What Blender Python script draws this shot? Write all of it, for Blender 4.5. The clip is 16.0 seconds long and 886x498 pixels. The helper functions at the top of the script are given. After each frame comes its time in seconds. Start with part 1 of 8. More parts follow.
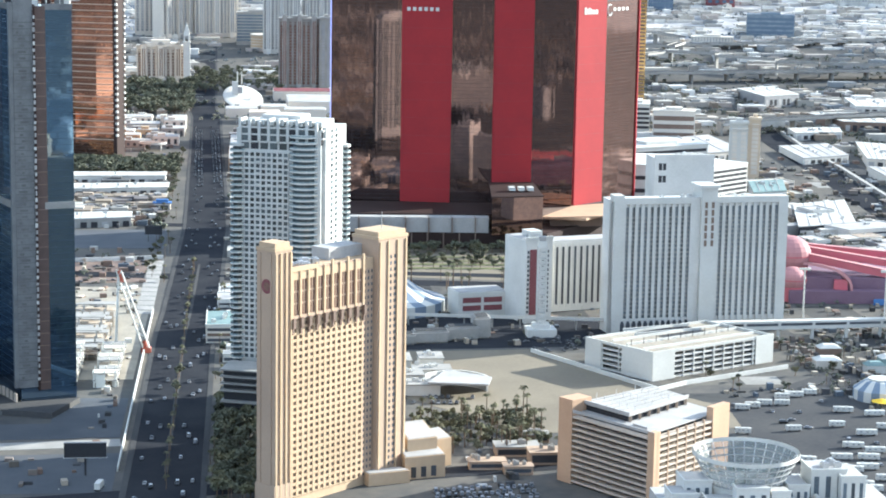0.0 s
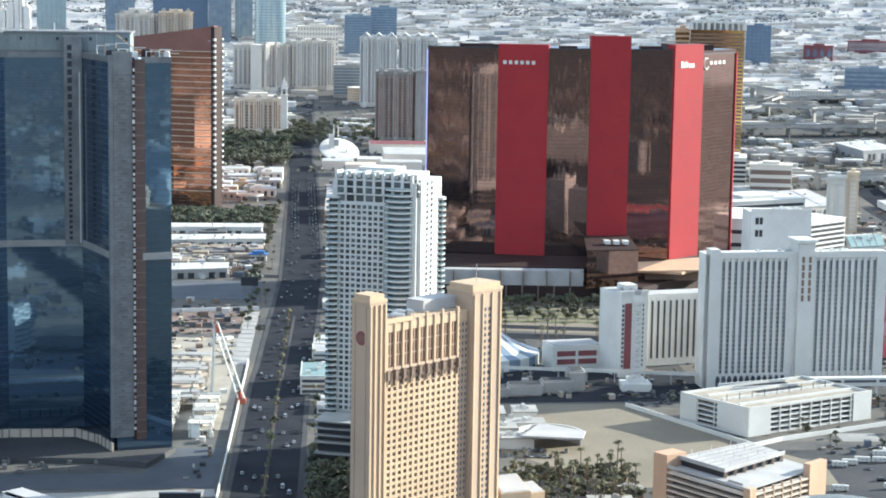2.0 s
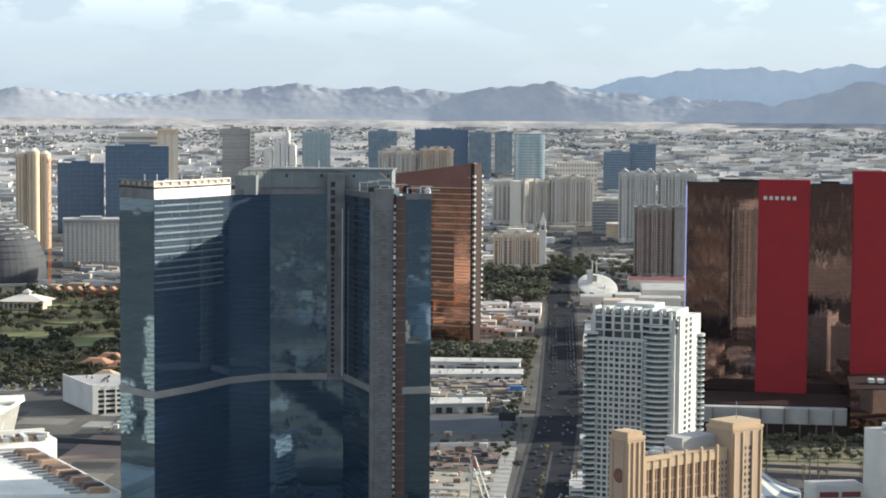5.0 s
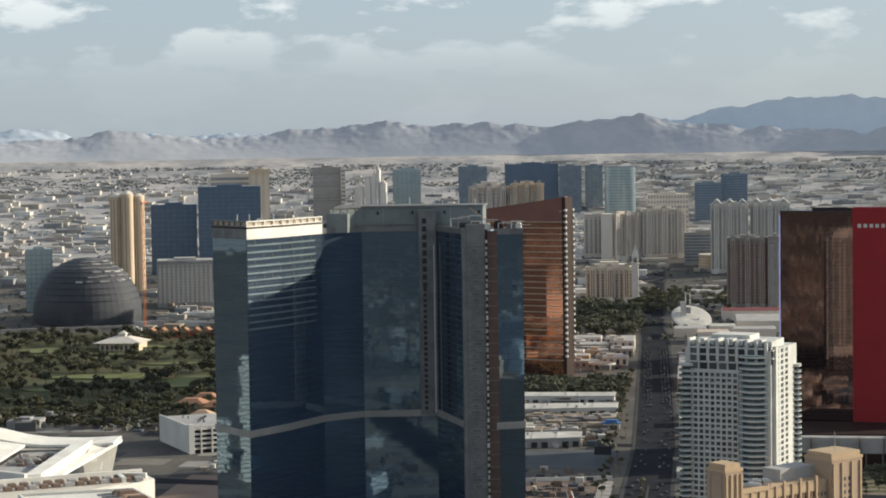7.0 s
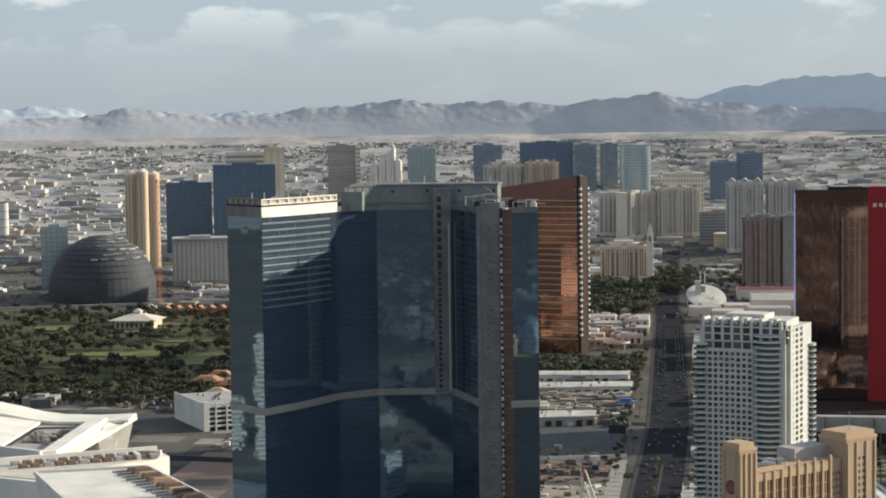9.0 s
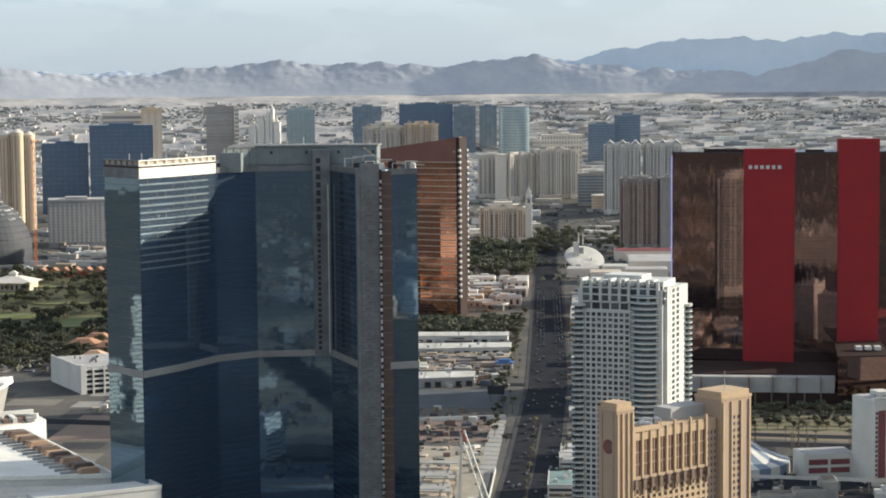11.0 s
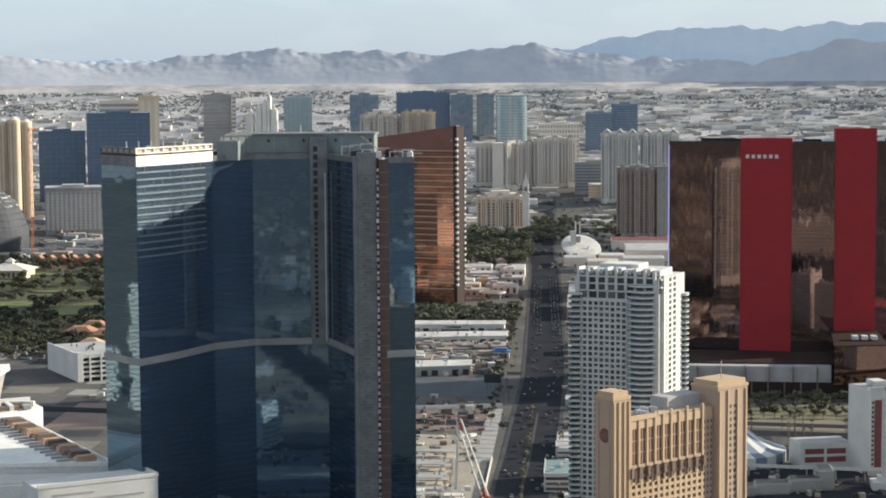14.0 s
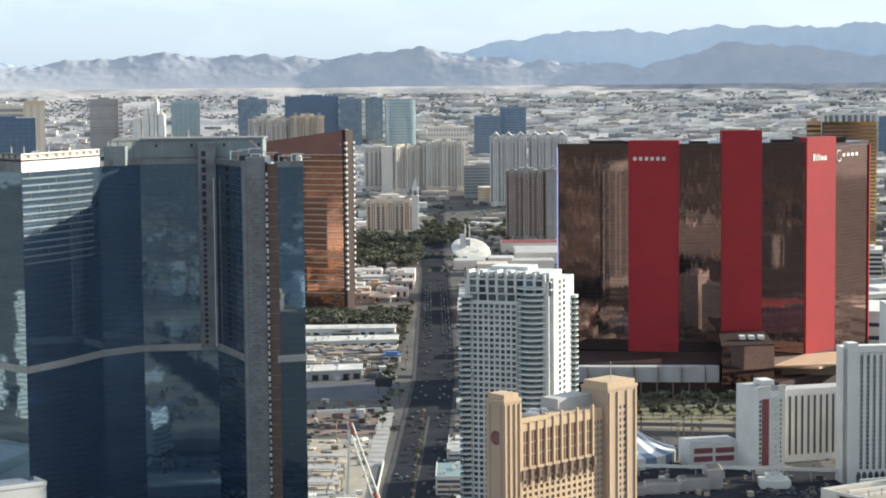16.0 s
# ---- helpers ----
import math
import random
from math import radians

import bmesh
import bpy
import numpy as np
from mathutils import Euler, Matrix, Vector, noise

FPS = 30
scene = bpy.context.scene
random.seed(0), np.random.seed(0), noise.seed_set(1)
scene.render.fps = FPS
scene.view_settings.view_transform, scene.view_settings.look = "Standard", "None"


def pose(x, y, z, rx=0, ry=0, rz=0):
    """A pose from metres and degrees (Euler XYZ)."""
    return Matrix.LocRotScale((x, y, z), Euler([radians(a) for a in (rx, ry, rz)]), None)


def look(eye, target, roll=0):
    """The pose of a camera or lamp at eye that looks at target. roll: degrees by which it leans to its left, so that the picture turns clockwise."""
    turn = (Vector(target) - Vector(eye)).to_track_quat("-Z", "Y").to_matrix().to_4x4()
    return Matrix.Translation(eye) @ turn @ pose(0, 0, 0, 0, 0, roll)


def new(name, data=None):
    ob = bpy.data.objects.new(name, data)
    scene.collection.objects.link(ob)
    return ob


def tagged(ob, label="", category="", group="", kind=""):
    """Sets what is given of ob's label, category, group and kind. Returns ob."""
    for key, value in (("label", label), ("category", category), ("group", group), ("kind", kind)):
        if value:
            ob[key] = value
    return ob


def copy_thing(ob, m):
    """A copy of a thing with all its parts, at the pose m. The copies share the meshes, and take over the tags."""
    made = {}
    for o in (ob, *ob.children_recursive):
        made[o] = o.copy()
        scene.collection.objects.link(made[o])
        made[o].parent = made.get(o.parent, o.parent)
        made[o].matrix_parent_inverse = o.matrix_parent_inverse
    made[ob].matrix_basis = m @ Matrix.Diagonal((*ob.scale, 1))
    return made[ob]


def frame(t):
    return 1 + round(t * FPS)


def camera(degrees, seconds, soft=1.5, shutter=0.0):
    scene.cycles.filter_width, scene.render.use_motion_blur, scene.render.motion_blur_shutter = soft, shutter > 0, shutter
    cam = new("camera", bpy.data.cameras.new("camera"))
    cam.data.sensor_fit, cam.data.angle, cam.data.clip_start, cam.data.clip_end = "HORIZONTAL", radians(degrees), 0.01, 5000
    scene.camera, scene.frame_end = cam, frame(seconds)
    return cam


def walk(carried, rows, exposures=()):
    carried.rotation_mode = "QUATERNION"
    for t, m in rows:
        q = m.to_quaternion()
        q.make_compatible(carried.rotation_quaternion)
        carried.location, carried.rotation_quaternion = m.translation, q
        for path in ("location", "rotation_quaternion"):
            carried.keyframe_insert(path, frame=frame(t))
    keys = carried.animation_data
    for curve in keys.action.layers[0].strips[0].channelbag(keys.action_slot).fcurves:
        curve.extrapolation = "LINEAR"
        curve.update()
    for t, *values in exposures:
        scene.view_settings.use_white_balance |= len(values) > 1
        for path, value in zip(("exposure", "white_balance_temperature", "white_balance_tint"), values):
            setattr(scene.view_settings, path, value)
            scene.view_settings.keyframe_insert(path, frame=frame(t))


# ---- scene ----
# The eye stands on the high deck of an observation tower and only turns.
EYE = 265.0
cam = camera(25.2, 16.0, soft=1.9)
ROWS = [  # seconds, yaw, pitch, roll
    (0.0, -5.900, -9.425, -0.961),
    (0.5, -6.564, -9.479, -1.166),
    (1.0, -6.518, -9.366, -1.037),
    (1.5, -6.135, -9.640, -1.084),
    (2.0, -3.107, -7.943, -0.904),
    (2.5, -0.582, -6.489, -0.687),
    (3.0, 0.080, -4.817, -0.704),
    (3.5, 0.089, -5.919, -0.191),
    (4.0, 1.388, -5.841, -0.404),
    (4.5, 2.643, -4.873, -0.393),
    (5.0, 4.426, -4.109, -0.427),
    (5.2, 5.251, -4.071, -0.055),
    (7.3, 7.158, -3.034, 0.753),
    (7.5, 7.205, -3.301, 0.665),
    (8.0, 7.534, -3.150, 0.743),
    (8.5, 7.284, -3.257, 0.768),
    (9.0, 7.513, -3.700, 0.726),
    (9.5, 6.987, -4.737, 0.943),
    (10.0, 4.678, -4.791, 0.505),
    (10.2, 4.257, -5.195, 0.226),
    (12.3, 4.023, -3.742, 1.337),
    (12.5, 4.290, -3.589, 1.542),
    (13.0, 4.398, -3.146, 1.630),
    (13.5, 4.194, -4.602, 1.881),
    (14.0, 3.945, -5.180, 0.353),
    (14.5, 3.731, -5.407, -0.275),
    (15.0, 1.429, -6.504, 0.081),
    (15.5, 1.828, -4.978, -0.500),
    (16.0, 0.750, -5.097, 0.532),
]
EXPOSURES = [(0.0, 1.62, 5300, 3), (1.5, 1.44, 5450, 2.5), (2.5, 1.5, 5300, 2.5), (3.0, 1.17, 5350, 3), (3.5, 1.1, 5650, 5), (4.5, 1.09, 5700, 5), (5.0, 0.79, 5900, 5), (7.5, 0.21, 6200, 6), (9.0, 0.23, 6200, 6), (9.5, 0.36, 6050, 7), (10.0, 0.65, 6100, 6), (12.5, 0.47, 6000, 6), (14.5, 0.84, 6000, 6), (15.0, 1.21, 5750, 4), (15.5, 1.14, 5650, 6), (16.0, 0.98, 5850, 4.5)]  # seconds, stops, white balance
walk(cam, [(t, pose(0, 0, EYE, 90 + pitch, 0, yaw) @ pose(0, 0, 0, 0, 0, -roll)) for t, yaw, pitch, roll in ROWS], EXPOSURES)

# ---- light: a low afternoon sun from the right, a little ahead of the eye ----
SUN_TURN, SUN_HIGH = 20.5, 18.5
sx, sy, sz = (math.cos(radians(SUN_HIGH)) * math.cos(radians(SUN_TURN)), math.cos(radians(SUN_HIGH)) * math.sin(radians(SUN_TURN)), math.sin(radians(SUN_HIGH)))
sun = new("sun", bpy.data.lights.new("sun", "SUN"))
sun.data.energy, sun.data.angle, sun.data.color = 5.9, radians(0.6), (1.0, 0.87, 0.69)
sun.matrix_world = look((sx * 900, sy * 900, sz * 900), (0, 0, 0))

world = bpy.data.worlds.new("world")
scene.world = world
world.use_nodes = True
wn, wl = world.node_tree.nodes, world.node_tree.links
wn.clear()
sky = wn.new("ShaderNodeTexSky")
sky.sky_type, sky.sun_disc, sky.sun_elevation, sky.sun_rotation = "NISHITA", False, radians(SUN_HIGH), radians(90 - SUN_TURN)
sky.altitude, sky.dust_density, sky.air_density = 600, 2.0, 1.0
tc, mp = wn.new("ShaderNodeTexCoord"), wn.new("ShaderNodeMapping")
mp.inputs["Scale"].default_value = (13.0, 13.0, 36.0)
cn = wn.new("ShaderNodeTexNoise")
cn.inputs["Scale"].default_value, cn.inputs["Detail"].default_value, cn.inputs["Roughness"].default_value = 1.3, 7.0, 0.55
cr = wn.new("ShaderNodeValToRGB")
cr.color_ramp.elements[0].position, cr.color_ramp.elements[1].position = 0.49, 0.58
cr.color_ramp.elements[1].color = (0.75, 0.75, 0.75, 1)
mixc = wn.new("ShaderNodeMix")
mixc.data_type = "RGBA"
mixc.inputs["B"].default_value = (7.6, 7.5, 7.2, 1)
pale = wn.new("ShaderNodeMix")
pale.data_type = "RGBA"
low, fade = wn.new("ShaderNodeSeparateXYZ"), wn.new("ShaderNodeMapRange")  # dusty air pales the lower sky
fade.interpolation_type = "SMOOTHSTEP"
for key, value in (("From Min", 0.04), ("From Max", 0.55), ("To Min", 0.72), ("To Max", 0.2)):
    fade.inputs[key].default_value = value
pale.inputs["B"].default_value = (3.2, 3.62, 4.2, 1)
bg, wo = wn.new("ShaderNodeBackground"), wn.new("ShaderNodeOutputWorld")
bg.inputs["Strength"].default_value = 0.125
wl.new(tc.outputs["Generated"], mp.inputs["Vector"])
wl.new(tc.outputs["Generated"], low.inputs["Vector"])
wl.new(low.outputs["Z"], fade.inputs["Value"])
wl.new(fade.outputs["Result"], pale.inputs["Factor"])
wl.new(mp.outputs["Vector"], cn.inputs["Vector"])
wl.new(cn.outputs["Fac"], cr.inputs["Fac"])
wl.new(sky.outputs["Color"], pale.inputs["A"])
wl.new(pale.outputs["Result"], mixc.inputs["A"])
high = wn.new("ShaderNodeMapRange")  # the clouds stand above the mountains
high.interpolation_type = "SMOOTHSTEP"
high.inputs["From Min"].default_value, high.inputs["From Max"].default_value, high.inputs["To Min"].default_value = 0.03, 0.085, 0.04
both = wn.new("ShaderNodeMath")
both.operation = "MULTIPLY"
wl.new(low.outputs["Z"], high.inputs["Value"])
wl.new(cr.outputs["Color"], both.inputs[0])
wl.new(high.outputs["Result"], both.inputs[1])
wl.new(both.outputs[0], mixc.inputs["Factor"])
wl.new(mixc.outputs["Result"], bg.inputs["Color"])
wl.new(bg.outputs["Background"], wo.inputs["Surface"])


# ---- materials ----
def material(name, color, rough=0.8, metal=0.0, other=None, scale=0.05, fine=0.8, bump=0.15, each=0.0, spec=None, wobble=0.0):
    """Colour that drifts at a broad and a fine scale (cycles a metre), with relief; each: how far copies differ in brightness."""
    m = bpy.data.materials.new(name)
    m.use_nodes = True
    n, l = m.node_tree.nodes, m.node_tree.links
    p = n["Principled BSDF"]
    p.inputs["Roughness"].default_value, p.inputs["Metallic"].default_value = rough, metal
    p.inputs["Specular IOR Level"].default_value = spec if spec is not None else (0.5 if rough < 0.5 else 0.12)
    other = other or tuple(c * 0.78 for c in color)
    pos = n.new("ShaderNodeNewGeometry")
    broad, small = n.new("ShaderNodeTexNoise"), n.new("ShaderNodeTexNoise")
    for node, s in ((broad, scale), (small, fine)):
        node.inputs["Scale"].default_value, node.inputs["Detail"].default_value = s, 4.0
        l.new(pos.outputs["Position"], node.inputs["Vector"])
    both = n.new("ShaderNodeMath")
    both.operation = "MULTIPLY_ADD"
    both.inputs[1].default_value = 0.45
    l.new(small.outputs["Fac"], both.inputs[0])
    l.new(broad.outputs["Fac"], both.inputs[2])
    ramp = n.new("ShaderNodeMapRange")
    ramp.inputs["From Min"].default_value, ramp.inputs["From Max"].default_value = 0.5, 0.95
    l.new(both.outputs[0], ramp.inputs["Value"])
    mix = n.new("ShaderNodeMix")
    mix.data_type = "RGBA"
    mix.inputs["A"].default_value, mix.inputs["B"].default_value = (*color, 1), (*other, 1)
    l.new(ramp.outputs["Result"], mix.inputs["Factor"])
    out = mix.outputs["Result"]
    if each:
        info, hsv, val = n.new("ShaderNodeObjectInfo"), n.new("ShaderNodeHueSaturation"), n.new("ShaderNodeMapRange")
        val.inputs["To Min"].default_value, val.inputs["To Max"].default_value = 1 - each, 1 + each
        l.new(info.outputs["Random"], val.inputs["Value"])
        l.new(val.outputs["Result"], hsv.inputs["Value"])
        l.new(out, hsv.inputs["Color"])
        out = hsv.outputs["Color"]
    l.new(out, p.inputs["Base Color"])
    if bump or wobble:
        b = n.new("ShaderNodeBump")
        b.inputs["Strength"].default_value = bump if not wobble else wobble
        b.inputs["Distance"].default_value = 0.3
        l.new((small if not wobble else broad).outputs["Fac"], b.inputs["Height"])
        l.new(b.outputs["Normal"], p.inputs["Normal"])
    return m


def islands(name, colors, rough=0.8, bump=0.1):
    """A colour for each loose piece of a joined mesh, out of a short palette."""
    m = material(name, colors[0], rough, bump=bump, fine=0.3)
    n, l = m.node_tree.nodes, m.node_tree.links
    geo, ramp, mul, grain = n.new("ShaderNodeNewGeometry"), n.new("ShaderNodeValToRGB"), n.new("ShaderNodeMix"), n["Mix"]
    ramp.color_ramp.interpolation = "CONSTANT"
    e = ramp.color_ramp.elements
    while len(e) < len(colors):
        e.new(0.5)
    for i, c in enumerate(colors):
        e[i].position, e[i].color = i / len(colors), (*c, 1)
    grain.inputs["A"].default_value, grain.inputs["B"].default_value = (1, 1, 1, 1), (0.72, 0.7, 0.68, 1)
    mul.data_type, mul.blend_type = "RGBA", "MULTIPLY"
    mul.inputs["Factor"].default_value = 1
    l.new(geo.outputs["Random Per Island"], ramp.inputs["Fac"])
    l.new(ramp.outputs["Color"], mul.inputs["A"])
    l.new(grain.outputs["Result"], mul.inputs["B"])
    l.new(mul.outputs["Result"], n["Principled BSDF"].inputs["Base Color"])
    return m


M = dict(
    ground=material("desert_lots", (0.145, 0.132, 0.115), 0.95, other=(0.08, 0.08, 0.08), scale=0.015, fine=0.15, bump=0.3, spec=0.0),
    asphalt=material("asphalt", (0.027, 0.028, 0.033), 0.9, other=(0.041, 0.042, 0.046), scale=0.03, fine=0.5, spec=0.0),
    lot=material("worn_asphalt", (0.058, 0.058, 0.061), 0.92, other=(0.088, 0.085, 0.082), scale=0.02, fine=0.4, spec=0.0),
    dust=material("bare_lot", (0.205, 0.175, 0.13), 0.95, other=(0.155, 0.132, 0.1), scale=0.02, fine=0.4),
    concrete=material("concrete", (0.34, 0.32, 0.295), 0.85, other=(0.25, 0.24, 0.22), scale=0.08),
    white=material("white_paint", (0.56, 0.545, 0.505), 0.7, other=(0.48, 0.465, 0.425), scale=0.05),
    offwhite=material("offwhite_stucco", (0.6, 0.58, 0.54), 0.8, other=(0.49, 0.475, 0.44), scale=0.05),
    roofwhite=material("white_roof_membrane", (0.56, 0.54, 0.49), 0.75, other=(0.34, 0.325, 0.3), scale=0.06, fine=0.6),
    warmroof=material("sandy_roof_membrane", (0.6, 0.55, 0.47), 0.85, other=(0.48, 0.44, 0.38), scale=0.06, fine=0.6),
    hallwhite=material("warm_white_membrane", (0.78, 0.75, 0.68), 0.75, other=(0.6, 0.575, 0.52), scale=0.05, fine=0.5),
    roofgrey=material("grey_roof_gravel", (0.30, 0.29, 0.28), 0.9, other=(0.4, 0.38, 0.36), scale=0.06),
    cream=material("cream_stucco", (0.47, 0.35, 0.23), 0.8, other=(0.39, 0.285, 0.185), scale=0.03, fine=0.4),
    creamdark=material("tan_stucco", (0.4, 0.295, 0.21), 0.8, other=(0.33, 0.245, 0.18), scale=0.03),
    tan=material("orange_tan_stucco", (0.47, 0.32, 0.21), 0.8, other=(0.4, 0.265, 0.175), scale=0.06),
    beige=material("beige_stucco", (0.63, 0.575, 0.495), 0.8, other=(0.55, 0.495, 0.425), scale=0.02, fine=0.2),
    darkglass=material("dark_window_glass", (0.035, 0.04, 0.05), 0.3, other=(0.06, 0.065, 0.075), scale=0.2, each=0.5, bump=0),
    greyglass=material("grey_window_glass", (0.09, 0.11, 0.13), 0.3, other=(0.06, 0.075, 0.09), scale=0.3, each=0.6, bump=0),
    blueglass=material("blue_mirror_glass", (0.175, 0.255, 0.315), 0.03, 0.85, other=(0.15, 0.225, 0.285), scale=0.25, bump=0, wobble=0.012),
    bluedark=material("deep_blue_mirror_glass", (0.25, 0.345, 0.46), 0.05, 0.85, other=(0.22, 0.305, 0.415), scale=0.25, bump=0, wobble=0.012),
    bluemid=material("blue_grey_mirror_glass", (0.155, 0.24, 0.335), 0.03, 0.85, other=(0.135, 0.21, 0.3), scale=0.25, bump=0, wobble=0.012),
    bronzeglass=material("bronze_mirror_glass", (0.215, 0.142, 0.125), 0.03, 0.95, other=(0.15, 0.106, 0.1), scale=0.28, fine=0.5, bump=0, wobble=0.02),
    copperglass=material("copper_mirror_glass", (0.45, 0.225, 0.15), 0.04, 0.95, other=(0.29, 0.145, 0.1), scale=0.06, fine=0.4, bump=0, wobble=0.1),
    goldglass=material("gold_mirror_glass", (0.5, 0.33, 0.13), 0.08, 0.9, other=(0.42, 0.28, 0.12), scale=0.1, bump=0, wobble=0.04),
    # Glass of distant towers, lightened: haze is part of this colour.
    farglass=material("hazed_blue_glass", (0.21, 0.255, 0.3), 0.2, 0.4, other=(0.12, 0.165, 0.225), scale=0.1, bump=0),
    palegls=material("pale_teal_glass", (0.36, 0.43, 0.44), 0.15, 0.4, other=(0.3, 0.38, 0.4), scale=0.1, bump=0),
    red=material("red_panel", (0.275, 0.028, 0.031), 0.7, other=(0.235, 0.026, 0.03), scale=0.04, fine=0.3, bump=0.05),
    violet=material("dull_violet_cladding", (0.2, 0.13, 0.17), 0.7, other=(0.16, 0.1, 0.135), scale=0.06),
    palepink=material("pale_pink_cladding", (0.43, 0.22, 0.22), 0.65, other=(0.36, 0.18, 0.18), scale=0.06),
    bluepaint=material("blue_paint", (0.1, 0.2, 0.42), 0.6),
    redpaint=material("red_paint", (0.45, 0.13, 0.085), 0.7),
    orange=material("orange_paint", (0.62, 0.2, 0.07), 0.6),
    pink=material("pink_cladding", (0.4, 0.13, 0.135), 0.6, other=(0.5, 0.12, 0.16), scale=0.06),
    maroon=material("maroon_paint", (0.2, 0.075, 0.08), 0.7),
    brown=material("brown_stone", (0.2, 0.145, 0.115), 0.7, other=(0.16, 0.115, 0.09), scale=0.05),
    steel=material("pale_steel", (0.5, 0.5, 0.5), 0.45, 0.6),
    dark=material("dark_metal", (0.05, 0.05, 0.055), 0.5, 0.3),
    mullion=material("blue_grey_mullion", (0.06, 0.085, 0.115), 0.4, 0.2),
    slab=material("sunlit_slab_edge", (0.15, 0.185, 0.195), 0.5),
    # Distant windows get a lifted tone, with haze painted in.
    farwin=material("hazed_far_window", (0.27, 0.265, 0.265), 0.4, each=0.2),
    edge=material("dark_brown_cladding", (0.04, 0.026, 0.023), 0.6),
    # Dark distant glass, raised from near black by painted haze.
    fardark=material("hazed_dark_glass", (0.105, 0.15, 0.22), 0.25, 0.4, other=(0.09, 0.13, 0.195), scale=0.1, bump=0),
    rawconc=material("raw_brown_concrete", (0.15, 0.148, 0.142), 0.85, other=(0.105, 0.103, 0.1), scale=0.1),
    midgrey=material("grey_shaft_concrete", (0.2, 0.2, 0.198), 0.85, other=(0.13, 0.13, 0.13), scale=0.15, fine=0.9),
    # Far ground is paler than near ground: haze put into its colour.
    valley=material("haze_paled_valley_floor", (0.48, 0.44, 0.405), 1.0, other=(0.19, 0.2, 0.215), scale=0.011, fine=0.05),
    condo=material("white_tower_paint", (0.54, 0.535, 0.5), 0.7, other=(0.43, 0.43, 0.405), scale=0.08, fine=0.6),
    redroof=material("red_tile_roof", (0.36, 0.2, 0.125), 0.85),
    paledirt=material("pale_site_dirt", (0.36, 0.32, 0.255), 0.95, other=(0.22, 0.195, 0.16), scale=0.05, fine=0.5),
    # Blue-grey asphalt, toned down further by cast shade put into the colour.
    bluelot=material("blue_grey_shaded_asphalt", (0.07, 0.075, 0.084), 0.9, other=(0.095, 0.098, 0.106), scale=0.04),
    deck=material("stained_deck_edge", (0.5, 0.42, 0.34), 0.85, other=(0.42, 0.35, 0.28), scale=0.1),
    yellow=material("yellow_fabric", (0.75, 0.5, 0.04), 0.7),
    bluefab=material("blue_fabric", (0.2, 0.24, 0.3), 0.8),
    teal=material("teal_paint", (0.2, 0.27, 0.262), 0.75),
    green=material("golf_turf", (0.125, 0.145, 0.06), 0.95, other=(0.16, 0.16, 0.08), scale=0.02, fine=0.2),
    hedge=material("planted_ground", (0.055, 0.066, 0.032), 0.95, other=(0.1, 0.092, 0.055), scale=0.04),
    leaf=material("leaves", (0.074, 0.08, 0.056), 0.85, other=(0.1, 0.096, 0.066), scale=0.15, fine=1.2, each=0.4, bump=0),
    leafdry=material("olive_leaves", (0.13, 0.118, 0.072), 0.8, other=(0.095, 0.095, 0.055), scale=0.15, fine=1.2, each=0.4, bump=0),
    condodark=material("deep_window_glass", (0.03, 0.04, 0.046), 0.3, other=(0.065, 0.08, 0.085), scale=0.2, each=0.7, bump=0),
    attic=material("brown_red_attic", (0.2, 0.1, 0.08), 0.55, other=(0.16, 0.08, 0.065), scale=0.05),
    warmcream=material("warm_cream_stucco", (0.6, 0.49, 0.36), 0.8, other=(0.52, 0.42, 0.31), scale=0.05),
    # Lighter copy of the bronze glass for the sunlit face: sun put in colour.
    bronzelit=material("sunlit_bronze_glass", (0.3, 0.175, 0.14), 0.06, 0.85, other=(0.22, 0.125, 0.1), scale=0.12, fine=0.5, bump=0, wobble=0.03),
    # Darker copy of the blue tower's glass: dark reflections put into the colour.
    bluedeep=material("dark_reflection_glass", (0.11, 0.165, 0.25), 0.05, 0.85, other=(0.095, 0.145, 0.22), scale=0.25, bump=0, wobble=0.012),
    pool=material("bright_pool_water", (0.02, 0.16, 0.62), 0.15, other=(0.02, 0.2, 0.7), bump=0),
    umber=material("umber_panel", (0.2, 0.115, 0.085), 0.6, other=(0.15, 0.085, 0.065), scale=0.2),
    bark=material("bark", (0.14, 0.1, 0.07), 0.9),
    rubber=material("rubber", (0.02, 0.02, 0.02), 0.8),
    carpaint=material("car_paint", (0.19, 0.19, 0.2), 0.3, 0.2, each=0.95, bump=0),
    # Mountain colours are paled and blued: distance haze is put into them.
    rock=material("hazed_desert_mountain", (0.46, 0.462, 0.48), 1.0, other=(0.385, 0.402, 0.44), scale=0.014, fine=0.05, bump=0.1),
    rockfar=material("hazed_far_mountain", (0.6, 0.65, 0.7), 1.0, other=(0.52, 0.58, 0.645), scale=0.004, fine=0.03, bump=0.4),
    sphere=material("dark_dome_panels", (0.05, 0.054, 0.062), 0.65, 0.0, other=(0.08, 0.082, 0.088), scale=0.03, bump=0.1),
    patch=islands("lot_patches", [(0.05, 0.05, 0.053), (0.075, 0.073, 0.07), (0.2, 0.185, 0.16), (0.06, 0.06, 0.06), (0.13, 0.12, 0.105), (0.28, 0.27, 0.25)], 0.95),
    clutter=islands("yard_clutter", [(0.58, 0.56, 0.52), (0.2, 0.17, 0.15), (0.08, 0.08, 0.085), (0.4, 0.35, 0.28), (0.21, 0.15, 0.12), (0.12, 0.14, 0.17), (0.34, 0.3, 0.25), (0.05, 0.05, 0.05), (0.14, 0.12, 0.1)]),
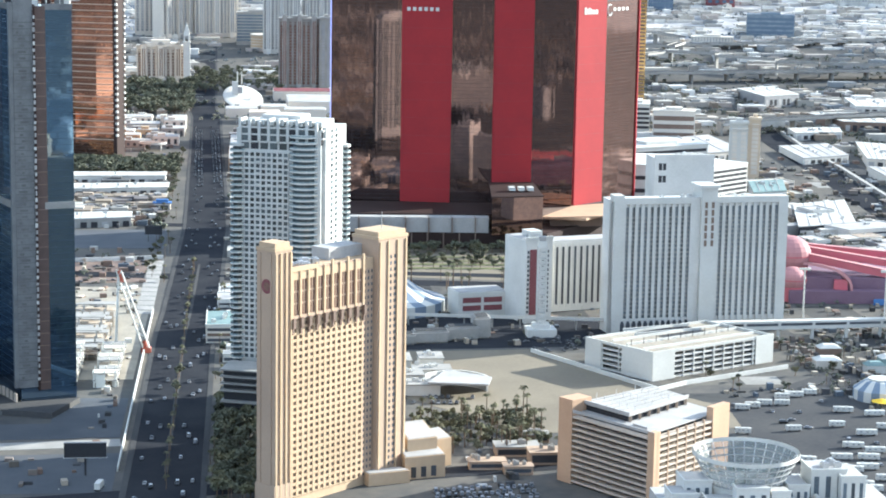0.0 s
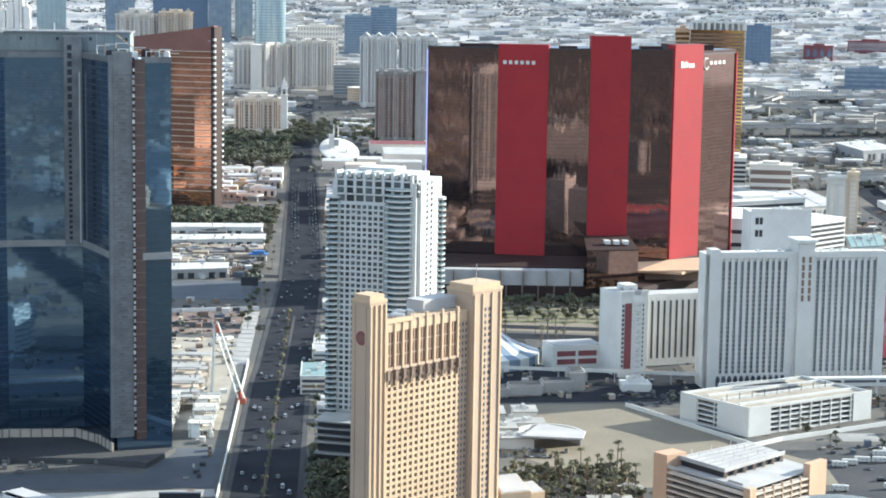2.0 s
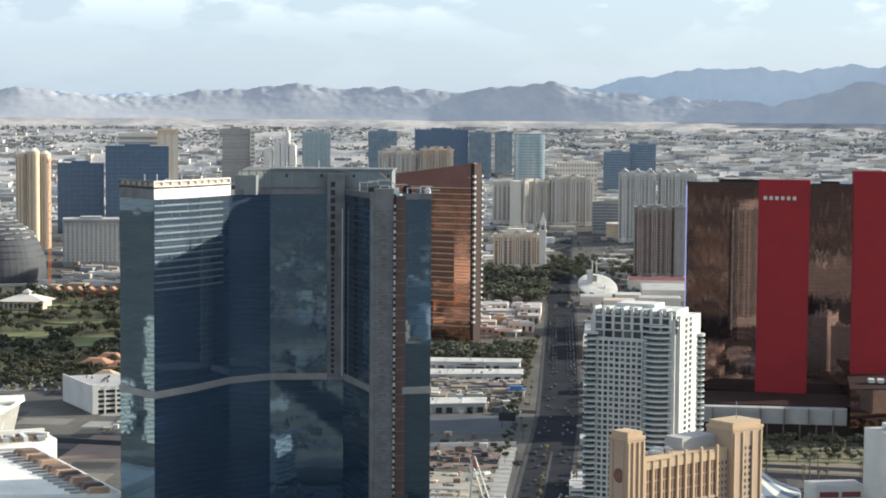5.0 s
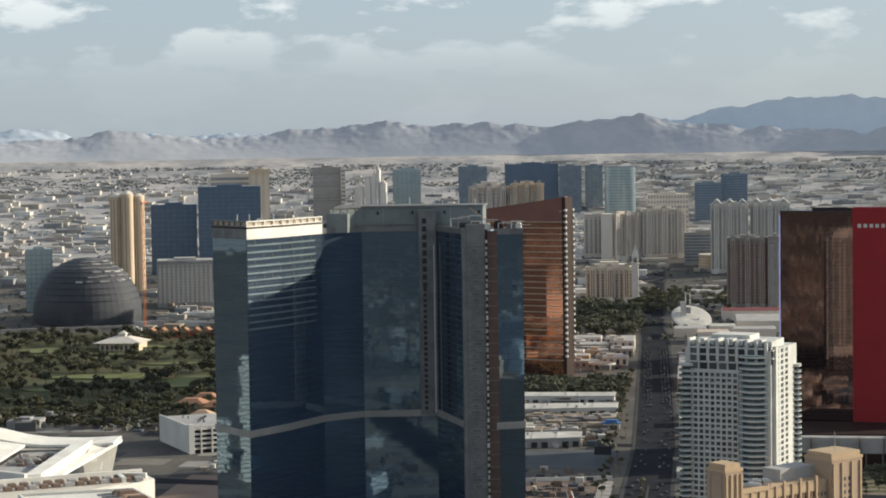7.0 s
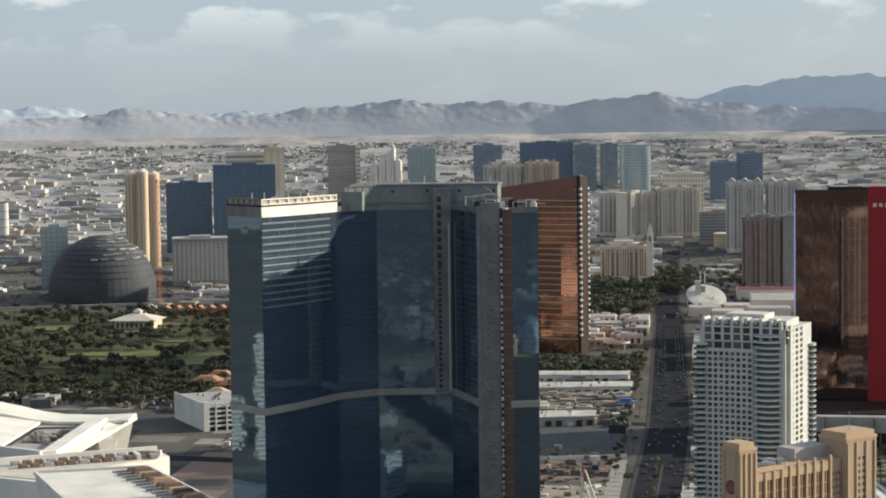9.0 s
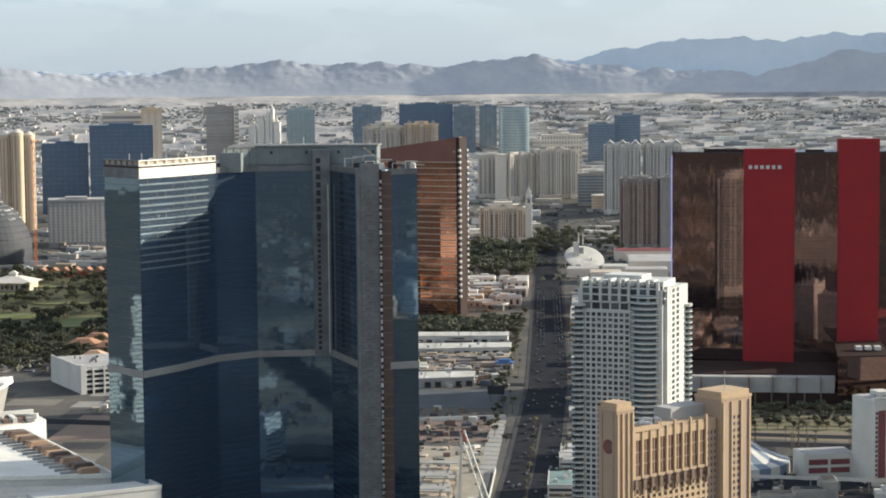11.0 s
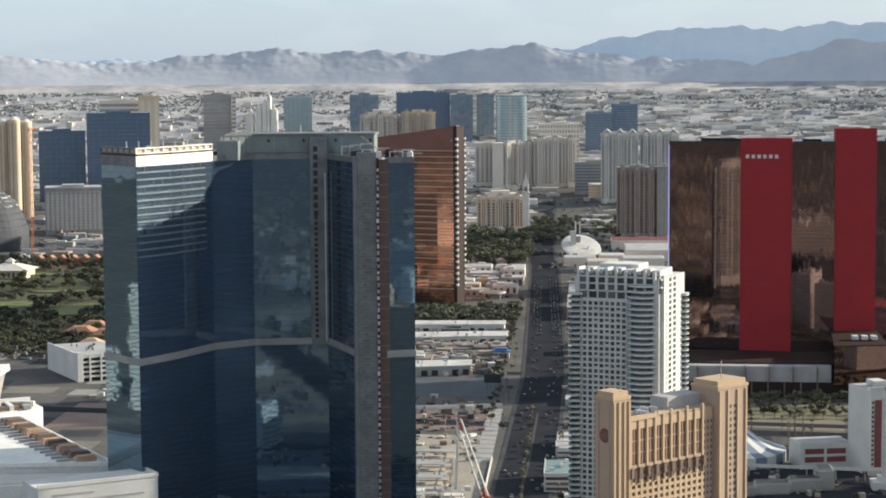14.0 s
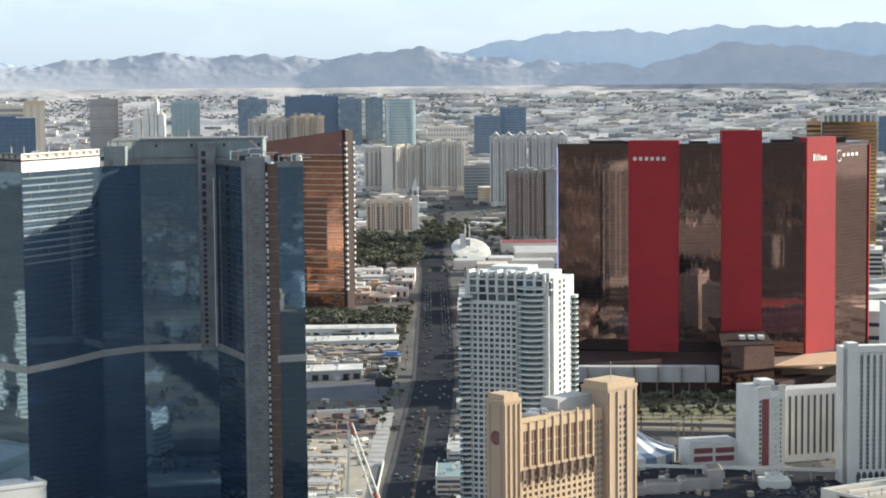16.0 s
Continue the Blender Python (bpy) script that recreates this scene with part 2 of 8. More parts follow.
    vegas_low=islands("low_rise_walls", [(0.36, 0.3, 0.24), (0.4, 0.38, 0.34), (0.24, 0.2, 0.16), (0.54, 0.51, 0.46), (0.3, 0.25, 0.19), (0.3, 0.295, 0.29), (0.17, 0.155, 0.15), (0.12, 0.12, 0.12), (0.22, 0.21, 0.21)]),
    # Far walls repeat the low-rise palette, lifted by haze put into the colour.
    far_low=islands("hazed_low_walls", [(0.5, 0.46, 0.4), (0.57, 0.54, 0.49), (0.38, 0.35, 0.31), (0.7, 0.68, 0.64), (0.44, 0.39, 0.35), (0.27, 0.28, 0.29), (0.32, 0.31, 0.3)]),
    ware=islands("warehouse_paint", [(0.7, 0.67, 0.61), (0.54, 0.5, 0.45), (0.74, 0.71, 0.66), (0.38, 0.36, 0.33), (0.58, 0.54, 0.49)]),
    # Far foliage is blued and lightened: haze painted into its palette.
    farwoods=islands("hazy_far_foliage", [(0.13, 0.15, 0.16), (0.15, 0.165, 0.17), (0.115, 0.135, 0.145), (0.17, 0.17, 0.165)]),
    crownclad=material("grey_green_cladding", (0.2, 0.22, 0.215), 0.55, other=(0.155, 0.175, 0.175), scale=0.1),
    shaftbrown=material("rusty_brown_shaft", (0.13, 0.092, 0.078), 0.85, other=(0.095, 0.07, 0.062), scale=0.15, fine=0.7),
    tanglass=material("tan_window_glass", (0.12, 0.088, 0.066), 0.35, other=(0.17, 0.125, 0.09), scale=0.2, each=0.5, bump=0),
    woods=islands("far_foliage", [(0.12, 0.13, 0.1), (0.17, 0.17, 0.14), (0.15, 0.155, 0.125), (0.19, 0.18, 0.15)]),
)


led = bpy.data.materials.new("blue_light_strip")
led.use_nodes = True
led.node_tree.nodes["Principled BSDF"].inputs["Emission Color"].default_value = (0.12, 0.1, 0.9, 1)
led.node_tree.nodes["Principled BSDF"].inputs["Emission Strength"].default_value = 0.3
M["led"] = led
bowl = material("clear_grey_glass", (0.2, 0.25, 0.26), 0.1, spec=0.6)
bowl.node_tree.nodes["Principled BSDF"].inputs["Alpha"].default_value = 0.5
M["bowl"] = bowl


# ---- building blocks ----
def lift(d):
    """Height of the ground at d metres from the tower: level under the city, then rising to the valley's rim."""
    return 3.44e-5 * max(0.0, d - 2200) ** 2


def on_ground(x, y):
    return lift(math.hypot(x, y))


def polar(turn, d):
    return d * math.sin(radians(turn)), d * math.cos(radians(turn))


def hold(ob, parent):
    """Parents ob and keeps its mesh in the world's own coordinates."""
    w, up = Matrix(), parent
    while up:
        w = up.matrix_parent_inverse @ up.matrix_basis @ w if up.parent else up.matrix_basis @ w
        up = up.parent
    ob.parent, ob.matrix_parent_inverse = parent, w.inverted()


def part(name, bm, mat, parent=None, label="", kind=""):
    me = bpy.data.meshes.new(name)
    bm.to_mesh(me)
    bm.free()
    me.materials.append(mat)
    ob = new(name, me)
    if parent:
        hold(ob, parent)
    return tagged(ob, label=label, kind=kind)


def thing(name, label, category, x=0, y=0, z=0, turn=0, group="", kind=""):
    ob = new(name)
    ob.matrix_basis = pose(x, y, z, 0, 0, turn)
    return tagged(ob, label, category, group, kind)


def box(bm, x0, x1, y0, y1, z0, z1, m=None):
    v = [bm.verts.new(c if m is None else m @ Vector(c)) for c in ((x0, y0, z0), (x1, y0, z0), (x1, y1, z0), (x0, y1, z0), (x0, y0, z1), (x1, y0, z1), (x1, y1, z1), (x0, y1, z1))]
    for f in ((3, 2, 1, 0), (4, 5, 6, 7), (0, 1, 5, 4), (1, 2, 6, 5), (2, 3, 7, 6), (3, 0, 4, 7)):
        bm.faces.new([v[i] for i in f])


def boxes(*rows, m=None):
    bm = bmesh.new()
    for r in rows:
        box(bm, *r, m=m)
    return bm


def prism(pts, z0, z1, bm=None, shrink=1.0):
    """A closed block on a footprint; shrink tapers the top."""
    bm = bm or bmesh.new()
    cx, cy = sum(p[0] for p in pts) / len(pts), sum(p[1] for p in pts) / len(pts)
    area = sum(a[0] * b[1] - b[0] * a[1] for a, b in zip(pts, [*pts[1:], pts[0]]))
    pts = list(pts) if area > 0 else list(pts)[::-1]
    lo = [bm.verts.new((x, y, z0)) for x, y in pts]
    hi = [bm.verts.new((cx + (x - cx) * shrink, cy + (y - cy) * shrink, z1)) for x, y in pts]
    bm.faces.new(lo[::-1])
    bm.faces.new(hi)
    for i in range(len(pts)):
        j = (i + 1) % len(pts)
        bm.faces.new((lo[i], lo[j], hi[j], hi[i]))
    return bm


def round_block(r0, r1, z0, z1, n=24, bm=None, cx=0, cy=0, cap=True, squash=1.0):
    bm = bm or bmesh.new()
    lo = [bm.verts.new((cx + r0 * math.cos(2 * math.pi * i / n), cy + squash * r0 * math.sin(2 * math.pi * i / n), z0)) for i in range(n)]
    hi = [bm.verts.new((cx + r1 * math.cos(2 * math.pi * i / n), cy + squash * r1 * math.sin(2 * math.pi * i / n), z1)) for i in range(n)]
    for i in range(n):
        j = (i + 1) % n
        bm.faces.new((lo[i], lo[j], hi[j], hi[i]))
    if cap:
        bm.faces.new(lo[::-1])
        bm.faces.new(hi)
    return bm


def limb(bm, a, b, r0, r1, n=6):
    a, b = Vector(a), Vector(b)
    q = (b - a).to_track_quat("Z", "Y").to_matrix()
    lo = [bm.verts.new(a + q @ Vector((r0 * math.cos(2 * math.pi * i / n), r0 * math.sin(2 * math.pi * i / n), 0))) for i in range(n)]
    hi = [bm.verts.new(b + q @ Vector((r1 * math.cos(2 * math.pi * i / n), r1 * math.sin(2 * math.pi * i / n), 0))) for i in range(n)]
    for i in range(n):
        bm.faces.new((lo[i], lo[(i + 1) % n], hi[(i + 1) % n], hi[i]))


def along(p, q, z=0):
    """A frame at p with x towards q, z up, and y into the wall (the outside is -y)."""
    a = math.degrees(math.atan2(q[1] - p[1], q[0] - p[0]))
    return pose(p[0], p[1], z, 0, 0, a), math.hypot(q[0] - p[0], q[1] - p[1])


def panes(parent, m, mesh_wh, spots, mat, name="window_pane", limit=300):
    """Window panes, objects of their own on one mesh; those past the limit in one mesh."""
    w, h = mesh_wh
    bm = boxes((-w / 2, w / 2, -0.06, 0.06, -h / 2, h / 2))
    me = bpy.data.meshes.new(name)
    bm.to_mesh(me)
    bm.free()
    me.materials.append(mat)
    spots = list(spots)
    step = max(1, -(-len(spots) // limit)) if limit else 1
    rest = bmesh.new()
    for i, (x, y, z) in enumerate(spots):
        if limit and i % step == 0:
            ob = new(name, me)
            hold(ob, parent)
            ob.matrix_basis = m @ pose(x, y, z)
        else:
            box(rest, x - w / 2, x + w / 2, y - 0.06, y + 0.06, z - h / 2, z + h / 2, m)
    if rest.verts:
        part("window_field", rest, mat, parent, kind="stuff")
    else:
        rest.free()


def lattice(parent, p, q, z0, z1, cols, rows, wide, high, wallmat, glassmat, depth=0.7, limit=300, skip=None):
    """A wall of piers and floor bands that stand proud of the window panes between them."""
    m, length = along(p, q)
    cw, rh = length / cols, (z1 - z0) / rows
    pier, band = cw * (1 - wide), rh * (1 - high)
    for i in range(cols + 1):
        part("pier", boxes((max(0.02, i * cw - pier / 2), min(length - 0.02, i * cw + pier / 2), -depth, 0.0, z0, z1), m=m), wallmat, parent)
    for k in range(rows + 1):
        part("floor_band", boxes((0.05, length - 0.05, -depth + 0.06, 0.0, max(z0 + 0.01, z0 + k * rh - band / 2), min(z1 - 0.01, z0 + k * rh + band / 2)), m=m), wallmat, parent)
    spots = [((i + 0.5) * cw, -0.1, z0 + (k + 0.5) * rh) for k in range(rows) for i in range(cols) if not (skip and skip(i, k))]
    panes(parent, m, (cw - pier + 0.1, rh - band + 0.1), spots, glassmat, limit=limit)


TRUE = 0.0007  # how far panes lean, as a slope


def curtain(parent, p, q, z0, z1, floors, cols, glassmat, barmat, name="glass_wall", proud=0.12, bar=0.25, out=0.05, posts=True, streaks=False):
    """A sheet of glass with floor bars and mullions in front of it."""
    m, length = along(p, q)
    # every pane of glass stands a little out of true, which breaks up what it mirrors
    rr = random.Random(int(length * 31 + z1 * 7 + p[0]))
    bm = bmesh.new()
    lean = [(rr.gauss(0, TRUE * 1.6), rr.gauss(0, TRUE * 0.8)) for _ in range(cols)]  # whole columns set alike
    own = TRUE * 0.12 if streaks else TRUE
    for k in range(floors):
        for i in range(cols):
            x0, x1 = length * i / cols, length * (i + 1) / cols
            h0, h1 = z0 + (z1 - z0) * k / floors, z0 + (z1 - z0) * (k + 1) / floors
            a, b = rr.gauss(lean[i][0] if streaks else 0, own) * (x1 - x0), rr.gauss(lean[i][1] if streaks else 0, own) * (h1 - h0)
            bm.faces.new([bm.verts.new(m @ Vector(c)) for c in ((x0, -out - a - b, h0), (x1, -out + a - b, h0), (x1, -out + a + b, h1), (x0, -out - a + b, h1))])
    part(name, bm, glassmat, parent, kind="stuff")
    bm = bmesh.new()
    for k in range(1, floors):
        z = z0 + (z1 - z0) * k / floors
        box(bm, 0.03, length - 0.03, -out - proud, -out + 0.01, z - bar / 2, z + bar / 2, m)
    for i in range(cols + 1 if posts else 0):
        x = length * i / cols
        box(bm, max(0.01, x - 0.06), min(length - 0.01, x + 0.06), -out - proud * 0.6, -out + 0.01, z0, z1, m)
    part("mullions", bm, barmat, parent, kind="stuff")


def roof_clutter(parent, pts, z, n, seed, mat=None, size=(2, 6)):
    """Plant boxes and ducts on a roof, inside the footprint's middle."""
    rnd = random.Random(seed)
    cx, cy = sum(p[0] for p in pts) / len(pts), sum(p[1] for p in pts) / len(pts)
    for _ in range(n):
        a, b = rnd.choice(pts), rnd.choice(pts)
        k, f = rnd.random(), rnd.uniform(0.1, 0.8)
        x, y = cx + (a[0] * k + b[0] * (1 - k) - cx) * f, cy + (a[1] * k + b[1] * (1 - k) - cy) * f
        w, d, h = rnd.uniform(*size), rnd.uniform(*size), rnd.uniform(1, 2.6)
        bm = boxes((-w / 2, w / 2, -d / 2, d / 2, 0, h), (-w * 0.3, w * 0.3, -d * 0.3, d * 0.3, h, h + 0.5), m=pose(x, y, z, 0, 0, rnd.choice((0, 90)) + 12))
        part("roof_unit", bm, mat or M["steel"], parent)


# ---- setting: ground, street, mountains ----
def fan(turns, rings, height):
    """A sheet of ground round the tower, in rings."""
    bm = bmesh.new()
    rows = [[bm.verts.new((*polar(a, d), height(a, d))) for a in turns] for d in rings]
    for r0, r1 in zip(rows, rows[1:]):
        for i in range(len(turns) - 1):
            bm.faces.new((r0[i], r0[i + 1], r1[i + 1], r1[i]))
    return bm


rings = [0.01, 300, 700, 1200, 1700, 2200, *range(2300, 4801, 100)]
ground_bm = fan([a * 5 for a in range(73)], rings, lambda a, d: lift(d) - 0.1)
# Beyond 3450 m the haze-toned floor takes over from the city ground.
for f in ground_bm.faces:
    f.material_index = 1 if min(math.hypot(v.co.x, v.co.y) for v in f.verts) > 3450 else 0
bmesh.ops.remove_doubles(ground_bm, verts=ground_bm.verts, dist=0.03)
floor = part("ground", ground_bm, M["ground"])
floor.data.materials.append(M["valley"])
tagged(floor, "dusty tan desert ground with worn lots between buildings", "ground", kind="structure")


def ridge(name, mat, near, far, crest, rough, seed, a0=-40, a1=40, foot=-0.66, label=""):
    """A mountain chain: the crest's height angle by turn; spurs and gullies run down its face."""
    n, k = 1200, 34
    bm, rows = bmesh.new(), []
    for j in range(k + 1):
        f = j / k
        row = []
        for i in range(n + 1):
            a = a0 + (a1 - a0) * i / n
            d = near + (far - near) * f
            top = crest(a) + 0.1 * noise.fractal(Vector((a * 1.3, f * 1.5, seed + 4)), 0.8, 2.1, 5) * f ** 2.5
            warp = noise.fractal(Vector((a * 0.7, f * 1.1, seed + 3)), 0.9, 2.0, 3) * 0.5
            ridged = noise.ridged_multi_fractal(Vector((a * 0.85 + warp, f * 2.9 + warp * 1.6, seed)), 0.95, 2.1, 6, 1.0, 2.0) - 1.15
            fine = noise.fractal(Vector((a * 6.0, f * 6.0, seed + 7)), 0.8, 2.1, 4)
            rise = min(1.0, max(0.0, (f - 0.3 - 0.12 * noise.noise(Vector((a * 0.8, seed, 1.0)))) / 0.35))
            e = foot + (top - foot) * f ** 1.08 + (ridged * rough + fine * rough * 0.8) * rise * (1.15 - f) ** 0.4 + fine * 0.006
            row.append(bm.verts.new((*polar(a, d), EYE + d * math.tan(radians(e)))))
        rows.append(row)
    for r0, r1 in zip(rows, rows[1:]):
        for i in range(n):
            face = bm.faces.new((r0[i], r0[i + 1], r1[i + 1], r1[i]))
            face.smooth = True
    tagged(part(name, bm, mat), label, "mountains", kind="structure")


def profile(points):
    def at(a):
        for (a0, e0), (a1, e1) in zip(points, points[1:]):
            if a <= a1:
                t = max(0.0, (a - a0) / (a1 - a0))
                t = t * t * (3 - 2 * t)
                return e0 + (e1 - e0) * t
        return points[-1][1]
    return at


near_crest = profile([(-40, 0.3), (-24, 0.35), (-18, 0.2), (-16.5, 0.45), (-13.7, 0.22), (-10.5, 0.43), (-8.7, 0.62), (-7.5, 0.5), (-5.9, 0.52), (-4.1, 0.38), (-2.8, 0.6), (-1.5, 0.68), (0, 0.5), (2, 0.3), (5, 0.15), (7.5, 0.75), (9, 0.7), (12, 0.35), (40, 0.5)])
far_crest = profile([(-40, 0.2), (-20, 0.5), (-18.9, 0.58), (-17.5, 0.3), (-3, 0.3), (-0.2, 0.6), (1, 0.82), (2.45, 1.06), (4.2, 1.17), (5.4, 1.1), (7.2, 1.26), (9.5, 1.15), (12, 1.3), (20, 1.0), (40, 0.8)])
# Haze is in both chains' colour; the near face is steep, so unlit.
ridge("backdrop_1", M["rock"], 4790, 4870, near_crest, 0.012, 3.0, foot=-0.42, label="bare desert mountains with eroded gullies, paled for haze")
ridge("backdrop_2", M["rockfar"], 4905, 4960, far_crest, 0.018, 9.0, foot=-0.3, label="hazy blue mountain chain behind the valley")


def sheet(name, pts, z, mat, label, category, thick=0.1, kind="structure"):
    return tagged(part(name, prism(pts, z - thick, z), mat), label, category, kind=kind)


def strip(name, pts, half, z, mat, label, category, thick=0.12):
    """A band of paving along a line of points, following the ground."""
    bm, row = bmesh.new(), []
    for i, (x, y) in enumerate(pts):
        a, b = pts[max(0, i - 1)], pts[min(len(pts) - 1, i + 1)]
        t = Vector((b[0] - a[0], b[1] - a[1])).normalized()
        g = on_ground(x, y) + z
        row.append([bm.verts.new((x - t.y * s * half, y + t.x * s * half, g - d)) for s, d in ((1, thick), (1, 0), (-1, 0), (-1, thick))])
    for r0, r1 in zip(row, row[1:]):
        for i in range(3):
            bm.faces.new((r0[i], r1[i], r1[i + 1], r0[i + 1]))
    return tagged(part(name, bm, mat), label, category, kind="structure")


def line(a, b, n):
    return [(a[0] + (b[0] - a[0]) * i / n, a[1] + (b[1] - a[1]) * i / n) for i in range(n + 1)]


blvd = [*line((-36, 300), (-36, 1250), 6), *line((-34, 1330), (-30, 1700), 4), *line((-32, 1850), (-45, 2600), 10), *line((-52, 2700), (-60, 3400), 10)]
strip("road_1", blvd, 17, 0.06, M["asphalt"], "wide dark asphalt boulevard with a planted median", "road")
strip("pavement_1", [(x - 18.6, y) for x, y in blvd], 1.5, 0.2, M["lot"], "dull concrete pavement beside the boulevard", "pavement", 0.3)
strip("pavement_2", [(x + 18.6, y) for x, y in blvd], 1.5, 0.2, M["lot"], "dull concrete pavement beside the boulevard", "pavement", 0.3)
strip("median", [(x, y) for x, y in blvd if 880 < y < 1560] , 1.0, 0.22, M["lot"], "worn median strip in the boulevard", "median", 0.3)
strip("road_2", line((-700, 1565), (240, 1420), 6), 11, 0.05, M["asphalt"], "asphalt cross street", "road")
strip("road_3", line((-400, 820), (480, 1010), 6), 9, 0.04, M["asphalt"], "asphalt cross street", "road")
strip("road_4", line((-500, 1765), (80, 1700), 6), 9, 0.05, M["asphalt"], "asphalt cross street", "road")
strip("road_5", line((95, 1480), (480, 1420), 6), 8, 0.05, M["asphalt"], "asphalt street beside the casino lots", "road")
sheet("paving_1", [(85, 1200), (180, 1205), (245, 1085), (300, 1010), (150, 1000), (85, 1090)], 0.03, M["dust"], "dusty empty parking lot", "lot")
sheet("paving_2", [(150, 860), (265, 985), (270, 1060), (345, 1130), (470, 1115), (430, 860)], 0.05, M["lot"], "worn asphalt lot of a motorhome park", "lot")
# Dark sheet over the forecourt: the hotel tower's cast shadow put into its colour.
sheet("paving_3", [(85, 1205), (245, 1215), (240, 1300), (85, 1320)], 0.04, M["asphalt"], "asphalt forecourt darkened for a tower's shadow", "lot")
sheet("paving_4", [(120, 1460), (380, 1410), (380, 1570), (120, 1600)], 0.02, M["dust"], "sandy lot with rows of young trees", "lot")
sheet("paving_5", [(-130, 1130), (-62, 1130), (-62, 1420), (-250, 1430), (-250, 1250)], 0.03, M["paledirt"], "pale dusty construction site", "lot")
sheet("paving_6", [(-400, 1440), (-62, 1440), (-62, 1535), (-400, 1550)], 0.03, M["brown"], "brown earth lot", "lot")
# This lot lies in a tower's shadow; its dark tone holds some of it.
sheet("paving_10", [(-330, 1600), (-62, 1590), (-62, 1690), (-330, 1680)], 0.03, M["bluelot"], "empty asphalt lot, darker for the shade across it", "lot")
strip("road_9", line((-300, 965), (-61, 990), 4), 7, 0.05, M["concrete"], "pale concrete side road", "road")
sheet("paving_8", [(-260, 990), (-62, 1000), (-62, 1085), (-100, 1085), (-100, 1030), (-260, 1020)], 0.03, M["bluelot"], "blue-grey asphalt yard below the glass tower", "lot")
sheet("paving_7", [(-260, 900), (-60, 900), (-60, 970), (-260, 960)], 0.03, M["bluelot"], "blue-grey asphalt lot beside the road", "lot")


# Ground out of view, added to brighten what the glass towers mirror.
sheet("paving_11", [(-800, 40), (800, 40), (800, 790), (-800, 790)], 0.02, M["dust"], "unseen dusty ground mirrored by the glass towers", "lot")


# ---- the boulevard's hotel towers ----
def cream_tower():
    t = thing("hotel_tower", "cream stucco hotel tower with small square windows", "hotel tower", 15, 866)
    u, b = Vector((math.cos(radians(44)), math.sin(radians(44)))), Vector((-math.sin(radians(44)), math.cos(radians(44))))
    o = Vector((15, 866))

    def at(s, d):
        return tuple(o + u * s + b * d)

    def slab(s0, s1, d0, d1):
        return [at(s0, d0), at(s1, d0), at(s1, d1), at(s0, d1)]

    part("body", prism(slab(9, 66, 1.2, 17), 0, 109), M["cream"], t)
    part("pylon", prism(slab(0, 10.5, 0, 11.5), 0, 119), M["creamdark"], t)
    part("pylon", prism(slab(66.5, 87, -1.5, 15), 0, 117), M["creamdark"], t)
    pyl = [o for o in t.children if o.name.startswith("pylon")]
    for (s0, s1, d0, d1, z), py in zip(((-0.3, 10.8, -0.3, 11.8, 119), (66.2, 87.3, -1.8, 15.3, 117)), pyl):
        part("cornice", prism(slab(s0, s1, d0, d1), z, z + 1.4), M["cream"], py)
        part("crown", prism(slab(s0 + 1, s1 - 1, d0 + 1, d1 - 1), z + 1.4, z + 3.6), M["cream"], py)
    part("upper_block", prism(slab(44, 67, 9, 20), 109, 114.5), M["roofgrey"], t)
    # Unseen wing, added and slanted to throw its shadow across the boulevard.
    wing = part("rear_wing", prism([at(70, 14), at(87, 14), at(102, 94), at(87, 94)], 0, 84), M["creamdark"], t)
    for p, q in ((at(87, 15), at(101, 92)), (at(101, 94), at(88, 94))):
        m, w = along(p, q)
        for k in range(24):
            part("window_band", boxes((1, w - 1, -0.25, 0.1, 6 + k * 3.2, 7.6 + k * 3.2), m=m), M["tanglass"], wing)
    part("mast", round_block(0.25, 0.15, 120, 129, 8, cx=at(77, 6)[0], cy=at(77, 6)[1]), M["steel"], t)
    # the main front: window grid below, tall arched bays above
    lattice(t, at(11.5, 1.2), at(58.5, 1.2), 4, 86, 13, 27, 0.56, 0.56, M["cream"], M["tanglass"], 0.75)
    lattice(t, at(59, 1.2), at(66, 1.2), 4, 104, 3, 33, 0.5, 0.5, M["creamdark"], M["darkglass"], 0.3, limit=99)
    m, _ = along(at(11.5, 1.2), at(58.5, 1.2))
    for i in range(10):
        x = i * 47 / 9
        part("fin", boxes((x - 0.55, x + 0.55, -1.1, 0, 84, 111.4 if i in (3, 5, 7, 9) else 109.6), m=m), M["cream"], t)
        part("bracket", boxes((x - 0.8, x + 0.8, -2.4, 0, 83, 87.4), (x - 0.5, x + 0.5, -1.5, 0, 80, 83), m=m), M["brown"], t)
        if i < 9:
            bay = part("tall_window", boxes((x + 0.9, x + 4.3, -0.2, 0.1, 88.6, 104.6), m=m), M["umber"], t)
            part("window_post", boxes((x + 2.4, x + 2.8, -0.4, 0.1, 88.6, 104.6), m=m), M["creamdark"], bay)
            for z in (93.4, 98.8):
                part("window_lintel", boxes((x + 0.8, x + 4.4, -0.3, 0.1, z, z + 0.8), m=m), M["creamdark"], bay)
            part("bay_head", boxes((x + 0.55, x + 4.65, -0.6, 0, 104.6, 108.4), m=m), M["cream"], t)
            part("sill_band", boxes((x + 0.55, x + 4.65, -0.8, 0, 86.6, 88.4), m=m), M["creamdark"], t)
    part("parapet", boxes((-1.5, 16, -1.3, 0.6, 108.6, 110.6), m=m), M["cream"], t)
    part("parapet", boxes((16.2, 48.5, -0.5, 0.6, 108.5, 109.4), m=m), M["creamdark"], t)
    # pylon fronts: slots and ribs
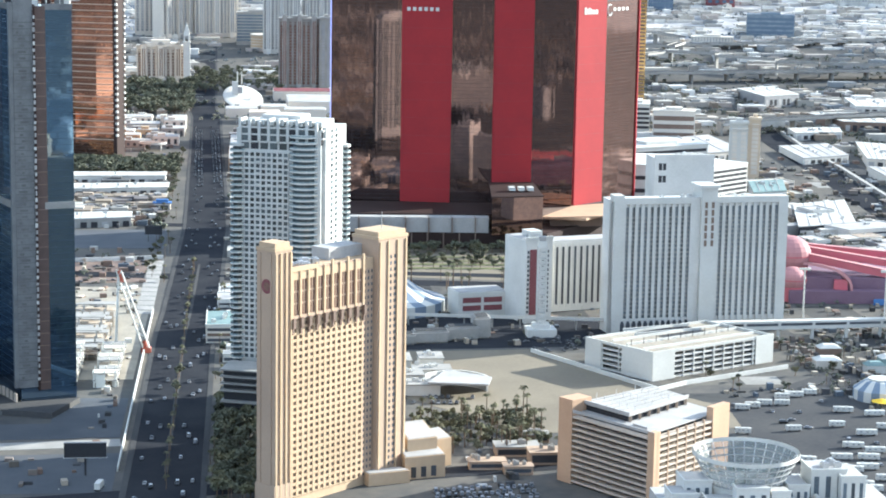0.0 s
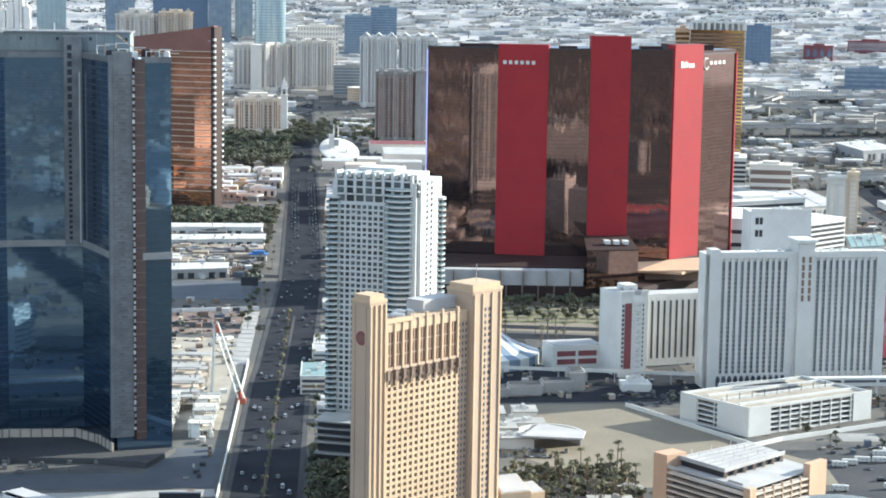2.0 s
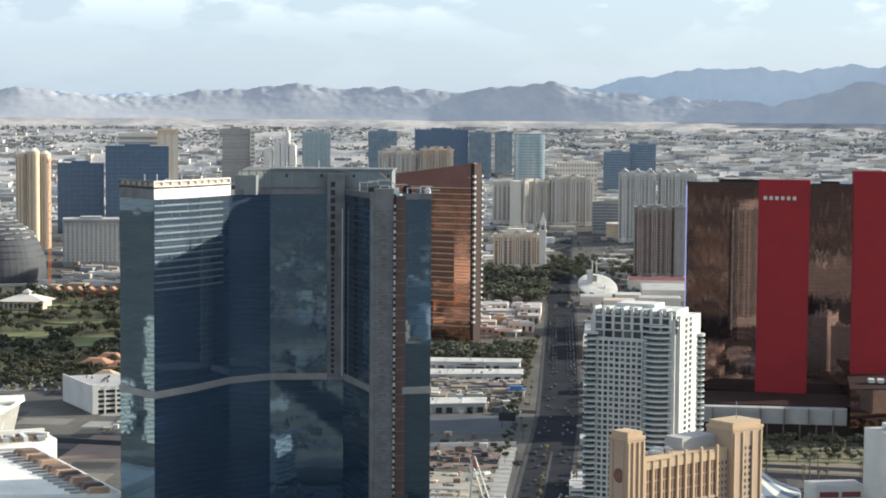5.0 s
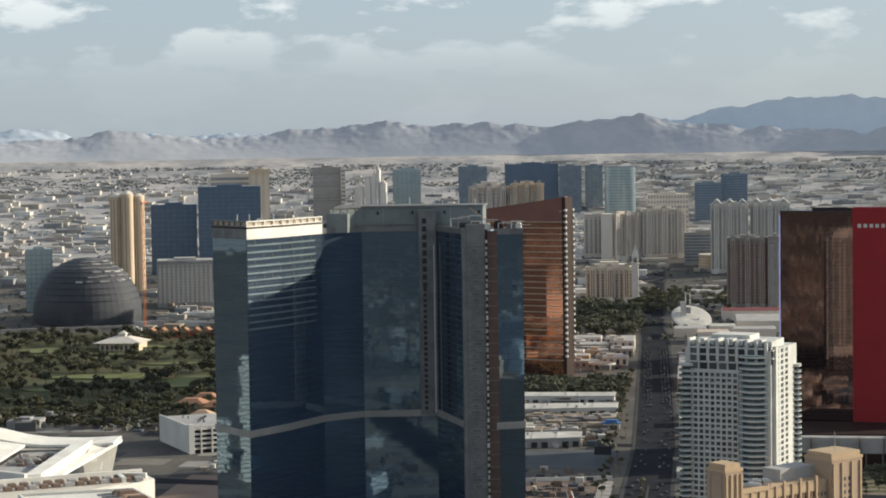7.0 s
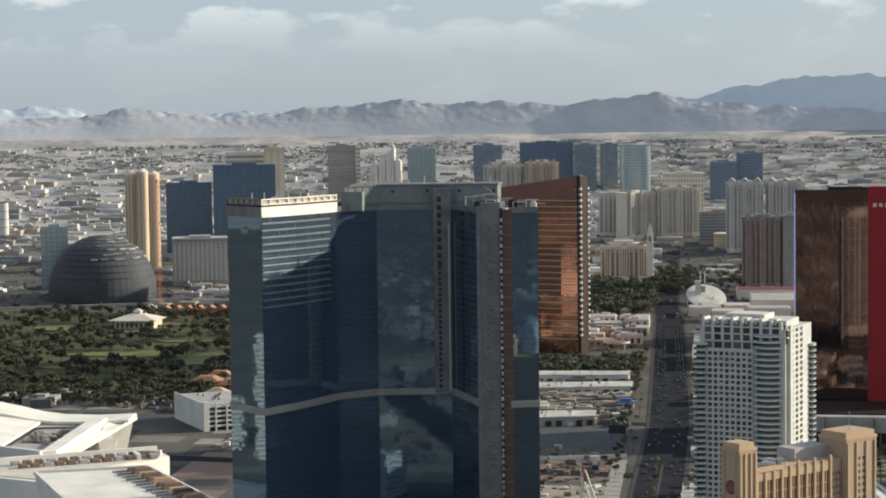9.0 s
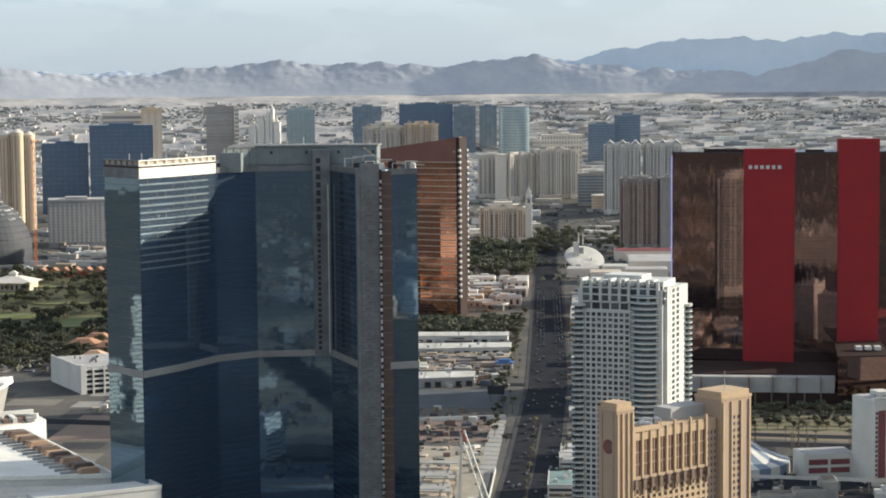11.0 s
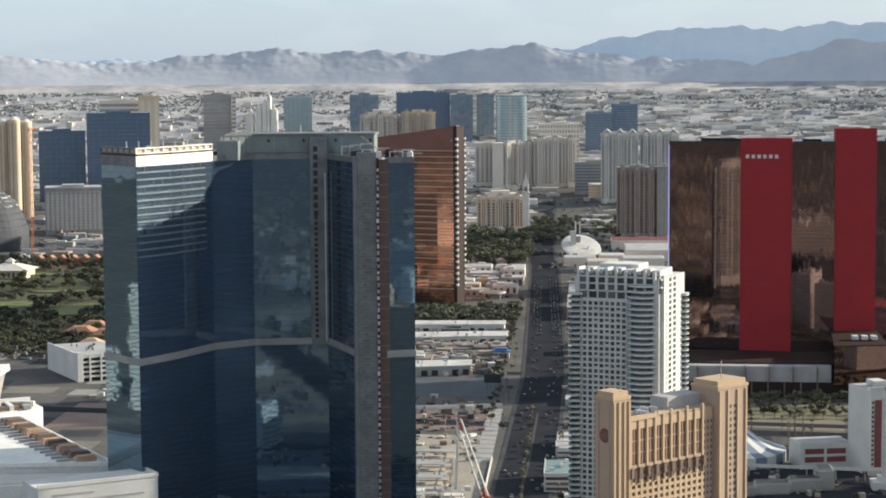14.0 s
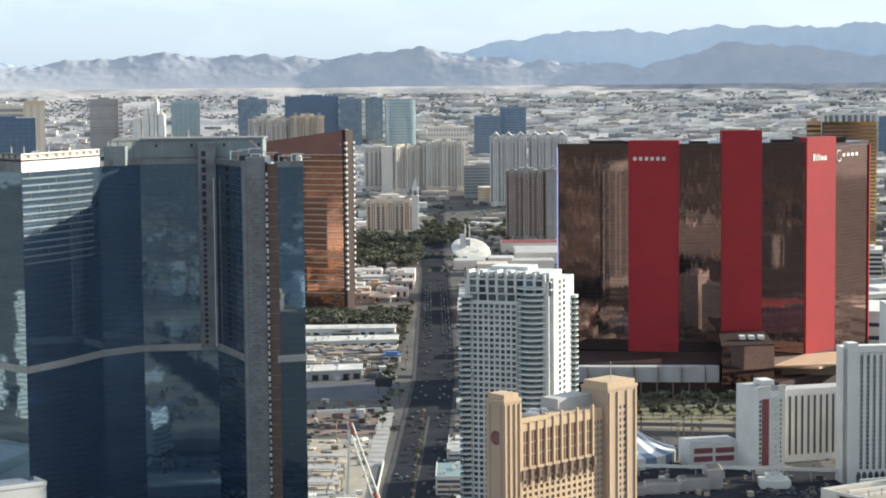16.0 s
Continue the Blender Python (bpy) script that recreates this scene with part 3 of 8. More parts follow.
    for s0, s1, z, dd in ((0, 10.5, 118, 0), (66.5, 87, 116, -1.5)):
        mp_, w = along(at(s0, dd), at(s1, dd))
        for f in (0.06, 0.34, 0.66, 0.94):
            part("rib", boxes((w * f - 0.5, w * f + 0.5, -0.6, 0, 1, z), m=mp_), M["cream"], t)
    mp_, w = along(at(66.5, -1.5), at(87, -1.5))
    panes(t, mp_, (1.5, 1.6), [(w * 0.5 + o2, -0.05, 8 + k * 3.04) for k in range(34) for o2 in (-1.6, 1.6)], M["darkglass"], limit=80)
    # round red badge on the end wall
    me_, w = along(at(0, 11.5), at(0, 0))
    bm = bmesh.new()
    bmesh.ops.create_circle(bm, cap_ends=True, radius=3.3, segments=24, matrix=me_ @ pose(w * 0.55, -0.08, 103, 90, 0, 0))
    badge = part("badge", bm, M["maroon"], t, "round red badge")
    bm = bmesh.new()
    bmesh.ops.create_circle(bm, cap_ends=True, radius=1.9, segments=24, matrix=me_ @ pose(w * 0.55, -0.14, 103, 90, 0, 0))
    part("badge_field", bm, M["umber"], badge)
    for k in (0.2, 0.8):
        part("end_rib", boxes((w * k - 0.35, w * k + 0.35, -0.4, 0, 2, 118), m=me_), M["creamdark"], t)
    part("base", prism(slab(-0.5, 11, -0.5, 12), 0, 12), M["creamdark"], t)
    roof_clutter(t, slab(14, 38, 3, 15), 109, 8, 4)
    p = thing("annex", "low cream annex with stepped flat roofs beside the hotel", "building", 84, 925)
    for x0, x1, y0, y1, z in ((78, 98, 915, 950, 11), (80, 95, 925, 965, 17), (92, 103, 935, 962, 14), (60, 80, 905, 918, 6)):
        part("block", prism([(x0, y0), (x1, y0 + 6), (x1 - 4, y1), (x0 - 3, y1 - 6)], 0, z), M["cream"], p)
        part("roof", prism([(x0 + 0.6, y0 + 1), (x1 - 0.6, y0 + 6.8), (x1 - 4.6, y1 - 1), (x0 - 2.4, y1 - 7)], z, z + 0.3), M["roofgrey"], p)
    for x, y in ((82, 916.3), (87, 917.8), (92, 919.3)):
        part("entrance_window", boxes((x - 1.5, x + 1.5, y - 0.4, y + 0.3, 1, 6)), M["darkglass"], p)


def white_tower():
    t = thing("condominium_tower", "white condominium tower with rows of balconies", "apartment tower", 20, 1140)
    a, k, r, l2 = (-2.5, 1134), (45, 1117), (61.5, 1161), (14, 1178)
    part("body", prism([a, k, r, l2], 0, 146), M["condo"], t)
    part("penthouse", prism([(4, 1138), (44, 1123.5), (54, 1153), (15, 1168)], 146, 150), M["condo"], t)
    m, w = along(a, k)

    def face(x):
        return tuple((m @ Vector((x, 0, 0)))[:2])

    # the shaded front: square windows set deep between piers, open loggias among them
    lattice(t, face(4.6), face(31.5), 12, 133, 8, 37, 0.7, 0.66, M["condo"], M["condodark"], 0.9)
    for col in (2, 4, 6):
        x = 4.6 + (col + 0.5) * 26.9 / 8
        for f in range(37):
            z = 12 + f * 121 / 37
            if (f + col) % 2:
                part("loggia_rail", boxes((x - 1.25, x + 1.25, -1.5, -0.95, z + 0.2, z + 1.25), m=m), M["condo"], t)
    # a bowed bay of glass with white slab edges
    bx, by = face(40.2)
    bx, by = bx + 0.342 * 3.4, by + 0.94 * 3.4
    part("bay_glass", round_block(7.4, 7.4, 8, 139, 28, cx=bx, cy=by), M["condodark"], t)
    for f in range(41):
        z = 11 + f * 3.27
        slab_ = part("bay_slab", round_block(9.2, 9.2, z, z + 0.8, 28, cx=bx, cy=by), M["condo"], t)
        part("bay_rail", round_block(9.05, 9.05, z + 0.8, z + 1.5, 28, cx=bx, cy=by, cap=False), M["palegls"], slab_, "pale glass rail")
    # the sunlit side: two columns of small windows, then stacked balconies on its far edge
    lattice(t, (47.6, 1123.6), (56.2, 1146.5), 8, 146, 3, 42, 0.6, 0.6, M["condo"], M["condodark"], 0.2, limit=130)
    part("side_pier", prism([(46.0, 1119.5), (48.0, 1119.0), (49.5, 1123.5), (47.5, 1124.2)], 4, 148), M["condo"], t)
    for cx, cy, rad, n in ((-1.6, 1134.8, 4.6, 38), (60.2, 1159, 4.0, 37)):
        part("core", round_block(rad - 1.7, rad - 1.7, 6, 12 + n * 3.26, 12, cx=cx, cy=cy), M["condodark"], t)
        for f in range(n):
            z = 12 + f * 3.26
            bal = part("balcony", round_block(rad, rad, z, z + 0.6, 12, cx=cx, cy=cy), M["condo"], t)
            part("balcony_rail", round_block(rad - 0.05, rad - 0.05, z + 0.6, z + 1.5, 12, cx=cx, cy=cy, cap=False), M["palegls"], bal, "pale glass rail")
        part("corner_cap", round_block(rad, rad, 12 + n * 3.26, 13.5 + n * 3.26, 12, cx=cx, cy=cy), M["condo"], t)
    # top storeys: tall windows between fins, two wide dark loggias, a toothed crown
    for i in range(9):
        x = 2.5 + i * (w - 5) / 8
        part("roof_fin", boxes((x - 0.8, x + 0.8, -1.3, 9, 139, 151.8 - (i % 3) * 0.7), m=m), M["condo"], t)
        part("crown_block", boxes((x - 1.9, x + 2.6, 1.5, 10, 148, 150.2 + (i * 5 % 3) * 0.7), m=m), M["condo"], t)
    for i in range(8):
        x = 2.5 + (i + 0.5) * (w - 5) / 8
        wide = i in (1, 5)
        log = part("loggia", boxes((x - 2.2, x + 2.2, -0.5 if wide else -0.3, 0.1, 134.5, 147), m=m), M["dark" if wide else "condodark"], t)
        for z in (138.2, 142.4, 146.4):
            part("loggia_rail", boxes((x - 2.3, x + 2.3, -1.0, 0, z, z + 0.9), m=m), M["condo"], log)
    m2, w2 = along(k, r)
    part("side_loggia", boxes((0.5, 8, -0.4, 0.1, 138, 145.5), m=m2), M["dark"], t)
    for z in (141, 145.5):
        part("loggia_slab", boxes((0, 8.5, -1.4, 0.2, z, z + 0.9), m=m2), M["condo"], t)
    part("roof_house", prism([(12, 1142), (34, 1134), (40, 1150), (18, 1158)], 150, 153), M["offwhite"], t)
    for p, q_ in ((r, l2), (l2, a)):  # rear windows
        m3, w3 = along(p, q_)
        bm = bmesh.new()
        for f in range(40):
            for i in range(5):
                box(bm, w3 * (i + 0.18) / 5, w3 * (i + 0.82) / 5, -0.2, 0.1, 12 + f * 3.3, 14.1 + f * 3.3, m3)
        part("window_field", bm, M["condodark"], t, kind="stuff")
    q = thing("podium", "white low podium with parking decks beside the tower", "building", 0, 1120)
    for z in (0, 4, 8):
        part("deck", prism([(-12, 1105), (48, 1085), (50, 1110), (-6, 1128)], z + 2.8, z + 3.6), M["concrete"], q)
    part("core", prism([(-10, 1108), (46, 1089), (47, 1108), (-5, 1125)], 0, 11.2), M["darkglass"], q)
    roof_clutter(q, [(-8, 1110), (44, 1092), (46, 1106), (-4, 1122)], 11.8, 8, 3, M["condo"])
    near = Matrix.Translation((0, 0, EYE)) @ Matrix.Scale(0.935, 4) @ Matrix.Translation((0, 0, -EYE))
    for ob in (t, q):
        ob.matrix_basis = near @ ob.matrix_basis
    f = thing("podium", "grey lower parking decks under the white tower", "building", 10, 1060)
    for z in (0, 6, 12):
        part("deck", prism([(-11, 1034), (45, 1015), (57, 1085), (13, 1101), (-3, 1062)], z + 3.8, z + 5), M["concrete"], f)
    # Dark filling paints the shade inside the lower decks.
    part("core", prism([(-9, 1036), (43, 1018), (55, 1084), (14, 1098), (-1, 1062)], 0, 16.8), M["dark"], f)


def blue_tower():
    t = thing("glass_tower", "unfinished tower of dark blue mirror glass", "skyscraper", -170, 1110)
    front = [(-260, 1066), (-235, 1039), (-221, 1065), (-206, 1102), (-186, 1121), (-144.5, 1128), (-131, 1098), (-119, 1069.5), (-105, 1074), (-90, 1079)]
    back = [(-99, 1130), (-140, 1170), (-200, 1172), (-268, 1118)]
    Z, low, high = 214.4, 107.6, 111.3
    part("body", prism([*front, *back], 2, Z), M["bluedark"], t)
    # Each facet's glass is toned apart; part of what it mirrors is painted in.
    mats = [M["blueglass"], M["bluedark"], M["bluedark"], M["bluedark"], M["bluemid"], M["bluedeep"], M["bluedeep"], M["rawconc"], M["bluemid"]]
    cols = [10, 9, 12, 8, 14, 10, 10, 6, 5]
    for i, (p, q) in enumerate(zip(front, front[1:])):
        m, w = along(p, q)
        wing = i < 3
        if i != 7:
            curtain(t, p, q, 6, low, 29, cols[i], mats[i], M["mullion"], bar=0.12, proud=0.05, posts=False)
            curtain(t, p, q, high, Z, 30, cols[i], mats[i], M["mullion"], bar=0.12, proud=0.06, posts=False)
            part("belt", boxes((-0.2, w - 9.5 if i == 4 else w + 0.2, -0.9, 0.2, low, high), m=m), M["concrete"], t)
        if i in (1, 2):  # floor edges in the sun: the sunlight is put into these pale bars
            for k in range(13):
                z = 165.5 + k * 3.76
                part("open_floor", boxes((0.4, w - (7 if i == 2 else 0.1), -0.32, 0.1, z, z + 0.85), m=m), M["slab"], t)
                for x in (0.22, 0.47, 0.71, 0.93):
                    if (k * 7 + int(x * 10) + i) % 3 == 0:
                        part("dark_bay", boxes((x * w - 0.5, x * w + 0.5, -0.22, 0.05, z + 0.9, z + 3.4), m=m), M["dark"], t)
        if wing:  # a double parapet: solid band, gap with its shade painted dark, screen with slots
            # White on the sunlit faces, grey on the shaded: light in the colour.
            pale = M["hallwhite"] if i else M["midgrey"]
            part("parapet", boxes((-0.3, w + 0.3, -0.6, 0.4, Z, Z + 5.6), m=m), pale, t)
            part("shadow_gap", boxes((0, w, -0.2, 0.3, Z + 5.4, Z + 6.6), m=m), M["edge"], t)
            part("screen", boxes((-0.3, w + 0.3, -0.6, 0.3, Z + 6.6, Z + 7.2), (-0.3, w + 0.3, -0.6, 0.3, Z + 9.3, Z + 9.9), m=m), pale, t)
            n = max(2, int(w / 6))
            for k in range(n + 1):
                part("screen_post", boxes((k * w / n - 0.3, k * w / n + 0.3, -0.5, 0.2, Z + 7.2, Z + 9.3), m=m), pale, t)
            part("screen_back", boxes((0, w, 0.6, 0.9, Z + 6.6, Z + 9.8), m=m), M["deck"], t)
        elif i != 7:
            part("parapet", boxes((-0.2, w + 0.2, -0.5, 0.4, Z, Z + 3.2), m=m), M["rawconc"] if i in (5, 6) else M["midgrey"], t)
    # raw concrete shaft with an open hoist way
    m, w = along(front[7], front[8])
    part("shaft", boxes((-1.2, w - 5.6, -1.2, 2, 10, Z + 6), m=m), M["midgrey"], t)
    for k in range(57):
        wide = 1.2 + (k * 37 % 11) * 0.35
        part("shaft_gap", boxes((0.4 + (k * 13 % 5) * 0.5, 0.4 + (k * 13 % 5) * 0.5 + wide, -1.28, -1.15, 15.0 + k * 3.4, 16.2 + k * 3.4), m=m), M["rawconc"], t)
    part("shaft_edge", boxes((-3.4, -1.3, -1.0, 2, 10, Z + 4), m=m), M["midgrey"], t)
    for k in range(58):
        part("shaft_slab", boxes((-1.3, w - 5.5, -1.35, -1.1, 14 + k * 3.4, 14.4 + k * 3.4), m=m), M["rawconc"], t)
    part("hoist_rail", boxes((w - 5.5, w - 4.4, -1.9, -1.0, 8, Z + 3), m=m), M["edge"], t)
    part("brown_shaft", boxes((w - 4.2, w + 1.4, -0.6, 1, 8, Z + 2), m=m), M["shaftbrown"], t)
    for k in range(30):
        part("brown_floor", boxes((w - 4.2, w + 1.4, -0.75, -0.5, 12 + k * 6.8, 12.5 + k * 6.8), m=m), M["brown"], t)
    for k in range(57):
        part("hoist_landing", boxes((w - 5.9 + (k * 7 % 3) * 0.2, w - 4.6, -2.3, -1.8, 14 + k * 3.5, 15.4 + k * 3.5 + (k % 5) * 0.25), m=m), M["roofgrey" if k % 4 else "offwhite"], t)
    # stair shaft with open landings beside the set-back wall
    m, w = along(front[4], front[5])
    x0 = w - 9.6
    part("stair_shaft", boxes((x0, w + 0.4, -3.2, 1, low + 1.5, Z + 12), m=m), M["midgrey"], t)
    part("shaft_rib", boxes((w - 1.3, w - 0.7, -3.5, -3.1, low + 2, Z - 8), m=m), M["offwhite"], t)
    part("shaft_rib", boxes((w + 0.4, w + 0.9, -3.3, -2.6, low + 2, Z - 1), m=m), M["dark"], t)
    panes(t, m, (1.9, 2.0), [(x0 + 3.2, -3.22, low + 5 + k * 3.1) for k in range(23)], M["dark"], name="shaft_opening", limit=40)
    panes(t, m, (2.5, 3.0), [(x0 + 3.2, -3.22, Z - 31 + k * 4.6) for k in range(9)], M["dark"], name="shaft_opening", limit=40)
    # crown: raw plant floors, set back, with slab edges, posts and leftover plant
    crown = [(-202, 1109), (-186, 1123.5), (-148, 1130), (-117, 1129), (-118, 1158), (-204, 1160)]
    part("plant_floor", prism(crown, Z, Z + 13.6), M["crownclad"], t)
    part("plant_roof", prism([(-200, 1110), (-186, 1122.8), (-146, 1129.4), (-116.5, 1128.3), (-117, 1158), (-204, 1160)], Z + 13.6, Z + 14.6), M["midgrey"], t)
    for k in range(9):
        x = -198 + k * 9.5
        part("roof_post", boxes((x, x + 0.5, 1133, 1133.5, Z + 15, Z + 17 + (k * 5) % 3)), M["offwhite"], t)
    for a, b in zip(crown, crown[1:4]):
        m, w = along(a, b)
        part("plant_band", boxes((0.1, w - 0.1, -0.4, 0.1, Z + 3.4, Z + 4.0), m=m), M["midgrey"], t)
        for k in range(int(w / 5)):  # cladding ribs, and one small louvre here and there
            part("cladding_rib", boxes((2 + k * 5, 2.25 + k * 5, -0.25, 0.1, Z + 4.2, Z + 13.4), m=m), M["roofgrey" if k % 5 == 2 else "crownclad"], t)
            if k % 4 == 1:
                part("louvre", boxes((3.2 + k * 5, 4.6 + k * 5, -0.15, 0.1, Z + 9.6, Z + 11.4), m=m), M["dark"], t)
    part("plant_house", boxes((-204, -192, 1108, 1116, Z, Z + 11)), M["crownclad"], t)
    # guard frames and plant over the right wing
    for x, y, h in ((-128, 1100, 9), (-121, 1090, 10), (-119, 1083, 7), (-111, 1083, 8), (-104, 1084, 6), (-97, 1086, 7), (-93, 1084, 5), (-133, 1106, 8)):
        part("guard_post", boxes((x, x + 0.45, y, y + 0.45, Z, Z + h)), M["tan"] if h > 8 else M["offwhite"], t)
        part("guard_bar", boxes((x, x + 7, y + 0.1, y + 0.4, Z + h - 0.4, Z + h)), M["offwhite"], t)
    for x, y, w, h, mat in ((-127, 1098, 5, 5, "dark"), (-121, 1084, 7, 6.5, "rawconc"), (-113, 1088, 4, 5, "offwhite"), (-107, 1090, 5, 6, "edge"), (-100, 1090, 5, 4.6, "rawconc"), (-95, 1092, 3, 5, "offwhite")):
        part("roof_unit", boxes((x, x + w, y, y + 5, Z, Z + h), (x + 0.5, x + w - 0.5, y + 0.6, y + 4.4, Z + h, Z + h + 0.6)), M[mat], t)
    part("mast_brace", boxes((0, 12, -0.2, 0.2, -0.25, 0.25), m=pose(-122, 1104, Z + 14, 0, 38, 0)), M["tan"], t)
    roof_clutter(t, [(-250, 1072), (-232, 1064), (-214, 1104), (-240, 1110)], Z + 6, 14, 6, M["offwhite"], (2, 5))
    part("wing_roof", prism([(-257, 1069), (-236, 1045), (-224, 1068), (-207, 1106), (-204, 1125), (-262, 1116)], Z, Z + 5.2), M["roofgrey"], t)
    for k in range(7):
        part("roof_post", boxes((-250 + k * 6, -249.6 + k * 6, 1082 + k * 4, 1082.4 + k * 4, Z + 5.2, Z + 12)), M["offwhite"], t)
    p = thing("podium", "unfinished concrete podium round the glass tower", "building", -170, 1050)
    part("deck", prism([(-258, 1045), (-230, 1034), (-205, 1052), (-130, 1050), (-100, 1040), (-88, 1075), (-120, 1066), (-160, 1120), (-205, 1098), (-236, 1035)], 0, 3), M["lot"], p)
    edge = [(-234, 1070), (-221, 1097), (-208, 1117), (-187, 1126), (-149, 1128), (-134, 1112), (-124, 1092)]
    edge = [(x * 0.975, y * 0.975) for x, y in edge]
    for a, b in zip(edge, edge[1:]):
        m, w = along(a, b)
        part("edge_panel", boxes((0, w, -0.6, 0.4, 3, 7.6), m=m), M["deck"], p)
        for k in range(int(w / 6) + 1):
            part("panel_post", boxes((k * 6 - 0.3, k * 6 + 0.3, -0.9, 0.5, 0, 8.2), m=m), M["rawconc"], p)
    roof_clutter(p, [(-225, 1020), (-110, 1020), (-110, 1060), (-210, 1060)], 0.1, 16, 8, M["rawconc"], (1, 4))


def red_tower():
    t = thing("resort_tower", "resort tower of bronze glass with three red panels", "skyscraper", 220, 1800)
    A, B, C, D, E_, F, G, Hh = (80, 1776), (143, 1768), (187, 1759), (224, 1757), (260, 1760), (300, 1770), (331, 1799), (374, 1855)
    Z = 199
    part("body", prism([A, B, C, D, E_, F, G, Hh, (360, 1870), (240, 1880), (84, 1830)], 0, Z - 1), M["bronzeglass"], t)
    # The last run faces the sun and takes the lighter copy of the glass.
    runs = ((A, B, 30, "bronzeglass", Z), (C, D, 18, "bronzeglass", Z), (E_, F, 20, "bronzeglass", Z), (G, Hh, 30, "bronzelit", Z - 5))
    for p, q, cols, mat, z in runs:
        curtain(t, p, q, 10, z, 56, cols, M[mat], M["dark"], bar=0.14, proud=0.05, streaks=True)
        m, w = along(p, q)
        part("parapet", boxes((0, w, -0.3, 0.5, z, z + 1.2), m=m), M["dark"], t)
    reds = []
    for p, q, z in ((B, C, 203), (D, E_, 211.5), (F, G, 204)):
        m, w = along(p, q)
        reds.append(part("red_panel", boxes((0, w, -2.5, 6, 10 if z != 211.5 else 22, z), m=m), M["red"], t, "tall red panel"))
        bm = bmesh.new()
        for k in range(1, 12):
            box(bm, 0.1, w - 0.1, -2.54, -2.45, 10 + k * 16, 10.12 + k * 16, m)
        part("panel_joint", bm, M["maroon"], reds[-1])
        part("panel_foot", boxes((-0.4, w + 0.4, -3.2, 2, 8, 10), m=m), M["dark"], reds[-1])
    # lettering as plain bars
    m, w = along(B, C)
    for i in range(6):
        x = w * 0.1 + i * 5.1
        part("sign_bar", boxes((x, x + 3.0, -2.75, -2.5, 185.2, 188.4), m=m), M["white"], reds[0], "white sign bar")
    m, w = along(F, G)
    for i, (x, wide, high) in enumerate(((0.2, 3.2, 6.2), (0.3, 1.2, 5.2), (0.35, 1.2, 6.2), (0.4, 1.8, 5.2), (0.47, 3.6, 4), (0.58, 3.6, 4))):
        part("sign_bar", boxes((w * x, w * x + wide, -2.9, -2.5, 183, 183 + high), m=m), M["white"], reds[2], "white sign bar")
    m, w = along(G, Hh)
    arc = [(9 + 5 * math.cos(radians(a)), 186 + 5 * math.sin(radians(a))) for a in range(60, 331, 27)]
    bm = bmesh.new()
    for (x0, z0), (x1, z1) in zip(arc, arc[1:]):
        limb(bm, m @ Vector((x0, -0.5, z0)), m @ Vector((x1, -0.5, z1)), 0.8, 0.8, 6)
    part("sign_ring", bm, M["white"], t, "white open ring sign")
    for i in range(4):
        part("sign_bar", boxes((17 + i * 8.5, 22 + i * 8.5, -0.4, 0, 185, 188), m=m), M["white"], t)
    part("edge_fin", boxes((w - 1.2, w + 0.6, -1.4, 1, 6, Z - 4), m=m), M["red"], t, "slim red edge fin")
    part("edge_light", boxes((-0.5, 0.3, -0.5, 0.5, 20, Z - 2), m=along(A, B)[0]), M["led"], t, "glowing blue light strip")
    for k, (x, y, wide, high) in enumerate(((120, 1800, 30, 2.2), (200, 1790, 16, 2), (275, 1800, 20, 2.4), (316, 1822, 12, 3))):
        part("roof_screen", boxes((x, x + wide, y, y + 10, Z - 1, Z + high)), M["edge"], t)
    # roof plant
    for pts, z in (([(110, 1790), (140, 1790), (140, 1810), (110, 1810)], Z + 3), ([(305, 1800), (345, 1815), (335, 1850), (300, 1840)], Z + 4)):
        part("roof_house", prism(pts, Z - 1, z), M["edge"], t)
    p = thing("casino_podium", "low casino podium in dark bronze with a pale wall", "building", 220, 1710)
    part("hall", prism([(88, 1695), (228, 1690), (300, 1745), (350, 1790), (80, 1775)], 0, 9), M["brown"], p)
    part("pale_wall", prism([(90, 1680), (212, 1672), (214, 1690), (90, 1696)], 0, 13), M["roofgrey"], p)
    for x in range(6):
        part("wall_joint", boxes((100 + x * 20, 100.6 + x * 20, 1671, 1682, 0, 13.2)), M["brown"], p)
    part("entrance_block", prism([(213, 1660), (258, 1668), (262, 1757), (222, 1757)], 0, 32), M["bronzeglass"], p)
    part("entrance_roof", prism([(212.5, 1659.5), (258.5, 1667.5), (262, 1757), (222, 1757)], 32, 33), M["edge"], p)
    part("canopy", prism([(90, 1692), (225, 1686), (232, 1760), (82, 1770)], 13, 14.2), M["edge"], p)
    for x0 in (232, 240, 248):
        part("roof_unit", boxes((x0, x0 + 5, 1690, 1700, 34, 37)), M["white"], p)
    foot = thing("casino_podium", "dark brown lower storeys of the casino podium", "building", 220, 1640)
    part("plinth", prism([(84, 1597), (202, 1589), (248, 1578), (345, 1705), (353, 1766), (76, 1735)], 0, 14.2), M["edge"], foot)
    for i in range(9):
        part("plinth_pier", boxes((0, 1.2, -0.4, 0.4, 0, 13), m=along((86 + i * 13, 1596.4 - i * 0.9), (202, 1588))[0]), M["brown"], foot)
    q = thing("porte_cochere", "coral and white entrance canopy of the resort", "canopy", 300, 1720)
    part("wing", prism([(262, 1700), (300, 1690), (345, 1745), (345, 1790), (300, 1768)], 8, 10), M["tan"], q)
    part("wing", prism([(270, 1690), (330, 1700), (350, 1740), (300, 1735)], 10, 11.2), M["tan"], q)
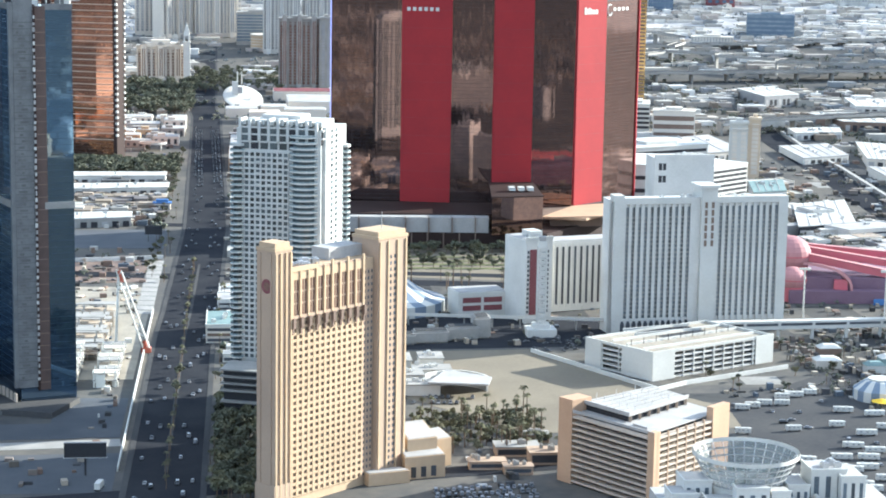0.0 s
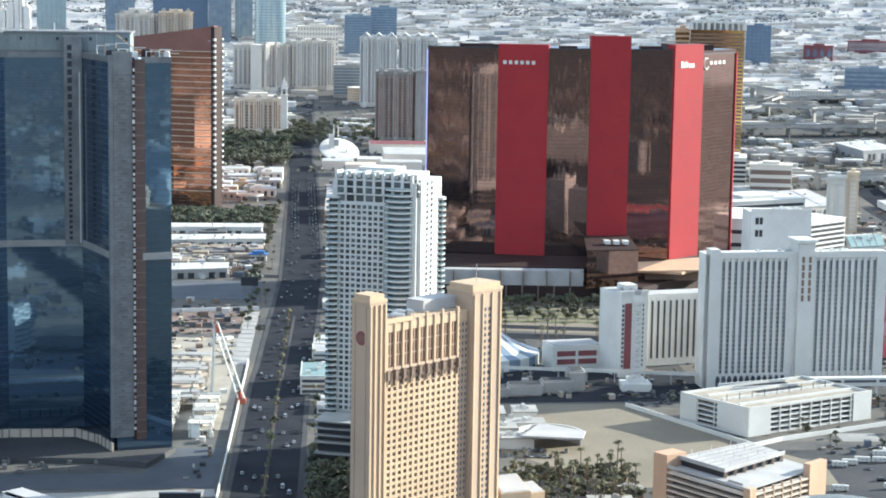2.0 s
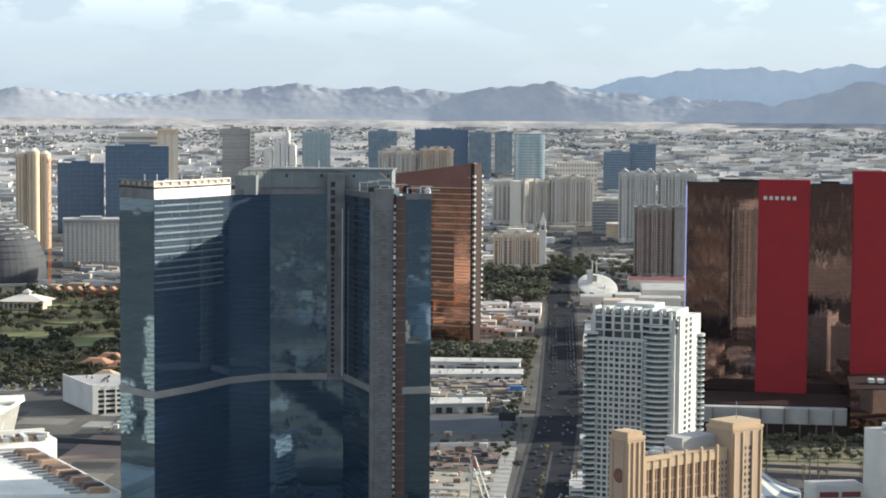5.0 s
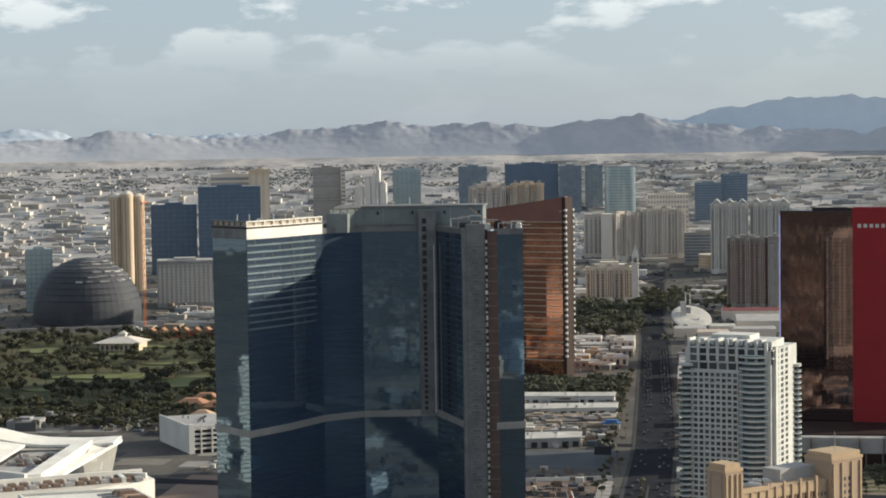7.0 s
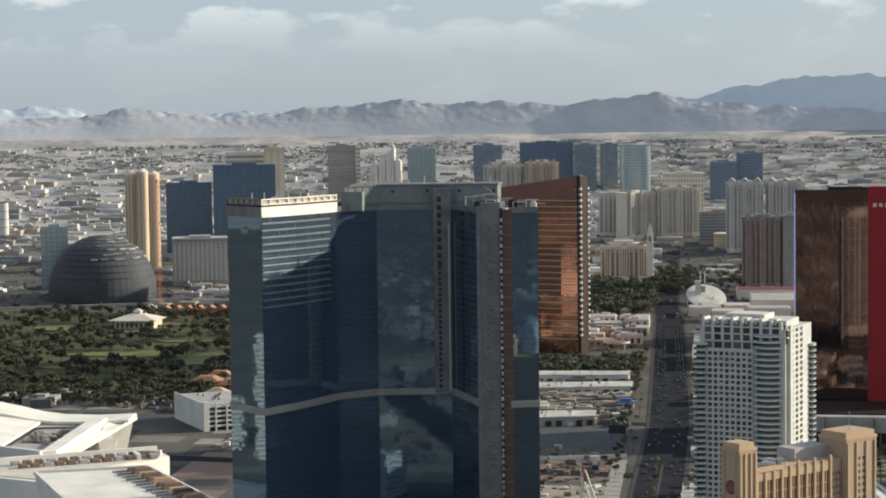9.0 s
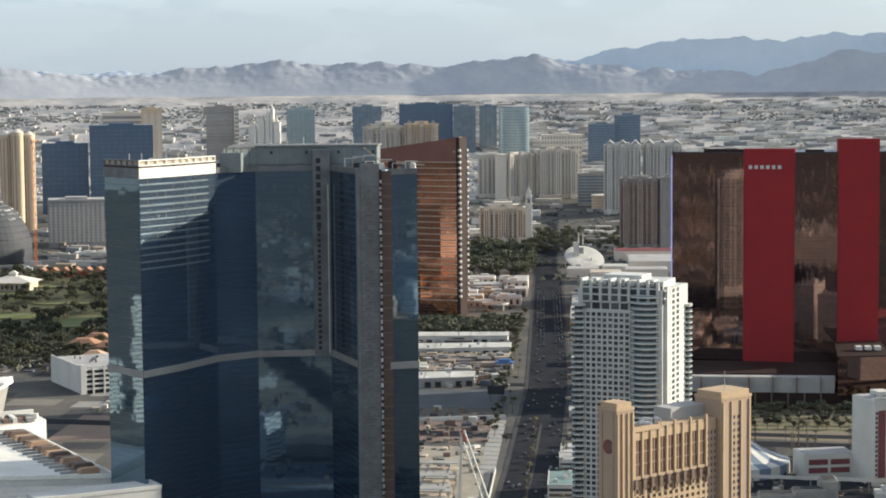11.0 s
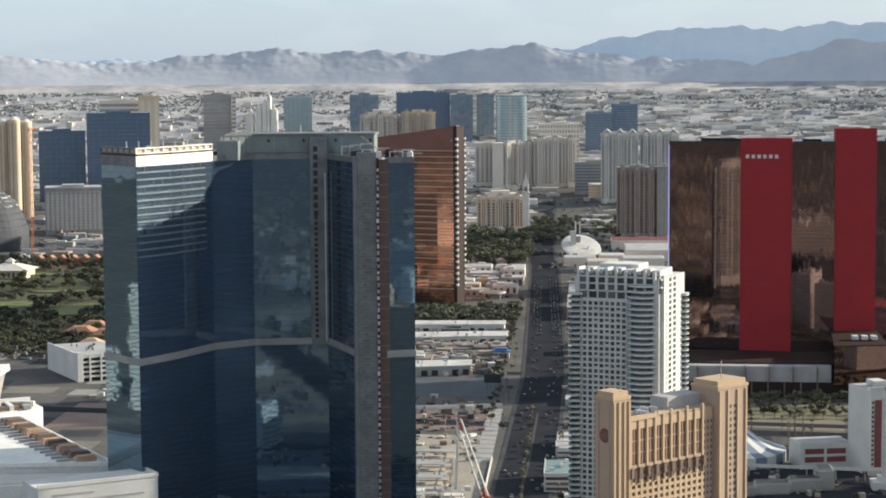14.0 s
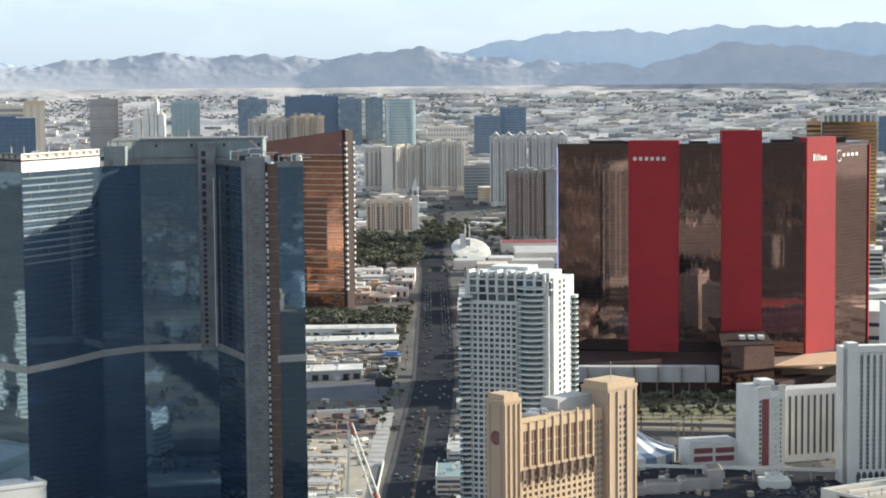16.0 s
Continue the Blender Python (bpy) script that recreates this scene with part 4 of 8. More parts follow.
    part("pier", prism([(270, 1705), (330, 1712), (340, 1760), (290, 1755)], 0, 8), M["brown"], q)
    near = Matrix.Translation((0, 0, EYE)) @ Matrix.Scale(0.95, 4) @ Matrix.Translation((0, 0, -EYE))
    for ob in (t, p, q):
        ob.matrix_basis = near @ ob.matrix_basis


def copper_tower():
    t = thing("hotel_tower", "curved copper glass hotel tower with pale floor lines", "skyscraper", -180, 2210)
    a, b = (-330, 2150), (-131, 2162)
    pts = [polar(turn, d) for turn, d in ((-6.5, 2250), (-5.9, 2222), (-5.3, 2200), (-4.7, 2184), (-4.1, 2172), (-3.55, 2165))]
    end = [(-127.5, 2177), (-128, 2235), (-160, 2270), (-240, 2320)]
    part("body", prism([*pts, *end], 0, 182), M["copperglass"], t)
    for i, (p, q) in enumerate(zip(pts, pts[1:])):
        m, w = along(p, q)
        curtain(t, p, q, 6, 176, 50, 14, M["copperglass"], M["brown"], bar=0.3, proud=0.1)
        z0, z1 = 186 + i * 3.6, 189.6 + i * 3.6  # the attic's roofline climbs towards the pylon
        bm = bmesh.new()
        v = [bm.verts.new(m @ Vector(c)) for c in ((0, -0.4, 176), (w, -0.4, 176), (w, -0.4, z1), (0, -0.4, z0), (0, 12, 176), (w, 12, 176), (w, 12, z1), (0, 12, z0))]
        for f in ((0, 1, 2, 3), (5, 4, 7, 6), (3, 2, 6, 7), (1, 5, 6, 2), (4, 0, 3, 7)):
            bm.faces.new([v[n] for n in f])
        part("attic", bm, M["attic"], t, "brown-red attic band")
        for k in range(24):
            part("floor_line", boxes((0, w, -0.7, 0, 24 + k * 6.6, 24.8 + k * 6.6), m=m), M["deck"], t)
    m, w = along(pts[-1], end[0])
    part("end_pylon", boxes((-1, w, -1.2, 3, 0, 203), m=m), M["edge"], t)
    for k in range(26):
        for x in (-2.2, w - 1):
            part("balcony_end", boxes((x, x + 2.6, -2.6, 0, 28 + k * 6.4, 30.4 + k * 6.4), m=m), M["white"], t)
    m, w = along(pts[-3], pts[-1])
    for i, (x, wide, high) in enumerate(((0.2, 3.2, 5.5), (0.28, 2.4, 2.6), (0.34, 2.4, 2.6), (0.4, 2.4, 2.4), (0.46, 1.6, 2.4), (0.51, 2.4, 2.6), (0.58, 16, 0.6))):
        part("sign_bar", boxes((w * x, w * x + wide, -0.9, -0.5, 187.5, 187.5 + high), m=m), M["offwhite"], t, "pale sign bar")


cream_tower()
white_tower()
blue_tower()
red_tower()
copper_tower()


# ---- the casino with the striped tower, and its lots ----
def striped_tower():
    t = thing("hotel_tower", "white hotel slab with dark vertical window strips", "hotel tower", 300, 1265)
    a, b = (239, 1246), (357, 1262)
    m, w = along(a, b)
    part("body", boxes((0, w, 0, 22, 0, 88), m=m), M["offwhite"], t)

    def wing(x0, x1, n, z):
        cw = (x1 - x0) / n
        for i in range(n):
            part("window_strip", boxes((x0 + i * cw + cw * 0.48, x0 + (i + 1) * cw + cw * 0.02, -0.3, 0.2, 11, z - 5), m=m), M["greyglass"], t)
            part("rib", boxes((x0 + i * cw, x0 + i * cw + cw * 0.5, -1.1, 0.1, 8, z - 3.2), m=m), M["white"], t)
            part("sash_field", boxes(*[(x0 + i * cw + cw * 0.5, x0 + (i + 1) * cw, -0.42, 0.1, zz * 2.9 + 13, zz * 2.9 + 13.9) for zz in range(int((z - 20) / 2.9))], m=m), M["concrete"], t, kind="stuff")
            part("strip_mullion", boxes((x0 + i * cw + cw * 0.68, x0 + i * cw + cw * 0.76, -0.5, 0.1, 11, z - 5), m=m), M["concrete"], t)
        part("attic", boxes((x0 - 0.5, x1 + 0.5, -1.5, 1, z - 3, z + 1.2), m=m), M["white"], t)
    wing(6, 52, 11, 89)
    wing(70, 113, 10, 89)
    part("corner_pier", boxes((0, 6.6, -1.6, 8, 0, 92), m=m), M["white"], t)
    part("corner_pier", boxes((113.4, w + 1, -1.2, 8, 0, 90), m=m), M["white"], t)
    part("blank_wall", boxes((52.2, 60, -1.0, 2, 4, 90), m=m), M["offwhite"], t)
    part("pylon", boxes((59, 69.6, -3.5, 14, 3, 96), m=m), M["white"], t)
    part("pylon_cap", boxes((57.6, 71, -4.5, 15, 96, 98), m=m), M["white"], t)
    for x in (62, 66.6):
        for k in range(6):
            part("sign_bar", boxes((x - 0.9, x + 0.9, -3.75, -3.4, 58 + k * 5, 62 + k * 5), m=m), M["brown"], t, "dull brown sign bar")
    for i in range(12):
        x = 6 + i * 4
        part("arch_window", boxes((x, x + 2.7, -1.7, -1.2, 1.5, 8), (x + 0.5, x + 2.2, -1.7, -1.2, 8, 9.3), m=m), M["darkglass"], t)
    part("plinth", boxes((0, 60, -1.2, 0, 0, 10.5), m=m), M["offwhite"], t)
    roof_clutter(t, [(250, 1252), (348, 1266), (346, 1280), (248, 1264)], 88, 10, 12, M["offwhite"])


def casino_blocks():
    t = thing("hotel_block", "white hotel block with a maroon stripe and blank side", "hotel", 195, 1300)
    m, w = along((188.5, 1284), (206.8, 1290.6))
    part("body", boxes((0, w, 0, 31, 0, 56), m=m), M["offwhite"], t)
    part("roof", boxes((1, w - 1, 1, 30, 56, 56.4), m=m), M["roofgrey"], t)
    part("parapet", boxes((-0.4, w + 0.4, -0.4, 1, 56, 58.4), m=m), M["white"], t)
    part("maroon_panel", boxes((2.6, 9.8, -0.5, 0.2, 6, 50), m=m), M["maroon"], t)
    for x in (1.4, 12.4, 16.2):
        panes(t, m, (1.5, 1.8), [(x, -0.05, 8 + k * 3.1) for k in range(14)], M["darkglass"], limit=20)
    part("lift_house", boxes((8, 17, 10, 22, 56.4, 60.5), m=m), M["white"], t)
    roof_clutter(t, [(189, 1288), (203, 1294), (197, 1312), (183, 1306)], 56.4, 7, 3)
    t = thing("hotel_wing", "lower white hotel wing with window columns", "hotel", 235, 1320)
    m, w = along((204, 1322.5), (262, 1340))
    part("body", boxes((0, w, 0, 18, 0, 49), m=m), M["offwhite"], t)
    part("roof", boxes((0.5, w - 0.5, 0.5, 17.5, 49, 49.4), m=m), M["roofgrey"], t)
    for i in range(11):
        x = 7 + i * 4.6
        part("window_strip", boxes((x, x + 1.6, -0.15, 0.1, 5, 45), m=m), M["darkglass"], t)
        part("rib", boxes((x + 2.6, x + 3.6, -0.7, 0.1, 3, 47), m=m), M["white"], t)
    t = thing("hotel_block", "pale hotel block with square openings high on its side", "hotel", 320, 1420)
    m, w = along(polar(12.0, 1440), polar(13.7, 1452))
    part("body", boxes((0, w, 0, 26, 0, 97), m=m), M["offwhite"], t)
    for z in (79, 88):
        part("opening", boxes((3, 8.5, -0.2, 0.2, z, z + 5), m=m), M["dark"], t)
        part("opening_post", boxes((5.5, 6, -0.35, 0.2, z, z + 5), m=m), M["offwhite"], t)
    roof_clutter(t, [polar(12.2, 1446), polar(13.5, 1456), polar(13.4, 1470), polar(12.2, 1464)], 97, 9, 5, M["offwhite"])
    part("parapet", boxes((-0.3, w + 0.3, -0.3, 0.8, 97, 99.4), m=m), M["offwhite"], t)
    # slender lattice sign
    t = thing("sign_tower", "slender white lattice sign tower", "sign", 193.5, 1248)
    for dx, dy in ((-2.6, -2.4), (2.6, -2.4), (2.6, 2.4), (-2.6, 2.4)):
        part("leg", boxes((193.5 + dx - 0.45, 193.5 + dx + 0.45, 1248 + dy - 0.45, 1248 + dy + 0.45, 0, 58)), M["white"], t)
    for k in range(13):
        part("cell", boxes((190.6, 196.4, 1245.2, 1250.8, 6 + k * 4, 6.7 + k * 4)), M["white"], t)
        part("disc", boxes((192.4, 194.6, 1244.9, 1245.4, 7.7 + k * 4, 9.5 + k * 4)), M["white"], t)
        part("brace", boxes((-0.25, 0.25, -0.2, 0.2, 0, 6.4), m=pose(191.2, 1245.4, 6.4 + k * 4, 0, 52, 0)), M["white"], t)
    part("head", prism([(190.4, 1245), (196.6, 1245), (196.6, 1251), (190.4, 1251)], 58, 62, shrink=0.8), M["white"], t)
    part("head_cap", boxes((191.6, 195.4, 1246, 1250, 62, 65)), M["roofgrey"], t)
    part("footing", boxes((184, 203, 1240, 1256, 0, 5), (188, 199, 1243, 1253, 5, 8)), M["offwhite"], t)
    # low hall with maroon window bands
    t = thing("casino_hall", "low white hall with two maroon window bands", "building", 165, 1312)
    m, w = along((146, 1305), (180, 1312))
    part("body", boxes((0, w, 0, 24, 0, 17), m=m), M["white"], t)
    for z in (4.5, 10):
        for x in (3, 18):
            part("window_band", boxes((x, x + 13, -0.2, 0.1, z, z + 3.6), m=m), M["maroon"], t)
    part("roof", boxes((1, w - 1, 1, 23, 17, 17.3), m=m), M["roofgrey"], t)
    # striped tent
    t = thing("striped_tent", "big blue and white striped circus tent roof", "tent", 98, 1338)
    n = 28
    for i in range(n):
        bm = bmesh.new()
        prof = [(1.0, 36), (6, 30), (14, 22), (24, 15), (34, 10), (42, 8), (42, 0.5)]
        cols = []
        for a in (2 * math.pi * i / n, 2 * math.pi * (i + 1) / n):
            cols.append([bm.verts.new((98 + r * math.cos(a), 1338 + r * math.sin(a), z)) for r, z in prof])
        for k in range(len(prof) - 1):
            bm.faces.new((cols[0][k], cols[0][k + 1], cols[1][k + 1], cols[1][k]))
        part("stripe", bm, M["bluefab"] if i % 2 else M["white"], t)
    part("mast", round_block(0.5, 0.2, 36, 42, 8, cx=98, cy=1338), M["white"], t)
    # rock-like low wall buildings on the forecourt
    t = thing("low_wall_building", "long low pale wall-like building with rounded corners", "building", 128, 1235)
    for x0, x1, y0, y1, z in ((86, 110, 1216, 1228, 7), (108, 132, 1222, 1234, 8), (130, 152, 1230, 1242, 9), (148, 160, 1236, 1252, 14)):
        bm = prism([(x0, y0), (x1, y0 + 3), (x1, y1 + 3), (x0, y1)], 0, z)
        bmesh.ops.bevel(bm, geom=bm.edges[:], offset=1.2, segments=2, affect="EDGES")
        part("block", bm, M["concrete"], t)
        part("roof", prism([(x0 + 2, y0 + 2), (x1 - 2, y0 + 4.5), (x1 - 2, y1 + 1), (x0 + 2, y1 - 1)], z, z + 0.3), M["lot"], t)
    # walkways on posts
    t = thing("footbridge", "long pale elevated walkway on slim posts", "bridge", 170, 1283)
    pts = line((92, 1285), (238, 1262), 8)
    for p, q in zip(pts, pts[1:]):
        m, w = along(p, q)
        part("span", boxes((0, w, -2, 2, 6.5, 7.6), (0, w, -2.1, -1.9, 7.6, 8.8), m=m), M["offwhite"], t)
        part("post", boxes((-0.5, 0.5, -0.6, 0.6, 0, 6.5), m=m), M["concrete"], t)
    t = thing("covered_bridge", "long white enclosed walkway with a dark window band", "bridge", 390, 1232)
    pts = line((300, 1228), (440, 1240), 6)
    for p, q in zip(pts, pts[1:]):
        m, w = along(p, q)
        part("span", boxes((0, w, -3, 3, 7, 12.5), m=m), M["white"], t)
        part("window_band", boxes((1, w - 1, -3.15, -2.9, 9.4, 11), m=m), M["darkglass"], t)
        part("post", boxes((-1, 1, -1, 1, 0, 7), m=m), M["offwhite"], t)
    part("stair_tower", boxes((424, 440, 1222, 1246, 0, 21)), M["offwhite"], t)
    part("stair_slot", boxes((427, 431, 1221.7, 1222.2, 2, 18)), M["darkglass"], t)


def dome():
    t = thing("theme_park_dome", "dusty pink fair dome with sweeping beam roofs", "dome", 440, 1395)
    part("base", prism([(388, 1352), (520, 1346), (590, 1440), (396, 1425)], 0, 9), M["violet"], t)
    part("hall", prism([(400, 1362), (540, 1354), (580, 1430), (402, 1418)], 9, 17), M["violet"], t)
    for cx, cy, cz, r, up, mat in ((396, 1385, 30, 15.5, 13.8, "palepink"), (393, 1365, 15.5, 10.5, 9, "palepink")):
        bm = bmesh.new()
        bmesh.ops.create_uvsphere(bm, u_segments=20, v_segments=12, radius=1, matrix=Matrix.Translation((cx, cy, cz)) @ Matrix.Diagonal((r, r, up, 1)))
        cap = part("round_dome", bm, M[mat], t)
        part("dome_belt", round_block(r + 0.3, r + 0.3, cz - 0.5, cz + 0.4, 20, cx=cx, cy=cy, cap=False), M["pink"], cap)
        part("dome_drum", round_block(r - 1.5, r - 2, 0, cz - up * 0.5, 20, cx=cx, cy=cy), M["pink"], cap)
    # long roof beams that sweep down from the dome: red sides, pale tops
    for p, q, wide, deep in (((410, 1387, 35), (500, 1368, 22.5), 5, 4.5), ((408, 1378, 31.5), (500, 1350, 15.5), 5.5, 5), ((409, 1396, 36), (540, 1390, 24), 5, 4)):
        p, q = Vector(p), Vector(q)
        m = Matrix.Translation(p) @ (q - p).to_track_quat("X", "Z").to_matrix().to_4x4()
        beam = part("roof_beam", boxes((0, (q - p).length, -wide / 2, wide / 2, -deep, 0), m=m), M["pink"], t)
        part("beam_top", boxes((0, (q - p).length, -wide / 2 - 0.4, wide / 2 + 0.4, 0, 0.6), m=m), M["palepink"], beam)
    # the hooked petal
    n, bm, rows = 16, bmesh.new(), []
    for i in range(n + 1):
        f = i / n
        x, z, y = 403 + 31 * math.sin(f * 1.75) ** 0.9, 5.5 + 21 * math.cos(f * 1.57) ** 0.75, 1370 - 18 * f
        wide = 2.6 * math.sin(math.pi * (0.12 + 0.83 * f)) + 0.4
        rows.append([bm.verts.new((x, y + wide, z)), bm.verts.new((x, y - wide, z)), bm.verts.new((x - 1.6, y - wide, z - 1.6)), bm.verts.new((x - 1.6, y + wide, z - 1.6))])
    for r0, r1 in zip(rows, rows[1:]):
        for i in range(4):
            bm.faces.new((r0[i], r0[(i + 1) % 4], r1[(i + 1) % 4], r1[i]))
    part("hooked_petal", bm, M["palepink"], t)
    part("petal_wall", prism([(404, 1371), (421, 1362), (428, 1358), (430, 1372), (408, 1384)], 6, 19, shrink=0.9), M["violet"], t)
    part("petal_front", prism([(421, 1358), (431, 1354), (432, 1362), (424, 1366)], 3, 16, shrink=0.85), M["pink"], t)
    part("blue_fence", boxes((447, 520, 1344, 1344.6, 0, 4.5)), M["bluepaint"], t, "blue fence")
    for x, y in ((383, 1300), (437, 1290), (470, 1300)):
        p = thing("lamp_mast", "tall slim pale lighting mast", "lamp post", x, y, group="lamp masts")
        part("pole", round_block(0.7, 0.5, 0, 34, 8, cx=x, cy=y), M["white"], p)
        part("head", boxes((x - 4, x + 4, y - 0.8, y + 0.8, 33.4, 35)), M["white"], p)


def parking_garage_white():
    t = thing("parking_garage", "white concrete parking garage with open decks", "parking garage", 265, 1160)
    A, B, C, D = (208, 1160), (240, 1116), (325, 1166), (293, 1210)
    # Solid dark block: stands in for the shade between the open decks.
    part("core", prism([(212, 1161), (241, 1121), (320, 1167), (292, 1205)], 0, 14), M["dark"], t)
    for k in range(5):
        part("deck", prism([A, B, C, D], 3.1 * k + 0.2, 3.1 * k + 1.15), M["offwhite"], t)
    part("roof", prism([A, B, C, D], 15.2, 16), M["paledirt"], t)
    m, w = along(B, C)  # long beams and an open well across the top deck
    for y0 in (12, 27, 40):
        part("roof_beam", boxes((4, w - 4, y0, y0 + 1.2, 16, 17.3), m=m), M["white"], t)
    part("roof_well", boxes((38, 74, 29.5, 38.5, 16, 16.15), m=m), M["dark"], t)
    for k in range(7):
        part("roof_joint", boxes((8 + k * 12, 8.4 + k * 12, 1, 50, 16, 16.08), m=m), M["creamdark"], t)
    for k in range(9):
        part("lamp_post", boxes((6 + k * 10, 6.3 + k * 10, 26, 26.3, 16, 20), m=m), M["dark"], t)
    for p, q, n in ((A, B, 4), (B, C, 12)):
        m, w = along(p, q)
        part("parapet", boxes((0, w, -0.2, 0.6, 15.8, 17.4), m=m), M["white"], t)
        for i in range(n + 1):
            part("column", boxes((i * w / n - 0.4, i * w / n + 0.4, -0.3, 0.5, 0, 16), m=m), M["white"], t)
        for x0, x1 in (((0, 13), (30, w + 0.4)) if p == A else ((-0.4, 17), (84, w + 0.4))):
            part("end_wall", boxes((x0, x1, -0.6, 0.4, 0, 17.6), m=m), M["white"], t)
    for p, q in ((C, D), (D, A)):
        m, w = along(p, q)
        part("parapet", boxes((0, w, -0.2, 0.6, 15.8, 17.4), m=m), M["white"], t)
    m, w = along((240, 1170), (285, 1186))
    part("ramp_wall", boxes((0, w, 0, 1, 16, 17.6), (0, w, 14, 15, 16, 17.6), m=m), M["white"], t)
    part("ramp_well", boxes((6, w - 2, 1.5, 13, 16, 16.2), m=m), M["asphalt"], t)
    f = thing("lot_wall", "low white boundary wall round the garage", "wall", 240, 1095, kind="structure")
    for p, q in (((180, 1197), (238, 1091)), ((238, 1091), (258, 1107)), ((258, 1107), (330, 1147))):
        m, w = along(p, q)
        part("panel", boxes((0, w, -0.4, 0.4, 0, 2.6), m=m), M["white"], f)


def parking_garage_tan():
    t = thing("parking_garage", "tan stucco parking garage with dark open decks", "parking garage", 190, 900)
    L, N, R_, Bk = (157, 906), (187, 862), (232, 905), (203, 950)
    # The shaded inside of the garage, put in as a dark block.
    part("core", prism([(160, 907), (188, 867), (228, 905), (202, 944)], 0, 32), M["dark"], t)
    for k in range(12):
        z = 1.0 + 2.85 * k
        for p, q in ((L, N), (N, R_)):
            m, w = along(p, q)
            part("deck_edge", boxes((0, w, -0.3, 3, z, z + 0.95), m=m), M["deck"], t)
    m, w = along(L, N)
    part("corner_pier", boxes((w - 3, w + 0.4, -0.6, 3, 0, 36), m=m), M["tan"], t)
    part("stair_tower", boxes((-9, 0.2, -0.6, 12, 0, 41), m=m), M["tan"], t)
    m, w = along(N, R_)
    part("corner_pier", boxes((-0.4, 4.5, -0.7, 3, 0, 36.2), m=m), M["tan"], t)
    part("end_wall", boxes((w - 14, w + 0.3, -0.7, 3, 0, 39.5), m=m), M["tan"], t)
    for i in range(1, 6):
        part("column", boxes((4 + i * 7.4, 4.8 + i * 7.4, -0.45, 0.6, 0, 35), m=m), M["creamdark"], t)
    part("roof", prism([(161, 911), (187, 866), (228, 906), (203, 946)], 34.4, 35), M["roofgrey"], t)
    # Shade under the upper deck, added as a dark inset.
    part("upper_core", prism([(163.5, 912), (180, 887.5), (214, 920), (203, 940)], 35, 37.9), M["dark"], t)
    part("upper_deck", prism([(162, 912), (180, 885), (216, 920), (203, 943)], 38, 38.8), M["roofgrey"], t)
    for k in range(6):
        f = (k + 0.5) / 6
        m, w = along((162 + 18 * f, 912 - 27 * f), (203 + 13 * f, 943 - 23 * f))
        part("deck_curb", boxes((1, w - 1, -0.3, 0.3, 38.8, 39.1), m=m), M["concrete"], t)
        for x in (8, 22, 36):
            part("lamp_post", boxes((x, x + 0.25, -0.1, 0.15, 38.8, 42), m=m), M["steel"], t)
    for i in range(7):
        x, y = 181 + i * 5.6, 887 + i * 5.4
        part("deck_post", boxes((x - 0.5, x + 0.5, y - 0.5, y + 0.5, 35, 38)), M["creamdark"], t)
    for p, q in (((162, 912), (180, 885)), ((180, 885), (216, 920)), (L, N)):
        m, w = along(p, q)
        part("parapet", boxes((0, w, -0.2, 0.3, 38.8 if p != L else 35, 40 if p != L else 36.4), m=m), M["roofgrey"], t)
    part("roof_slab", prism([(186, 872), (206, 890), (200, 898), (181, 880)], 35, 36.2), M["roofgrey"], t)


def glass_bowl():
    x, y = polar(14.95, 705)
    z = 72
    t = thing("rooftop_bowl", "flared round glass bowl on a white hotel roof", "roof pavilion", x, y)
    n = 28
    for i in range(n):
        a0, a1 = 2 * math.pi * (i + 0.06) / n, 2 * math.pi * (i + 0.94) / n
        bm = bmesh.new()
        quad = [bm.verts.new((x + r * math.cos(a), y + r * math.sin(a), z + h)) for r, a, h in ((13.5, a0, -6), (13.5, a1, -6), (19, a1, 4.5), (19, a0, 4.5))]
        bm.faces.new(quad)
        bmesh.ops.solidify(bm, geom=bm.faces[:], thickness=0.15)
        part("glass_panel", bm, M["bowl"], t)
        bm = bmesh.new()
        a = 2 * math.pi * i / n
        p0, p1 = Vector((x + 13.6 * math.cos(a), y + 13.6 * math.sin(a), z - 6)), Vector((x + 19.1 * math.cos(a), y + 19.1 * math.sin(a), z + 4.5))
        box(bm, -0.12, 0.12, -0.12, 0.12, 0, (p1 - p0).length, Matrix.Translation(p0) @ (p1 - p0).to_track_quat("Z", "Y").to_matrix().to_4x4())
        part("strut", bm, M["steel"], t)
    for r, h in ((19.1, 4.0), (17.6, 1.6), (16.3, -0.8), (14.9, -3.5), (13.6, -6.2)):
        bm = round_block(r + 0.35, r + 0.35, z + h, z + h + (1.3 if r > 19 else 0.5), n, cx=x, cy=y, cap=False)
        round_block(r - 0.35, r - 0.35, z + h, z + h + (1.3 if r > 19 else 0.5), n, bm=bm, cx=x, cy=y, cap=False)
        part("ring", bm, M["white"] if r > 19 else M["steel"], t)
    part("floor", round_block(13.4, 13.4, z - 6.4, z - 6, n, cx=x, cy=y), M["roofgrey"], t)
    roof_clutter(t, [(x - 9, y - 9), (x + 9, y - 9), (x + 9, y + 9), (x - 9, y + 9)], z - 6, 12, 7, M["white"], (1, 3))
    h = thing("hotel_roof_block", "white hotel block with stepped roof and plant rooms", "hotel", x, y)
    part("body", prism([(x - 32, y - 30), (x + 52, y - 30), (x + 52, y + 14), (x - 32, y + 14)], 0, z - 12), M["roofgrey"], h)
    part("drum", round_block(14, 14, z - 12, z - 6.4, n, cx=x, cy=y), M["white"], h)
